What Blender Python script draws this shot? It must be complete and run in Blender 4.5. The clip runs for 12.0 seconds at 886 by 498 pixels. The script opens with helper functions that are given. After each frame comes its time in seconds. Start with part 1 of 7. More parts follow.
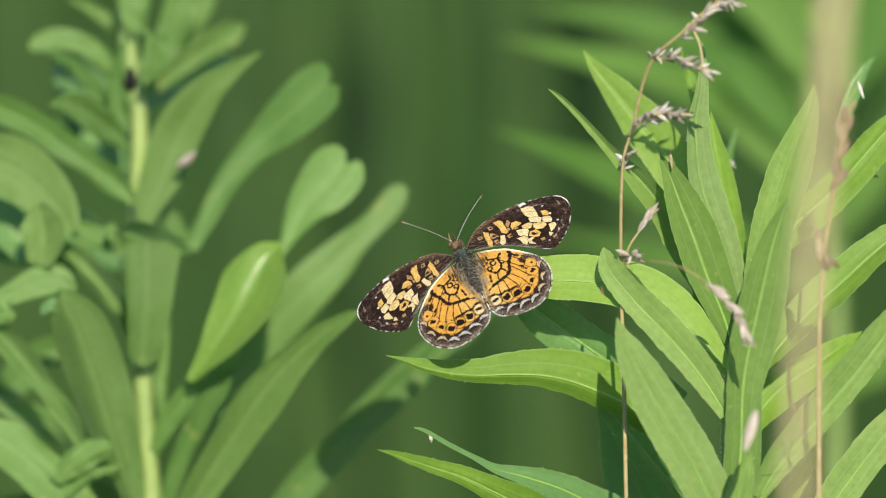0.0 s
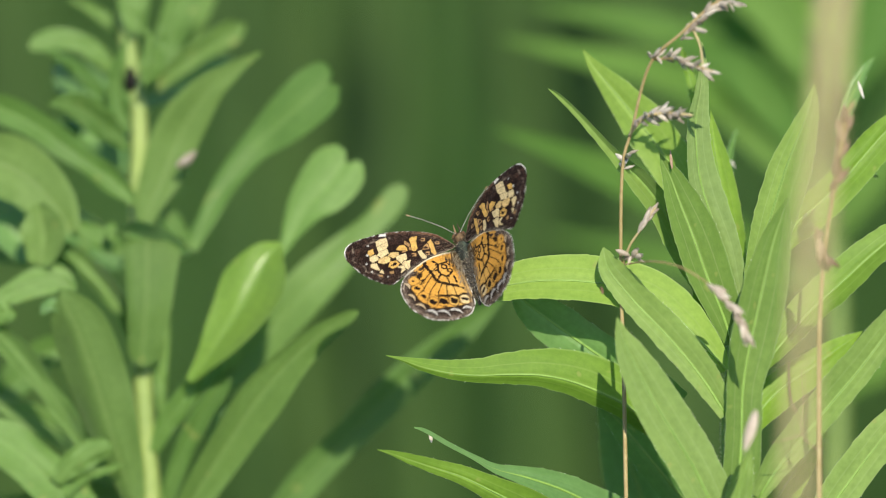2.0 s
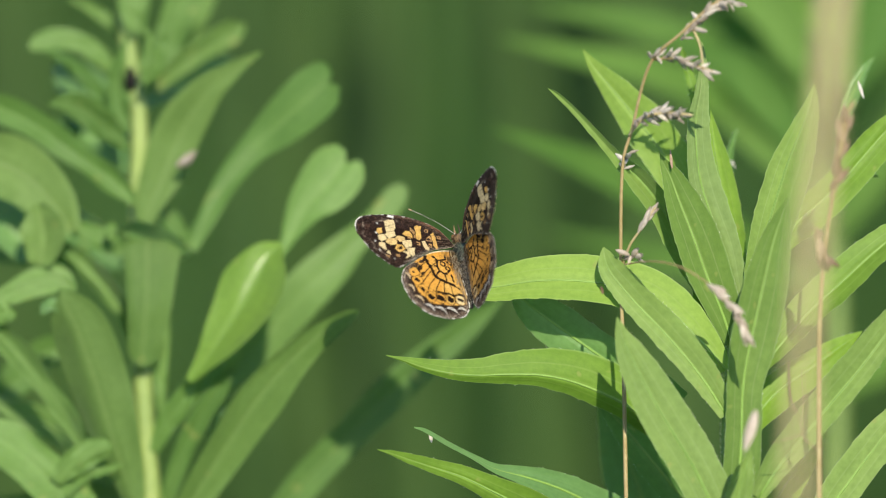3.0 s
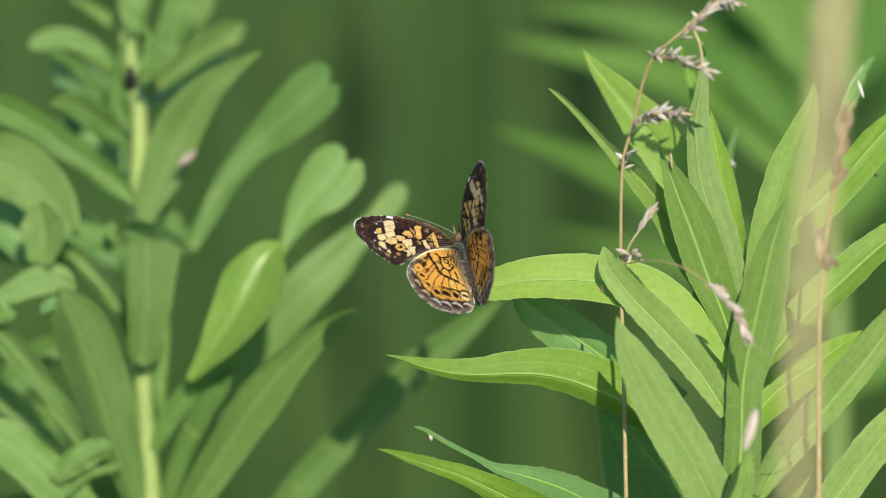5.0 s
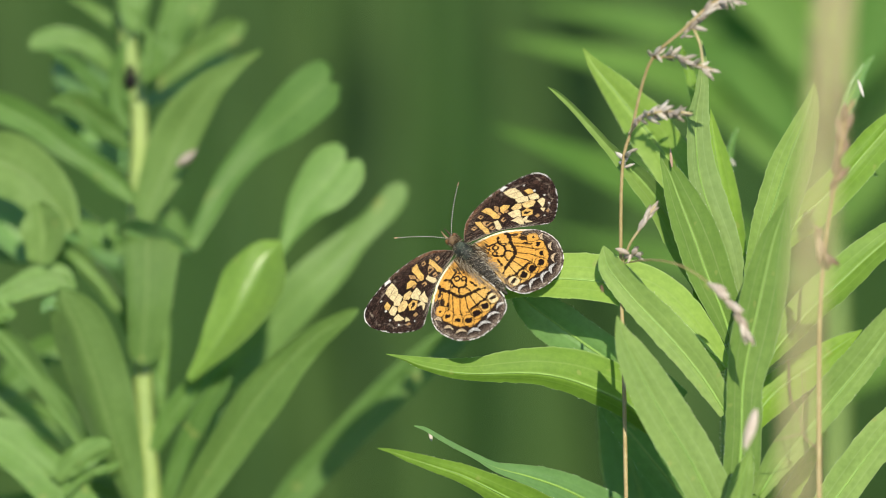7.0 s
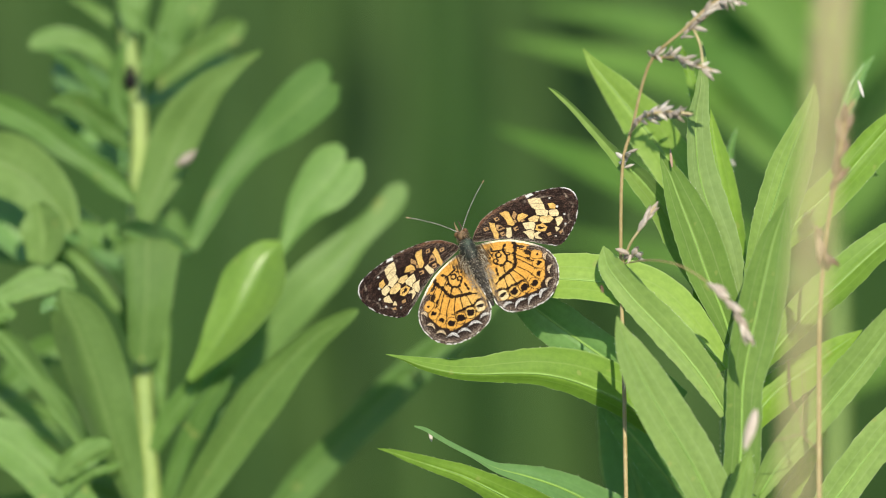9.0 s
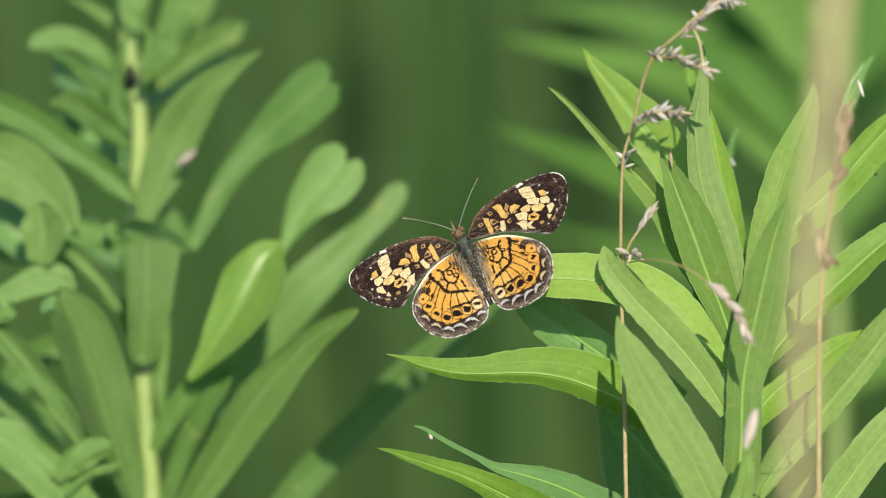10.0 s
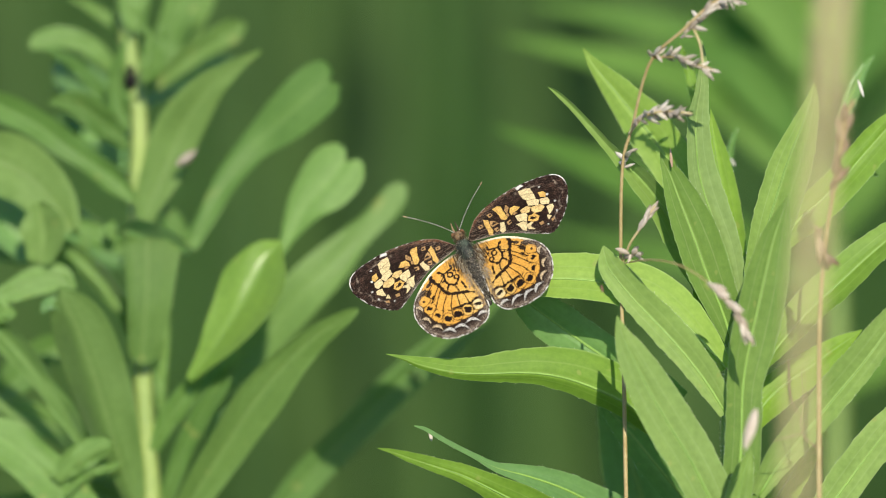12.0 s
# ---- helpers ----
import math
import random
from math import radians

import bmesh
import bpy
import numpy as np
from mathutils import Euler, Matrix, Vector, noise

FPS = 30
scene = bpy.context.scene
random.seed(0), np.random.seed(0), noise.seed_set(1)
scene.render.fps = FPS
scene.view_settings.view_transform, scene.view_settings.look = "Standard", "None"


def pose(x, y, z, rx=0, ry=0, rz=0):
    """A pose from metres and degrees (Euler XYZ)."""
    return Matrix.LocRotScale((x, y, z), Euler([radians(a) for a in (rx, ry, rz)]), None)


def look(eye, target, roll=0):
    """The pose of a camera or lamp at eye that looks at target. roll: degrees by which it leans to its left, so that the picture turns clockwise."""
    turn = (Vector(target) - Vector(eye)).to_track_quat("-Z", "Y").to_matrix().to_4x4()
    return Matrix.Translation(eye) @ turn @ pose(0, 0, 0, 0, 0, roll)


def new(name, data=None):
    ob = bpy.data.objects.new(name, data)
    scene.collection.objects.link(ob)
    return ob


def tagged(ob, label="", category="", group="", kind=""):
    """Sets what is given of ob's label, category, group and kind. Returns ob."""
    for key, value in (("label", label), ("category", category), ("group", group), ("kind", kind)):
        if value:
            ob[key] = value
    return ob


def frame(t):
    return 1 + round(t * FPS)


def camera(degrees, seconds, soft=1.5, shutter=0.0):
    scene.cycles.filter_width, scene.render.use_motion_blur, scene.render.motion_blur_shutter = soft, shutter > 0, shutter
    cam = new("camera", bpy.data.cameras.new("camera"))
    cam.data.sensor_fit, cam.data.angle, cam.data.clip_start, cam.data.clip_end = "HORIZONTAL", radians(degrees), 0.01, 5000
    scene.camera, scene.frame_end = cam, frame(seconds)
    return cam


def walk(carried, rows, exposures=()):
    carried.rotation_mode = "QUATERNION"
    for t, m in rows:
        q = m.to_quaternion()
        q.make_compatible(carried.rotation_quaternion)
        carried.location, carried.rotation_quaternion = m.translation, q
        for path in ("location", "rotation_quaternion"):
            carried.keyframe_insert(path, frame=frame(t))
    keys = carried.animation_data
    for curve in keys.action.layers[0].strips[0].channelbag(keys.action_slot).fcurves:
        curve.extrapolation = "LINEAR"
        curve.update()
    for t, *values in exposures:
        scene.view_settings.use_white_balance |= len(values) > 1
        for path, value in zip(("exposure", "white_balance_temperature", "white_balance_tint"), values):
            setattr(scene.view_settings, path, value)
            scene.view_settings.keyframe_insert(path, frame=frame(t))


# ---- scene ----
TILT = radians(10.0)
FACE = Vector((0.0, -math.cos(TILT), math.sin(TILT)))   # towards the viewer
PERCH = Vector((0.0, 0.0, 0.75))                        # middle of the focal plane
REACH = 1.7                                             # viewer to perch
EYE = PERCH + FACE * REACH
cam = camera(4.4766, 12.0, soft=0.7, shutter=0.2)
cam.data.dof.use_dof = True
cam.data.dof.focus_distance = REACH
cam.data.dof.aperture_fstop = 8.2


def gaze(sink):
    """Camera pose with its aim lowered by so many arc minutes."""
    return Matrix.Translation(EYE) @ pose(0, 0, 0, 80.0 - sink / 60.0, 0, 0)


walk(cam, [(0.0, gaze(0.0)), (3.0, gaze(0.05)), (5.0, gaze(0.26)), (6.0, gaze(0.35)), (6.6, gaze(0.5)),
           (9.0, gaze(0.4)), (10.2, gaze(0.5)), (12.0, gaze(0.5))])

# ---- light ----
SUN_WAY = Vector((0.135, 0.0, 0.0)) + FACE + Vector((0, math.sin(TILT), math.cos(TILT))) * 0.45
SUN_WAY.normalize()
world = bpy.data.worlds.new("sky")
scene.world = world
world.use_nodes = True
wn = world.node_tree
sky = wn.nodes.new("ShaderNodeTexSky")
sky.sky_type, sky.sun_disc = "NISHITA", False
sky.ozone_density = 6.0
sky.sun_elevation = math.asin(SUN_WAY.z)
sky.sun_rotation = math.atan2(SUN_WAY.x, SUN_WAY.y)
wn.links.new(sky.outputs[0], wn.nodes["Background"].inputs[0])
wn.nodes["Background"].inputs[1].default_value = 0.125
sun = new("sun", bpy.data.lights.new("sun", "SUN"))
sun.data.energy, sun.data.angle, sun.data.color = 4.4, radians(0.5), (1.0, 0.92, 0.7)
sun.matrix_world = look(SUN_WAY * 20, (0, 0, 0))
scene.view_settings.exposure = 0.44


# ---- materials ----
def material(name):
    m = bpy.data.materials.new(name)
    m.use_nodes = True
    return m, m.node_tree, m.node_tree.nodes["Principled BSDF"]


def node(nt, kind, **values):
    n = nt.nodes.new(kind)
    for key, value in values.items():
        n.inputs[key.replace("_", " ")].default_value = value
    return n


def ramp(nt, fac, stops):
    n = nt.nodes.new("ShaderNodeValToRGB")
    e = n.color_ramp.elements
    while len(e) < len(stops):
        e.new(0.5)
    for s, (p, c) in zip(e, stops):
        s.position, s.color = p, (*c, 1)
    nt.links.new(fac, n.inputs[0])
    return n


def maths(nt, op, a, b=None):
    n = nt.nodes.new("ShaderNodeMath")
    n.operation = op
    for i, v in enumerate((a, b)):
        if v is None:
            continue
        if hasattr(v, "default_value"):
            nt.links.new(v, n.inputs[i])
        else:
            n.inputs[i].default_value = v
    return n.outputs[0]


def mix(nt, fac, a, b, blend="MIX"):
    n = nt.nodes.new("ShaderNodeMix")
    n.data_type, n.blend_type = "RGBA", blend
    for i, v in ((0, fac), (6, a), (7, b)):
        if hasattr(v, "default_value"):
            nt.links.new(v, n.inputs[i])
        else:
            n.inputs[i].default_value = v if i == 0 else (*v, 1)
    return n.outputs[2]


def leaf_material(name, dark, light, rib, sheer=0.35, rough=0.42, veins=1.0, gloss=0.26, sheen=0.12):
    """A living blade: mottled green, pale midrib, arching side veins, light that comes through."""
    m, nt, bsdf = material(name)
    uv = nt.nodes.new("ShaderNodeTexCoord")
    sep = nt.nodes.new("ShaderNodeSeparateXYZ")
    nt.links.new(uv.outputs["UV"], sep.inputs[0])
    across = maths(nt, "ABSOLUTE", maths(nt, "SUBTRACT", sep.outputs[0], 0.5))
    info = nt.nodes.new("ShaderNodeObjectInfo")
    big = node(nt, "ShaderNodeTexNoise", Scale=90.0, Detail=3.0)
    fine = node(nt, "ShaderNodeTexNoise", Scale=900.0, Detail=4.0, Roughness=0.65)
    for n in (big, fine):
        nt.links.new(uv.outputs["Object"], n.inputs["Vector"])
    tone = maths(nt, "ADD", maths(nt, "MULTIPLY", big.outputs[0], 0.5), maths(nt, "MULTIPLY", info.outputs["Random"], 0.55))
    base = ramp(nt, tone, [(0.25, dark), (0.75, light)]).outputs[0]
    base = mix(nt, maths(nt, "MULTIPLY", maths(nt, "FRACT", maths(nt, "MULTIPLY", info.outputs["Random"], 7.3)), 0.26), base, rib)
    grain = ramp(nt, fine.outputs[0], [(0.3, (0.87, 0.89, 0.85)), (0.7, (1.1, 1.08, 1.1))]).outputs[0]
    base = mix(nt, 1.0, base, grain, "MULTIPLY")
    along = nt.nodes.new("ShaderNodeCombineXYZ")
    nt.links.new(maths(nt, "MULTIPLY", sep.outputs[0], 6.0), along.inputs[0])
    nt.links.new(maths(nt, "MULTIPLY", sep.outputs[1], 0.45), along.inputs[1])
    nt.links.new(maths(nt, "MULTIPLY", info.outputs["Random"], 40.0), along.inputs[2])
    strip = node(nt, "ShaderNodeTexNoise", Scale=1.0, Detail=3.0, Roughness=0.6)
    nt.links.new(along.outputs[0], strip.inputs["Vector"])
    strips = ramp(nt, strip.outputs[0], [(0.3, (0.93, 0.94, 0.92)), (0.7, (1.08, 1.06, 1.08))]).outputs[0]
    base = mix(nt, 1.0, base, strips, "MULTIPLY")
    nerve = maths(nt, "ABSOLUTE", maths(nt, "SUBTRACT", across, maths(nt, "ADD", 0.2, maths(nt, "MULTIPLY", big.outputs[0], 0.08))))
    thin = nt.nodes.new("ShaderNodeMapRange")
    thin.inputs[1].default_value, thin.inputs[2].default_value = 0.02, 0.006
    nt.links.new(nerve, thin.inputs[0])
    base = mix(nt, maths(nt, "MULTIPLY", thin.outputs[0], 0.16 * veins), base, rib)
    hem = nt.nodes.new("ShaderNodeMapRange")
    hem.inputs[1].default_value, hem.inputs[2].default_value = 0.47, 0.5
    nt.links.new(across, hem.inputs[0])
    base = mix(nt, maths(nt, "MULTIPLY", hem.outputs[0], 0.3 * veins), base, (0.4, 0.5, 0.28))
    # short arching veins
    wob = maths(nt, "ADD", maths(nt, "MULTIPLY", sep.outputs[1], 2.2), maths(nt, "MULTIPLY", across, -9.0))
    lines = maths(nt, "ABSOLUTE", maths(nt, "SINE", maths(nt, "MULTIPLY", wob, 3.0)))
    side = maths(nt, "MULTIPLY", maths(nt, "LESS_THAN", lines, 0.12), 0.04 * veins)
    base = mix(nt, side, base, rib)
    spine = nt.nodes.new("ShaderNodeMapRange")
    spine.inputs[1].default_value, spine.inputs[2].default_value = 0.05, 0.018
    nt.links.new(across, spine.inputs[0])
    base = mix(nt, maths(nt, "MULTIPLY", spine.outputs[0], 0.26), base, rib)
    speck = node(nt, "ShaderNodeTexNoise", Scale=420.0, Detail=1.0)
    nt.links.new(uv.outputs["Object"], speck.inputs["Vector"])
    spot = ramp(nt, speck.outputs[0], [(0.72, (0, 0, 0)), (0.77, (0.5, 0.5, 0.5))]).outputs[0]
    base = mix(nt, spot, base, (0.3, 0.33, 0.1))
    nt.links.new(base, bsdf.inputs["Base Color"])
    bsdf.inputs["Roughness"].default_value = rough
    bsdf.inputs["Specular IOR Level"].default_value = gloss
    bsdf.inputs["Sheen Weight"].default_value = sheen
    bsdf.inputs["Sheen Roughness"].default_value = 0.4
    bump = node(nt, "ShaderNodeBump", Strength=0.25, Distance=0.0002)
    nt.links.new(maths(nt, "SUBTRACT", fine.outputs[0], maths(nt, "MULTIPLY", side, 2.0)), bump.inputs["Height"])
    nt.links.new(bump.outputs[0], bsdf.inputs["Normal"])
    glow = nt.nodes.new("ShaderNodeBsdfTranslucent")
    nt.links.new(mix(nt, 1.0, base, (1.0, 1.2, 0.5), "MULTIPLY"), glow.inputs[0])
    shade = nt.nodes.new("ShaderNodeMixShader")
    shade.inputs[0].default_value = sheer
    nt.links.new(bsdf.outputs[0], shade.inputs[1])
    nt.links.new(glow.outputs[0], shade.inputs[2])
    nt.links.new(shade.outputs[0], nt.nodes["Material Output"].inputs[0])
    return m


def plain_material(name, dark, light, scale=300.0, rough=0.6, bump=0.3, sheen=0.0, sheer=0.0, span=(0.3, 0.62), gloss=0.5):
    """Two tones broken up by coarse and fine grain."""
    m, nt, bsdf = material(name)
    co = nt.nodes.new("ShaderNodeTexCoord")
    a = node(nt, "ShaderNodeTexNoise", Scale=scale, Detail=5.0, Roughness=0.6)
    b = node(nt, "ShaderNodeTexNoise", Scale=scale * 7.0, Detail=3.0)
    for n in (a, b):
        nt.links.new(co.outputs["Object"], n.inputs["Vector"])
    info = nt.nodes.new("ShaderNodeObjectInfo")
    tone = maths(nt, "ADD", maths(nt, "ADD", maths(nt, "MULTIPLY", a.outputs[0], 0.6), maths(nt, "MULTIPLY", b.outputs[0], 0.3)),
                 maths(nt, "MULTIPLY", maths(nt, "SUBTRACT", info.outputs["Random"], 0.5), 0.3))
    base = ramp(nt, tone, [(span[0], dark), (span[1], light)]).outputs[0]
    nt.links.new(base, bsdf.inputs["Base Color"])
    bsdf.inputs["Roughness"].default_value = rough
    bsdf.inputs["Sheen Weight"].default_value = sheen
    bsdf.inputs["Specular IOR Level"].default_value = gloss
    bu = node(nt, "ShaderNodeBump", Strength=bump, Distance=0.0003)
    nt.links.new(b.outputs[0], bu.inputs["Height"])
    nt.links.new(bu.outputs[0], bsdf.inputs["Normal"])
    if sheer:
        glow = nt.nodes.new("ShaderNodeBsdfTranslucent")
        nt.links.new(base, glow.inputs[0])
        shade = nt.nodes.new("ShaderNodeMixShader")
        shade.inputs[0].default_value = sheer
        nt.links.new(bsdf.outputs[0], shade.inputs[1])
        nt.links.new(glow.outputs[0], shade.inputs[2])
        nt.links.new(shade.outputs[0], nt.nodes["Material Output"].inputs[0])
    return m


def scale_material():
    """Wing scales: the drawn pattern with a powdery grain."""
    m, nt, bsdf = material("wing_scales")
    att = nt.nodes.new("ShaderNodeVertexColor")
    att.layer_name = "scales"
    co = nt.nodes.new("ShaderNodeTexCoord")
    g = node(nt, "ShaderNodeTexNoise", Scale=4200.0, Detail=2.0)
    nt.links.new(co.outputs["Object"], g.inputs["Vector"])
    grain = ramp(nt, g.outputs[0], [(0.3, (0.74, 0.74, 0.75)), (0.7, (1.2, 1.19, 1.17))]).outputs[0]
    base = mix(nt, 1.0, att.outputs[0], grain, "MULTIPLY")
    nt.links.new(base, bsdf.inputs["Base Color"])
    bsdf.inputs["Roughness"].default_value = 0.7
    bsdf.inputs["Specular IOR Level"].default_value = 0.12
    bu = node(nt, "ShaderNodeBump", Strength=0.35, Distance=0.00006)
    nt.links.new(g.outputs[0], bu.inputs["Height"])
    nt.links.new(bu.outputs[0], bsdf.inputs["Normal"])
    glow = nt.nodes.new("ShaderNodeBsdfTranslucent")
    nt.links.new(base, glow.inputs[0])
    shade = nt.nodes.new("ShaderNodeMixShader")
    shade.inputs[0].default_value = 0.15
    nt.links.new(bsdf.outputs[0], shade.inputs[1])
    nt.links.new(glow.outputs[0], shade.inputs[2])
    nt.links.new(shade.outputs[0], nt.nodes["Material Output"].inputs[0])
    return m


LEAF = leaf_material("goldenrod_leaf", (0.145, 0.275, 0.026), (0.23, 0.385, 0.042), (0.36, 0.46, 0.18), sheer=0.38, rough=0.55, gloss=0.3, sheen=0.05)
SPOON = leaf_material("fleabane_leaf", (0.08, 0.174, 0.035), (0.146, 0.272, 0.063), (0.27, 0.4, 0.14), sheer=0.34, rough=0.58, veins=0.1, gloss=0.4, sheen=0.3)
UNDER = leaf_material("goldenrod_underside", (0.136, 0.238, 0.045), (0.204, 0.323, 0.067), (0.38, 0.46, 0.24), sheer=0.34, rough=0.65, gloss=0.3, sheen=0.3)
DULL_SPOON = leaf_material("fleabane_underside", (0.084, 0.17, 0.036), (0.132, 0.234, 0.055), (0.24, 0.34, 0.12), sheer=0.34, rough=0.65, veins=0.1, gloss=0.3, sheen=0.3)
GLOSSY = leaf_material("shiny_leaf", (0.11, 0.225, 0.025), (0.18, 0.31, 0.04), (0.27, 0.4, 0.14), sheer=0.34, rough=0.33, veins=0.1, gloss=0.6, sheen=0.3)
# leaf green with the bluish sky light of shaded leaves put into its colour
SKY_TINTED = leaf_material("sky_tinted_leaf", (0.085, 0.205, 0.046), (0.14, 0.292, 0.07), (0.27, 0.4, 0.2), sheer=0.3, rough=0.45, veins=0.5, gloss=0.55, sheen=0.3)
FAR_LEAF = leaf_material("distant_leaf", (0.075, 0.175, 0.034), (0.135, 0.255, 0.052), (0.15, 0.25, 0.08), sheer=0.36, rough=0.65, veins=0.2, gloss=0.12, sheen=0.0)
RIB = plain_material("midrib_green", (0.14, 0.26, 0.045), (0.21, 0.35, 0.07), 200, 0.5)
FAR_STEM = plain_material("distant_stem", (0.05, 0.09, 0.02), (0.09, 0.14, 0.035), 160, 0.6)
STEM = plain_material("stem_green", (0.16, 0.26, 0.06), (0.26, 0.36, 0.11), 160, 0.5)
YELLOW_STEM = plain_material("pale_stem", (0.145, 0.225, 0.055), (0.255, 0.335, 0.095), 160, 0.5)
HAIR = plain_material("stem_hair", (0.6, 0.65, 0.5), (0.8, 0.82, 0.7), 400, 0.5)
STRAW = plain_material("dry_straw", (0.3, 0.225, 0.1), (0.52, 0.43, 0.24), 350, 0.5)
HUSK = plain_material("dry_husk", (0.34, 0.28, 0.23), (0.72, 0.66, 0.6), 500, 0.6, sheer=0.25)
PINK_HUSK = plain_material("rusty_husk", (0.19, 0.115, 0.08), (0.44, 0.3, 0.22), 500, 0.6, sheer=0.2)
PALE_HUSK = plain_material("pale_husk", (0.42, 0.34, 0.28), (0.72, 0.64, 0.56), 500, 0.6, sheer=0.25)
BROWN_HUSK = plain_material("brown_husk", (0.05, 0.03, 0.015), (0.14, 0.08, 0.04), 500, 0.6)
WHITE_HUSK = plain_material("white_husk", (0.5, 0.46, 0.42), (0.72, 0.68, 0.64), 500, 0.6, sheer=0.25)
STALK = plain_material("dead_stalk", (0.3, 0.255, 0.13), (0.5, 0.43, 0.23), 120, 0.7)
BEETLE = plain_material("black_shell", (0.004, 0.004, 0.004), (0.012, 0.011, 0.01), 600, 0.6, gloss=0.15)
SCALES = scale_material()
FUR = plain_material("body_fur", (0.02, 0.016, 0.012), (0.15, 0.12, 0.09), 1500, 0.7, span=(0.38, 0.54))
RUST_FUR = plain_material("rusty_fur", (0.05, 0.028, 0.014), (0.24, 0.155, 0.085), 1500, 0.7, span=(0.38, 0.54))
TEAL_FUR = plain_material("teal_thorax", (0.01, 0.011, 0.009), (0.085, 0.11, 0.085), 900, 0.45, span=(0.4, 0.55))
PALE_FUR = plain_material("pale_hair", (0.2, 0.17, 0.12), (0.5, 0.45, 0.36), 1500, 0.6)
EYE_MAT = plain_material("compound_eye", (0.1, 0.05, 0.02), (0.2, 0.1, 0.04), 900, 0.15)
WHITE_BAND = plain_material("white_scale", (0.42, 0.4, 0.36), (0.62, 0.6, 0.55), 900, 0.6)
BLACK_BAND = plain_material("dark_scale", (0.015, 0.012, 0.01), (0.03, 0.025, 0.02), 900, 0.5)
UNDERSIDE = plain_material("wing_underside", (0.3, 0.2, 0.09), (0.62, 0.5, 0.32), 420, 0.7)
TIP_BAND = plain_material("antenna_tip", (0.12, 0.06, 0.03), (0.5, 0.34, 0.2), 900, 0.5)
GRASS = plain_material("meadow_grass", (0.046, 0.09, 0.022), (0.046, 0.135, 0.024), 2.2, 0.7, sheer=0.25, gloss=0.3)
GRASS_BLADE = plain_material("grass_blade", (0.032, 0.076, 0.015), (0.053, 0.105, 0.021), 40, 0.7, sheer=0.25, gloss=0.3)
SOIL = plain_material("meadow_floor", (0.032, 0.076, 0.014), (0.06, 0.11, 0.022), 3, 0.9, gloss=0.3)


# ---- building helpers ----
def mm(x, y, z):
    """Millimetres from the perch, in the world."""
    return PERCH + Vector((x, y, z)) * 0.001


def part(name, bm, mat, parent, label=""):
    """One mesh under a thing, drawn in world coordinates."""
    me = bpy.data.meshes.new(name)
    root = parent
    off = Vector()
    while root is not None:
        off += root.location
        root = root.parent
    bm.transform(Matrix.Translation(-off))
    bm.normal_update()
    bm.to_mesh(me)
    bm.free()
    for p in me.polygons:
        p.use_smooth = True
    me.materials.append(mat)
    ob = new(name, me)
    ob.parent = parent
    if label:
        tagged(ob, label)
    return ob


def thing(name, at, label, category, group=""):
    ob = new(name)
    ob.empty_display_size = 0.01
    ob.location = at
    return tagged(ob, label, category, group)


def spline(points, n):
    """Catmull-Rom through the points, evenly spaced by length."""
    p = [Vector(q) for q in points]
    p = [p[0] * 2 - p[1]] + p + [p[-1] * 2 - p[-2]]
    fine = []
    for i in range(1, len(p) - 2):
        a, b, c, d = p[i - 1:i + 3]
        for k in range(24):
            t = k / 24
            fine.append(0.5 * (2 * b + (c - a) * t + (2 * a - 5 * b + 4 * c - d) * t * t + (3 * b - a - 3 * c + d) * t ** 3))
    fine.append(p[-2])
    run = [0.0]
    for a, b in zip(fine, fine[1:]):
        run.append(run[-1] + (b - a).length)
    out, j = [], 0
    for k in range(n):
        s = run[-1] * k / (n - 1)
        while j < len(run) - 2 and run[j + 1] < s:
            j += 1
        f = (s - run[j]) / max(run[j + 1] - run[j], 1e-9)
        out.append(fine[j].lerp(fine[j + 1], min(f, 1.0)))
    return out, run[-1]


def tube(bm, points, r0, r1, n=24, sides=8, bumpy=0.0, profile=None):
    """A tapered rod along a spline, closed at its ends."""
    line, _ = spline(points, n)
    rings = []
    side = None
    for i, q in enumerate(line):
        t = (line[min(i + 1, n - 1)] - line[max(i - 1, 0)]).normalized()
        if side is None:
            side = t.orthogonal().normalized()
        side = (side - t * side.dot(t)).normalized()
        up = t.cross(side)
        f = i / (n - 1)
        r = r0 + (r1 - r0) * f
        if profile:
            r *= profile(f)
        ring = []
        for k in range(sides):
            a = 2 * math.pi * k / sides
            rr = r * (1 + bumpy * noise.noise(q * 700 + Vector((k, 0, 0))))
            ring.append(bm.verts.new(q + (side * math.cos(a) + up * math.sin(a)) * rr))
        rings.append(ring)
    for a, b in zip(rings, rings[1:]):
        for k in range(sides):
            bm.faces.new((a[k], a[(k + 1) % sides], b[(k + 1) % sides], b[k]))
    bm.faces.new(rings[0][::-1])
    bm.faces.new(rings[-1])
    return bm


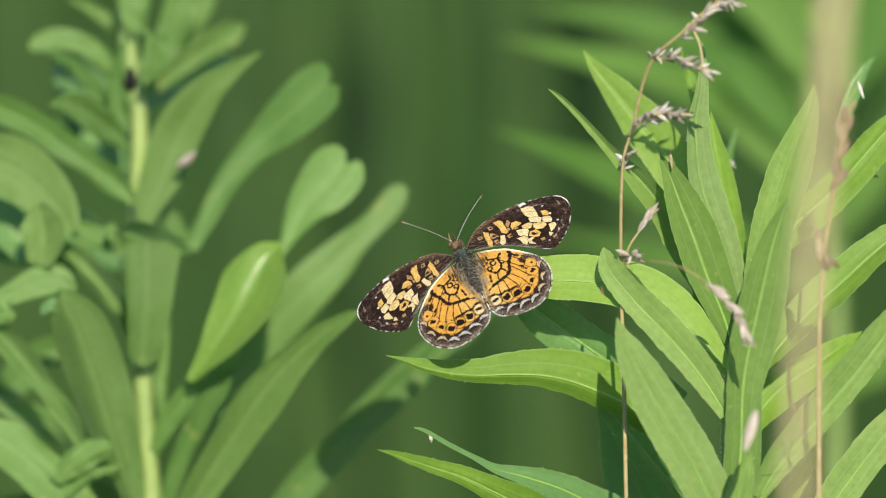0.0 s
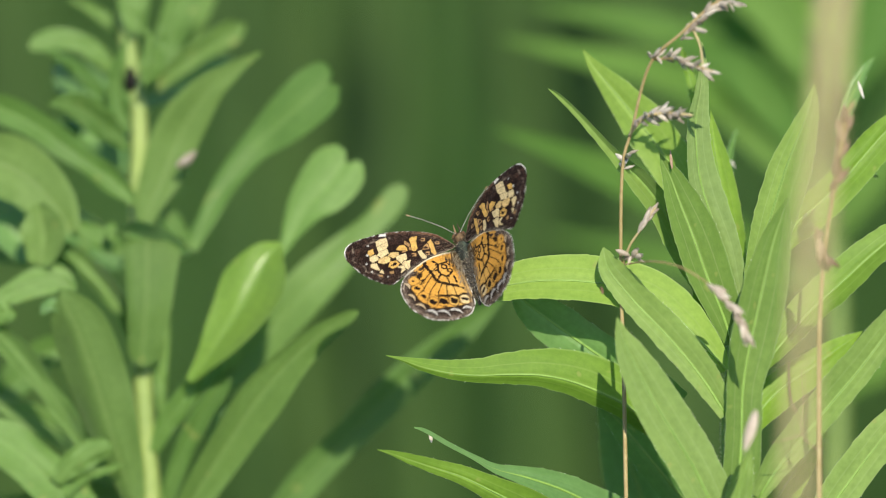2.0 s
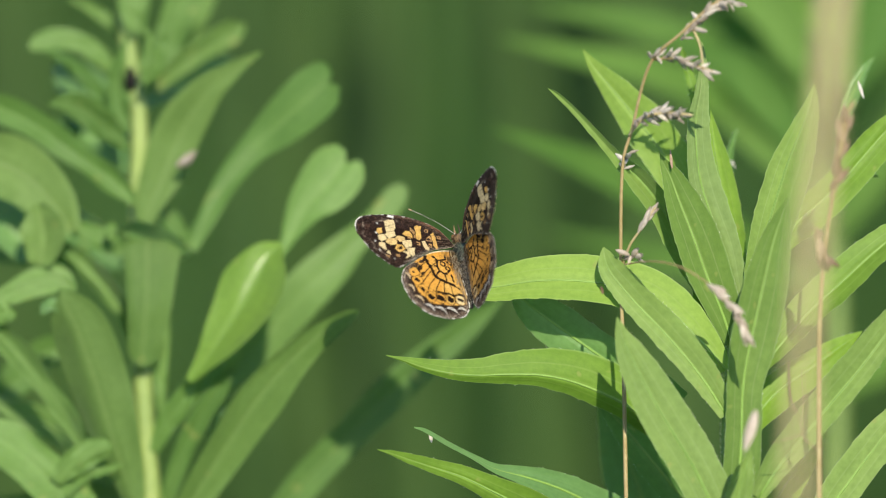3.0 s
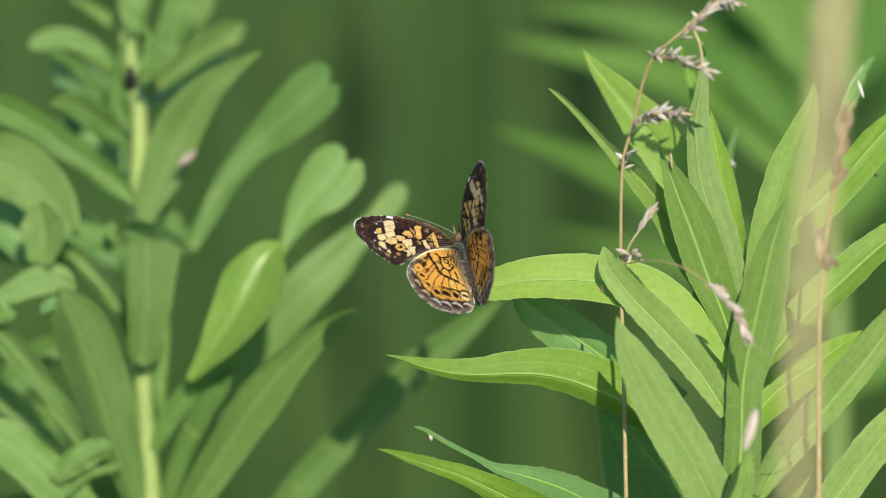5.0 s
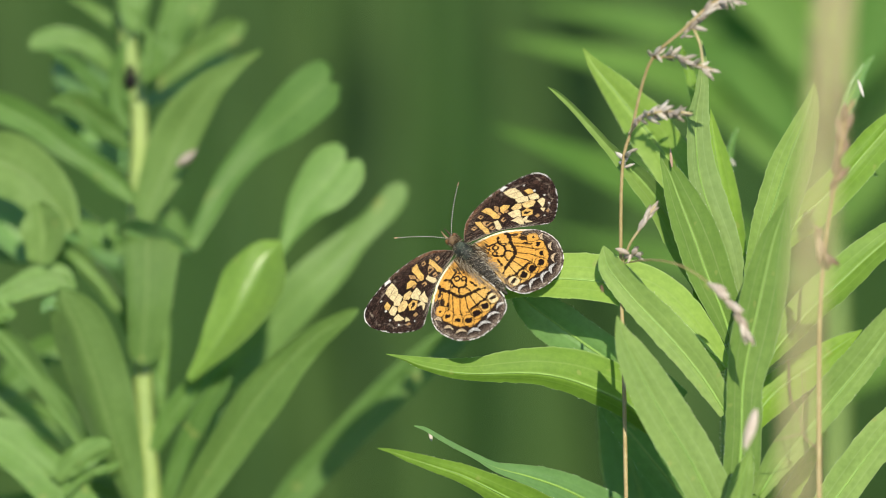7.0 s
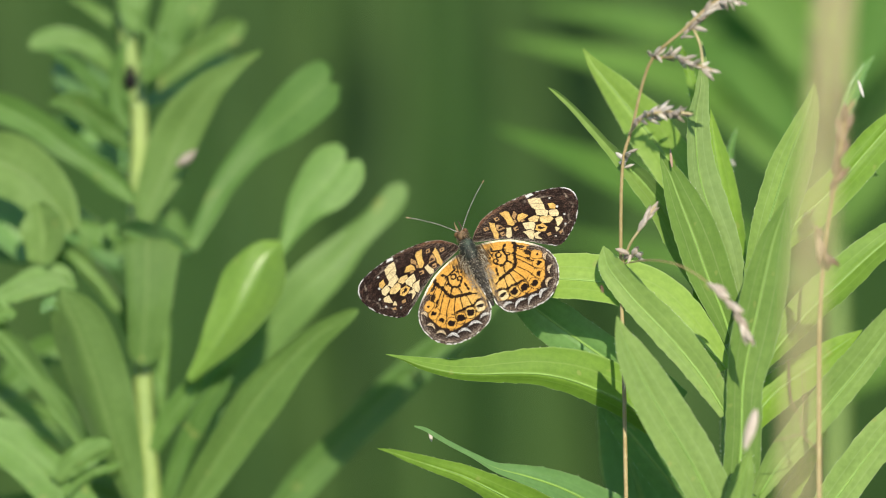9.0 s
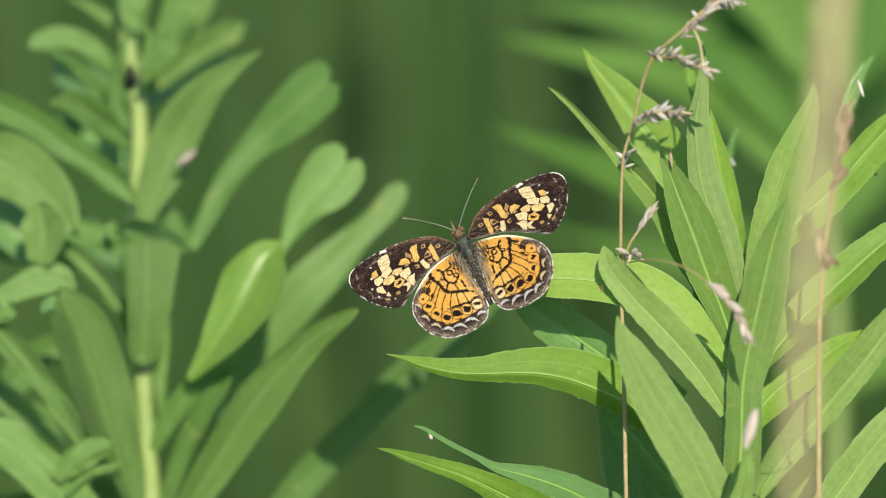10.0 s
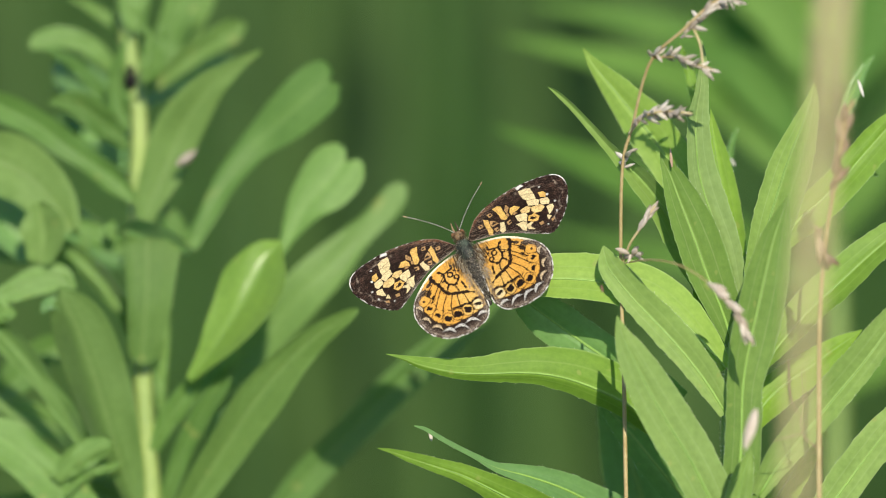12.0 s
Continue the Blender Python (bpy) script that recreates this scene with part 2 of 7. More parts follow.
def leaf(plant, tilt, points, share=0.5, wave=0.5, teeth=0, notch=0.0, mat=None, rib=True, name="leaf"):
    """A blade along points (x, y, z, breadth in mm). tilt: how far each half rises towards the viewer, per unit of breadth;
    share: the breadth on the near side of the midrib."""
    line, length = spline([(*mm(*p[:3]), p[3] * 0.001) for p in points], 110 if teeth else 56)
    n, cols = len(line), 14
    bm = bmesh.new()
    uv = bm.loops.layers.uv.new("UVMap")
    seed = Vector(points[0][:3]) * 0.37
    rng = random.Random(int(abs(seed.x) * 50 + abs(seed.z) * 31) + 3)
    wide = max(p[3] for p in points) * 0.001
    nicks = [sorted(rng.uniform(0.05, 0.95) for _ in range(teeth)) for _ in range(2)]
    grid, mid = [], []
    for i, qw in enumerate(line):
        q = qw.to_3d()
        t = (line[min(i + 1, n - 1)] - line[max(i - 1, 0)]).to_3d().normalized()
        lat = t.cross(FACE).normalized()
        out = lat.cross(t).normalized()
        f = i / (n - 1)
        w = max(qw[3], 0.00004) * (1 + 0.03 * noise.noise(seed + Vector((f * 5, 0, 0))))
        full = min(1.0, w / wide * 1.5)
        sway = 0.02 * w * noise.noise(seed + Vector((f * 3, 7, 0)))
        q = q + lat * (w * (share - 0.5) + sway)
        mid.append((q, out))
        row = []
        for k in range(cols + 1):
            u = 2 * k / cols - 1
            edge = abs(u)
            half = w * (1 - share if u > 0 else share)
            if teeth and edge > 0.99:
                near = min((f - e for e in nicks[1 if u > 0 else 0] if f >= e), default=1.0)
                half += 0.00016 * full * max(0.0, 1 - near * 30)
            rise = tilt[1 if u > 0 else 0] * half * edge ** 1.25
            ripple = wave * 0.001 * (0.15 + edge) * full * noise.noise(seed + Vector((f * 4, u * 1.1, 0)))
            groove = -0.00025 * full * max(0.0, 1 - edge * 6)
            back = notch * 0.001 * max(0.0, 1 - abs(u - 0.15) * 2.2) * max(0.0, (f - 0.75) / 0.25)
            side = 1 if u > 0 else -1
            row.append(bm.verts.new(q + lat * (side * edge * half) + out * (rise + ripple + groove) - t * back))
        grid.append(row)
    rim = [(r[0].co.copy(), r[-1].co.copy()) for r in grid]
    for i in range(n - 1):
        for k in range(cols):
            fa = bm.faces.new((grid[i][k], grid[i][k + 1], grid[i + 1][k + 1], grid[i + 1][k]))
            for lp, (di, dk) in zip(fa.loops, ((0, 0), (0, 1), (1, 1), (1, 0))):
                lp[uv].uv = ((k + dk) / cols, (i + di) / (n - 1) * length * 100)
    ob = part(name, bm, mat or LEAF, plant)
    if teeth:
        b3 = bmesh.new()
        for i in range(4, n - 6, 2):
            for s in (0, 1):
                if rng.random() < 0.6:
                    continue
                q = Vector(rim[i][s])
                away = (q - mid[i][0]).normalized()
                ahead = (mid[i + 1][0] - mid[i][0]).normalized()
                e = q + (away * 0.6 + ahead) * rng.uniform(0.00012, 0.0003)
                w3 = mid[i][1] * 0.00004
                v = [b3.verts.new(c) for c in (q - w3, q + w3, q + ahead * 0.00008, e)]
                for tri in ((0, 1, 3), (1, 2, 3), (2, 0, 3)):
                    b3.faces.new([v[c] for c in tri])
        tagged(part("margin_hair", b3, HAIR, ob, "short pale hairs along the leaf edge"), kind="stuff")
    if rib:
        b2 = bmesh.new()
        tube(b2, [q - o * 0.0002 for q, o in mid[:-4:4]], min(0.00035, wide * 0.04), 0.00006, 24, 6)
        part("midrib", b2, RIB, ob, "pale green midrib")
    return ob


def stem(plant, points, r0, r1, mat, name="stem", label="", n=40, bumpy=0.06):
    bm = bmesh.new()
    tube(bm, [mm(*p) for p in points], r0 * 0.001, r1 * 0.001, n, 12, bumpy)
    return part(name, bm, mat, plant, label)


# ---- ground ----
def build_ground():
    bm = bmesh.new()
    xs = [-900, -200, -50, -12] + [-6 + 0.5 * i for i in range(25)] + [12, 50, 200, 900]
    ys = [-900, -200, -50, -12] + [-4 + 0.5 * i for i in range(29)] + [14, 20, 60, 250, 900]
    g = [[bm.verts.new((x, y, 0.05 * noise.noise(Vector((x, y, 0)) * 0.5) - 0.05 if abs(x) < 13 and -13 < y < 21 else -0.05)) for x in xs] for y in ys]
    for a, b in zip(g, g[1:]):
        for k in range(len(xs) - 1):
            bm.faces.new((a[k], a[k + 1], b[k + 1], b[k]))
    ob = part("ground", bm, SOIL, None)
    tagged(ob, "mossy green meadow ground under tall grass", "ground", kind="structure")


def build_meadow():
    """Tall out-of-focus grass that fills the distance."""
    rng = np.random.RandomState(4)
    bands = [("meadow_grass", 5200, 1.3, 4.2, 0.75, GRASS, 0.5), ("meadow_grass", 5200, 4.0, 9.0, 0.8, GRASS, 0.5),
             ("meadow_grass", 16000, -5.0, 4.2, 0.7, GRASS, 4.5), ("meadow_grass", 12000, 4.2, 13.0, 0.75, GRASS, 6.0)]
    for name, count, y0, y1, tall, mat, wide in bands:
        verts, faces = [], []
        for i in range(count):
            y = rng.uniform(y0, y1)
            if wide < 1:
                x = rng.uniform(-1, 1) * (wide + 0.12 * y)
            else:
                x = rng.uniform(-1, 1) * wide
            h = tall * rng.uniform(0.5, 1.0) * (0.8 + 0.5 * noise.noise(Vector((x * 2.5, y * 1.2, 3))))
            if y < 2.2:
                h = min(h, 0.62)
            if wide > 1 and (abs(x) < 0.5 + 0.12 * max(y, 0)):
                if y > 1.3:
                    continue
                h *= 0.5 if abs(x) > 0.15 else 0.3
            w = rng.uniform(0.003, 0.008)
            a = rng.uniform(0, math.pi)
            lx, ly = rng.normal(0, 0.12), rng.normal(0, 0.12)
            dx, dy = math.cos(a) * w, math.sin(a) * w
            k = len(verts)
            for f, g in ((0, 1), (0.4, 1), (0.75, 0.7), (1, 0.05)):
                cx, cy, cz = x + lx * f * f, y + ly * f * f, -0.05 + h * f
                verts += [(cx - dx * g, cy - dy * g, cz), (cx + dx * g, cy + dy * g, cz)]
            faces += [(k + 2 * j, k + 2 * j + 1, k + 2 * j + 3, k + 2 * j + 2) for j in range(3)]
        me = bpy.data.meshes.new(name)
        me.from_pydata(verts, [], faces)
        me.materials.append(mat)
        tagged(new(name, me), "dense tall green meadow grass", "grass", kind="stuff")


build_ground()
build_meadow()


# ---- plants ----
def hairs(plant, points, radius, count, length, name="stem_hair"):
    line, _ = spline([mm(*p) for p in points], 80)
    rng = random.Random(5)
    bm = bmesh.new()
    for _ in range(count):
        i = rng.randrange(78)
        t = (line[i + 1] - line[i]).normalized()
        q = line[i].lerp(line[i + 1], rng.random())
        d = Vector((rng.gauss(0, 1), rng.gauss(0, 1), rng.gauss(0, 1)))
        d = (d - t * d.dot(t)).normalized()
        s = t.cross(d) * 0.00003
        b = q + d * radius * 0.001
        e = b + (d + t * rng.uniform(-0.2, 0.5)) * length * 0.001 * rng.uniform(0.5, 1.2)
        v = [bm.verts.new(b - s), bm.verts.new(b + s), bm.verts.new(b + t * 0.00005), bm.verts.new(e)]
        for f in ((0, 1, 3), (1, 2, 3), (2, 0, 3)):
            bm.faces.new([v[k] for k in f])
    ob = part(name, bm, HAIR, plant, "fine white stem hairs")
    tagged(ob, kind="stuff")


goldenrod = thing('goldenrod_plant', (0.0428, -0.0092, -0.03), 'fresh green goldenrod plant with long pointed toothed leaves', 'plant')
stem(goldenrod, ((42.8, -9.2, -800.0), (42.8, -9.2, -400.0), (42.8, -9.2, -40.4)), 1.7, 1.2, STEM)
stem(goldenrod, ((42.8, -9.2, -40.4), (42.8, -7.3, -33.9), (42.6, -5.1, -25.7), (43.0, -2.8, -17.5), (43.8, -0.7, -10.1), (44.2, 0.9, -7.0)), 1.2, 0.3, STEM)
hairs(goldenrod, ((42.8, -9.2, -40.4), (42.8, -7.3, -33.9), (42.6, -5.1, -25.7), (43.0, -2.8, -17.5), (43.5, -1.7, -14.0)), 1.0, 1100, 0.32)
leaf(goldenrod, (0.59, -0.45), ((42.4, -7.1, -17.1, 2.0), (39.4, -6.0, -13.4, 4.7), (35.6, -4.9, -9.4, 6.4), (31.8, -3.9, -6.5, 7.0), (27.6, -3.2, -4.9, 7.1), (23.4, -2.7, -4.2, 7.1), (18.3, -2.2, -3.9, 6.8), (13.2, -1.8, -4.2, 6.1), (9.0, -1.6, -5.0, 5.1), (4.7, -1.3, -5.7, 4.1), (1.4, -1.0, -6.5, 2.9), (-1.0, -0.7, -7.5, 1.5), (-2.9, -0.5, -8.5, 0.1)), teeth=12, share=0.42)
leaf(goldenrod, (0.17, 0.26), ((42.5, -11.2, -23.2, 2.5), (39.8, -10.1, -18.7, 4.2), (36.4, -8.9, -14.2, 4.9), (32.6, -7.8, -10.1, 5.1), (29.2, -6.9, -6.8, 4.7), (26.7, -6.2, -4.0, 4.4), (25.0, -5.6, -1.9, 3.7), (24.3, -5.2, -0.0, 1.9), (24.0, -4.9, 1.1, 0.2)), teeth=12, mat=UNDER, share=0.4)
leaf(goldenrod, (0.42, -0.17), ((42.6, -17.3, -40.5, 5.9), (40.3, -17.0, -35.4, 6.7), (37.1, -16.7, -29.0, 7.2), (33.3, -16.4, -22.7, 7.1), (30.4, -16.1, -17.6, 6.4), (28.1, -15.9, -13.3, 4.6), (26.7, -15.7, -10.4, 2.4), (25.9, -15.6, -7.6, 0.2)), teeth=12, mat=UNDER, share=0.46)
leaf(goldenrod, (-0.68, -0.34), ((38.0, 2.6, -31.5, 5.1), (33.7, 2.0, -27.0, 6.8), (29.4, 1.5, -23.5, 7.3), (25.2, 0.8, -21.2, 7.1), (20.0, -0.0, -19.0, 6.8), (14.9, -1.0, -17.9, 5.8), (9.8, -2.1, -17.8, 4.7), (5.6, -3.0, -18.0, 3.7), (1.4, -3.9, -17.7, 2.9), (-2.9, -4.7, -16.8, 1.9), (-5.8, -5.2, -15.9, 0.8), (-8.5, -5.7, -15.2, 0.1)), teeth=12, share=0.3)
leaf(goldenrod, (-0.2, 0.25), ((35.5, 5.9, -25.2, 5.1), (30.3, 5.9, -21.7, 6.4), (26.1, 5.8, -19.1, 6.8), (21.0, 5.8, -15.6, 6.8), (16.3, 5.8, -12.2, 6.5), (12.9, 5.6, -9.5, 4.6), (11.1, 5.3, -7.9, 2.0), (10.3, 4.9, -7.0, 0.3)), teeth=12, mat=SKY_TINTED)
leaf(goldenrod, (-0.34, 0.85), ((39.8, 4.7, -42.3, 6.0), (35.5, 4.6, -37.1, 6.4), (31.2, 4.4, -31.8, 6.1), (26.9, 4.2, -27.0, 4.3), (23.9, 4.0, -24.4, 1.4), (22.8, 4.0, -23.5, 0.2)), teeth=12, share=0.4, mat=SKY_TINTED)
leaf(goldenrod, (-0.34, 0.51), ((31.5, 21.1, -46.5, 9.5), (29.4, 20.6, -39.4, 9.5), (27.2, 20.2, -33.2, 6.9), (25.0, 19.8, -28.7, 3.1), (23.9, 19.6, -26.0, 0.3)), teeth=12, mat=SKY_TINTED)
leaf(goldenrod, (-0.42, 0.17), ((17.5, -7.3, -41.2, 5.9), (12.4, -7.9, -37.6, 5.3), (7.3, -8.6, -34.9, 3.8), (3.0, -9.1, -32.8, 2.9), (-1.2, -9.8, -31.3, 2.2), (-5.0, -10.4, -30.0, 1.5), (-7.5, -10.8, -29.1, 0.8), (-9.8, -11.1, -28.5, 0.1)), teeth=12, share=0.4)
leaf(goldenrod, (0.51, -0.51), ((27.8, 2.7, -42.4, 6.0), (22.6, 0.9, -39.0, 5.1), (17.5, -0.9, -36.2, 4.3), (12.4, -2.7, -34.2, 2.9), (8.1, -4.2, -32.8, 1.5), (4.7, -5.4, -30.8, 0.8), (0.5, -6.9, -28.3, 0.7), (-2.5, -7.9, -26.3, 0.6), (-4.3, -8.6, -25.6, 0.2)), teeth=12, share=0.45, mat=SKY_TINTED)
leaf(goldenrod, (-0.09, 0.26), ((43.1, 8.1, -11.7, 3.4), (40.8, 10.0, -5.1, 5.1), (38.7, 12.0, 1.4, 6.1), (36.4, 13.7, 7.2, 6.5), (33.4, 15.2, 12.2, 6.8), (30.4, 16.5, 16.1, 6.7), (27.4, 17.6, 19.6, 5.1), (24.9, 18.5, 22.4, 3.4), (22.7, 19.3, 24.9, 1.7), (21.2, 20.0, 27.1, 0.1)), teeth=12, share=0.45)
leaf(goldenrod, (0.51, 0.17), ((43.8, -1.6, -15.1, 2.0), (42.5, -1.3, -10.0, 4.7), (40.2, -0.8, -4.1, 6.4), (38.0, -0.4, 1.9, 6.6), (35.9, -0.0, 7.0, 5.3), (34.4, 0.3, 10.8, 3.2), (33.2, 0.4, 12.9, 1.4), (32.5, 0.5, 14.4, 0.1)), teeth=12, mat=UNDER, share=0.42)
leaf(goldenrod, (0.68, 1.19), ((43.0, 3.9, -12.7, 2.6), (38.8, 4.6, -5.5, 3.9), (35.8, 5.1, -0.4, 4.3), (32.8, 5.6, 5.1, 3.9), (29.8, 6.0, 9.0, 3.4), (27.3, 6.2, 11.5, 2.4), (24.7, 6.4, 14.3, 1.5), (21.7, 6.7, 17.7, 1.2), (19.2, 6.9, 20.4, 0.9), (17.1, 7.1, 22.3, 0.7), (15.8, 7.1, 23.2, 0.1)), teeth=12, mat=UNDER, share=0.55)
leaf(goldenrod, (0.51, -0.17), ((44.5, 1.6, -8.0, 2.0), (43.0, 2.5, -1.2, 3.9), (40.8, 3.2, 4.7, 4.9), (39.2, 3.8, 9.8, 4.6), (38.5, 4.4, 14.8, 3.6), (38.4, 5.0, 19.0, 3.1), (38.9, 5.5, 23.2, 2.0), (39.1, 6.0, 27.0, 1.2), (38.9, 6.4, 30.4, 0.2)), teeth=12, mat=UNDER, share=0.38)
leaf(goldenrod, (0.17, -0.85), ((44.9, 4.9, -6.8, 1.2), (44.6, 6.0, -1.8, 2.2), (43.5, 7.2, 4.0, 3.1), (42.2, 8.5, 9.8, 3.2), (41.1, 9.5, 14.8, 2.0), (40.3, 10.5, 19.3, 0.1)), teeth=12, share=0.3)
leaf(goldenrod, (0.34, 0.34), ((39.4, 16.8, 14.5, 1.2), (38.3, 18.4, 19.4, 1.5), (37.5, 19.5, 22.7, 1.5), (36.6, 20.4, 25.6, 0.9), (35.9, 21.1, 27.6, 0.1)), teeth=12)
leaf(goldenrod, (0.85, 0.51), ((43.4, 21.2, 5.1, 1.2), (43.3, 22.8, 9.1, 1.4), (43.9, 23.9, 12.0, 0.9), (44.7, 24.9, 14.4, 0.1)), teeth=12, mat=SKY_TINTED)
leaf(goldenrod, (-0.17, 0.59), ((45.7, 0.2, -10.3, 2.0), (47.2, 0.9, -4.4, 3.9), (48.7, 1.5, 0.7, 5.6), (50.2, 2.1, 5.8, 6.4), (51.8, 2.7, 10.8, 6.4), (53.3, 3.2, 15.0, 5.3), (54.6, 3.6, 18.8, 3.6), (55.4, 4.0, 21.8, 1.9), (55.7, 4.3, 24.3, 0.2)), teeth=12, mat=UNDER, share=0.4)
leaf(goldenrod, (0.51, 0.17), ((44.0, -14.1, -39.4, 5.1), (44.4, -13.4, -32.7, 5.6), (44.8, -12.8, -25.9, 5.4), (45.0, -12.1, -19.2, 5.4), (46.0, -11.6, -13.3, 6.7), (47.3, -11.0, -7.4, 6.9), (48.4, -10.6, -2.3, 6.4), (49.5, -10.1, 2.7, 4.7), (50.6, -9.8, 6.5, 2.5), (51.4, -9.5, 9.5, 0.2)), teeth=12, mat=UNDER, share=0.45)
leaf(goldenrod, (-0.17, 1.02), ((47.5, -4.1, -17.7, 1.7), (50.9, -2.8, -13.2, 4.2), (54.8, -1.5, -8.7, 5.3), (59.0, -0.4, -5.0, 5.4), (63.3, 0.8, -1.3, 4.9), (67.5, 1.8, 1.9, 3.7), (72.6, 2.9, 5.2, 0.2)), teeth=12, share=0.6)
leaf(goldenrod, (0.17, -0.17), ((51.1, 4.0, -0.6, 2.0), (53.2, 5.0, 2.7, 5.1), (56.6, 6.1, 5.5, 5.4), (60.5, 7.4, 9.1, 5.4), (63.9, 8.7, 12.8, 5.3), (67.3, 10.0, 16.5, 4.4), (72.9, 12.0, 21.8, 0.2)), teeth=12, share=0.45)
leaf(goldenrod, (0.59, 0.68), ((46.9, -14.3, -35.1, 2.2), (49.9, -13.2, -30.1, 4.2), (53.7, -12.1, -25.6, 5.1), (57.9, -10.9, -20.7, 5.2), (62.1, -9.7, -15.8, 5.1), (66.4, -8.4, -10.4, 4.2), (72.3, -6.6, -3.0, 0.2)), teeth=12, mat=UNDER, share=0.62)
leaf(goldenrod, (-0.17, 0.51), ((45.5, -0.8, -27.4, 3.4), (49.8, 1.8, -22.7, 5.6), (55.0, 4.1, -19.2, 4.9), (59.3, 6.0, -16.5, 3.4), (63.2, 7.7, -14.0, 0.2)), teeth=12)
leaf(goldenrod, (0.17, 0.34), ((55.5, -11.1, -40.0, 4.2), (59.7, -9.9, -34.7, 5.6), (63.5, -8.8, -29.7, 5.6), (67.3, -7.8, -25.2, 4.7), (72.4, -6.6, -20.2, 0.2)), teeth=12, mat=UNDER, share=0.55)
leaf(goldenrod, (0.51, 0.51), ((60.0, 20.7, 13.8, 1.4), (61.3, 22.1, 17.9, 2.1), (62.4, 23.0, 20.4, 2.1), (63.8, 24.0, 23.3, 1.2), (65.5, 24.8, 25.2, 0.1)), teeth=12, mat=SKY_TINTED)
leaf(goldenrod, (0.85, 0.85), ((61.7, 17.7, 8.3, 0.9), (63.8, 17.7, 8.4, 0.9), (66.0, 17.7, 8.0, 0.1)), teeth=12, mat=SKY_TINTED)
leaf(goldenrod, (0.85, 1.02), ((43.0, 2.8, -18.5, 1.7), (40.9, 3.9, -14.4, 3.4), (39.1, 5.0, -10.3, 2.9), (37.8, 6.0, -6.2, 0.2)), teeth=12)
leaf(goldenrod, (0.34, 0.17), ((43.1, -19.4, -40.9, 3.4), (43.9, -18.8, -35.0, 4.0), (44.8, -18.4, -30.8, 3.0), (45.9, -18.0, -27.5, 0.3)), teeth=12, mat=UNDER)
leaf(goldenrod, (-0.17, 0.51), ((48.1, -1.3, -42.0, 5.1), (51.6, 2.1, -36.6, 5.1), (55.1, 5.0, -32.0, 3.4), (57.7, 7.1, -28.9, 0.2)), teeth=12)

goldenrod_behind = thing('goldenrod_plant', (0.0638, 0.1346, -0.03), 'blurred green goldenrod plant with arching narrow leaves', 'plant')
stem(goldenrod_behind, ((67.0, 225.1, -800.0), (65.3, 177.8, -442.3), (63.8, 134.1, -66.5)), 2.19, 1.9, YELLOW_STEM)
stem(goldenrod_behind, ((63.8, 134.1, -66.5), (64.0, 138.2, -43.8), (63.8, 141.7, -24.0)), 1.9, 1.6, YELLOW_STEM)
stem(goldenrod_behind, ((63.8, 141.7, -24.0), (63.1, 145.3, -3.1), (62.6, 149.4, 20.4)), 0.9, 0.5, FAR_STEM)
leaf(goldenrod_behind, (0.34, 0.17), ((57.9, 128.4, -5.9, 3.6), (52.5, 131.8, 0.9, 6.9), (47.1, 134.6, 6.0, 5.8), (41.7, 136.5, 8.5, 3.7), (36.2, 138.2, 10.1, 0.4)), mat=FAR_LEAF, rib=False)
leaf(goldenrod_behind, (0.34, 0.17), ((58.9, 127.2, -13.1, 2.7), (53.9, 130.7, -7.4, 5.7), (48.2, 134.0, -2.7, 4.8), (43.1, 136.4, 0.0, 0.4)), mat=FAR_LEAF, rib=False)
leaf(goldenrod_behind, (0.34, 0.17), ((64.3, 130.0, 3.1, 4.6), (68.5, 134.1, 10.7, 8.2), (71.8, 137.3, 16.7, 8.2), (74.6, 140.4, 22.7, 1.8)), mat=FAR_LEAF, rib=False)
leaf(goldenrod_behind, (0.34, 0.17), ((58.9, 130.6, 6.7, 3.6), (54.8, 134.4, 13.5, 7.3), (49.9, 137.6, 18.5, 7.3), (44.4, 140.2, 21.8, 1.8)), mat=FAR_LEAF, rib=False)
leaf(goldenrod_behind, (0.35, -0.15), ((63.1, 143.2, -14.9, 1.8), (56.5, 140.5, -8.5, 3.2), (50.0, 137.9, -2.0, 4.7), (42.1, 134.2, 2.3, 5.4), (34.1, 130.9, 6.1, 5.0), (25.6, 128.9, 8.2, 3.9), (17.1, 126.9, 10.3, 2.1), (8.8, 125.0, 12.3, 0.1)), mat=FAR_LEAF, rib=False)
leaf(goldenrod_behind, (0.35, -0.15), ((63.1, 140.3, -32.1, 2.2), (55.3, 132.8, -26.2, 3.9), (47.5, 125.6, -20.5, 5.6), (39.7, 119.0, -15.2, 6.4), (31.8, 112.7, -10.0, 6.0), (23.9, 108.6, -5.7, 4.7), (15.9, 104.4, -1.7, 2.6), (7.7, 100.1, 1.8, 0.1)), mat=FAR_LEAF, rib=False)
leaf(goldenrod_behind, (0.92, -0.24), ((63.1, 145.1, -4.1, 1.8), (56.9, 145.9, 0.5, 3.2), (50.5, 146.6, 4.7, 4.7), (43.3, 147.2, 7.5, 5.4), (36.0, 147.6, 10.0, 5.0), (28.6, 148.0, 11.9, 3.9), (21.0, 148.2, 13.2, 2.2), (13.5, 148.4, 14.5, 0.1)), mat=FAR_LEAF, rib=False)
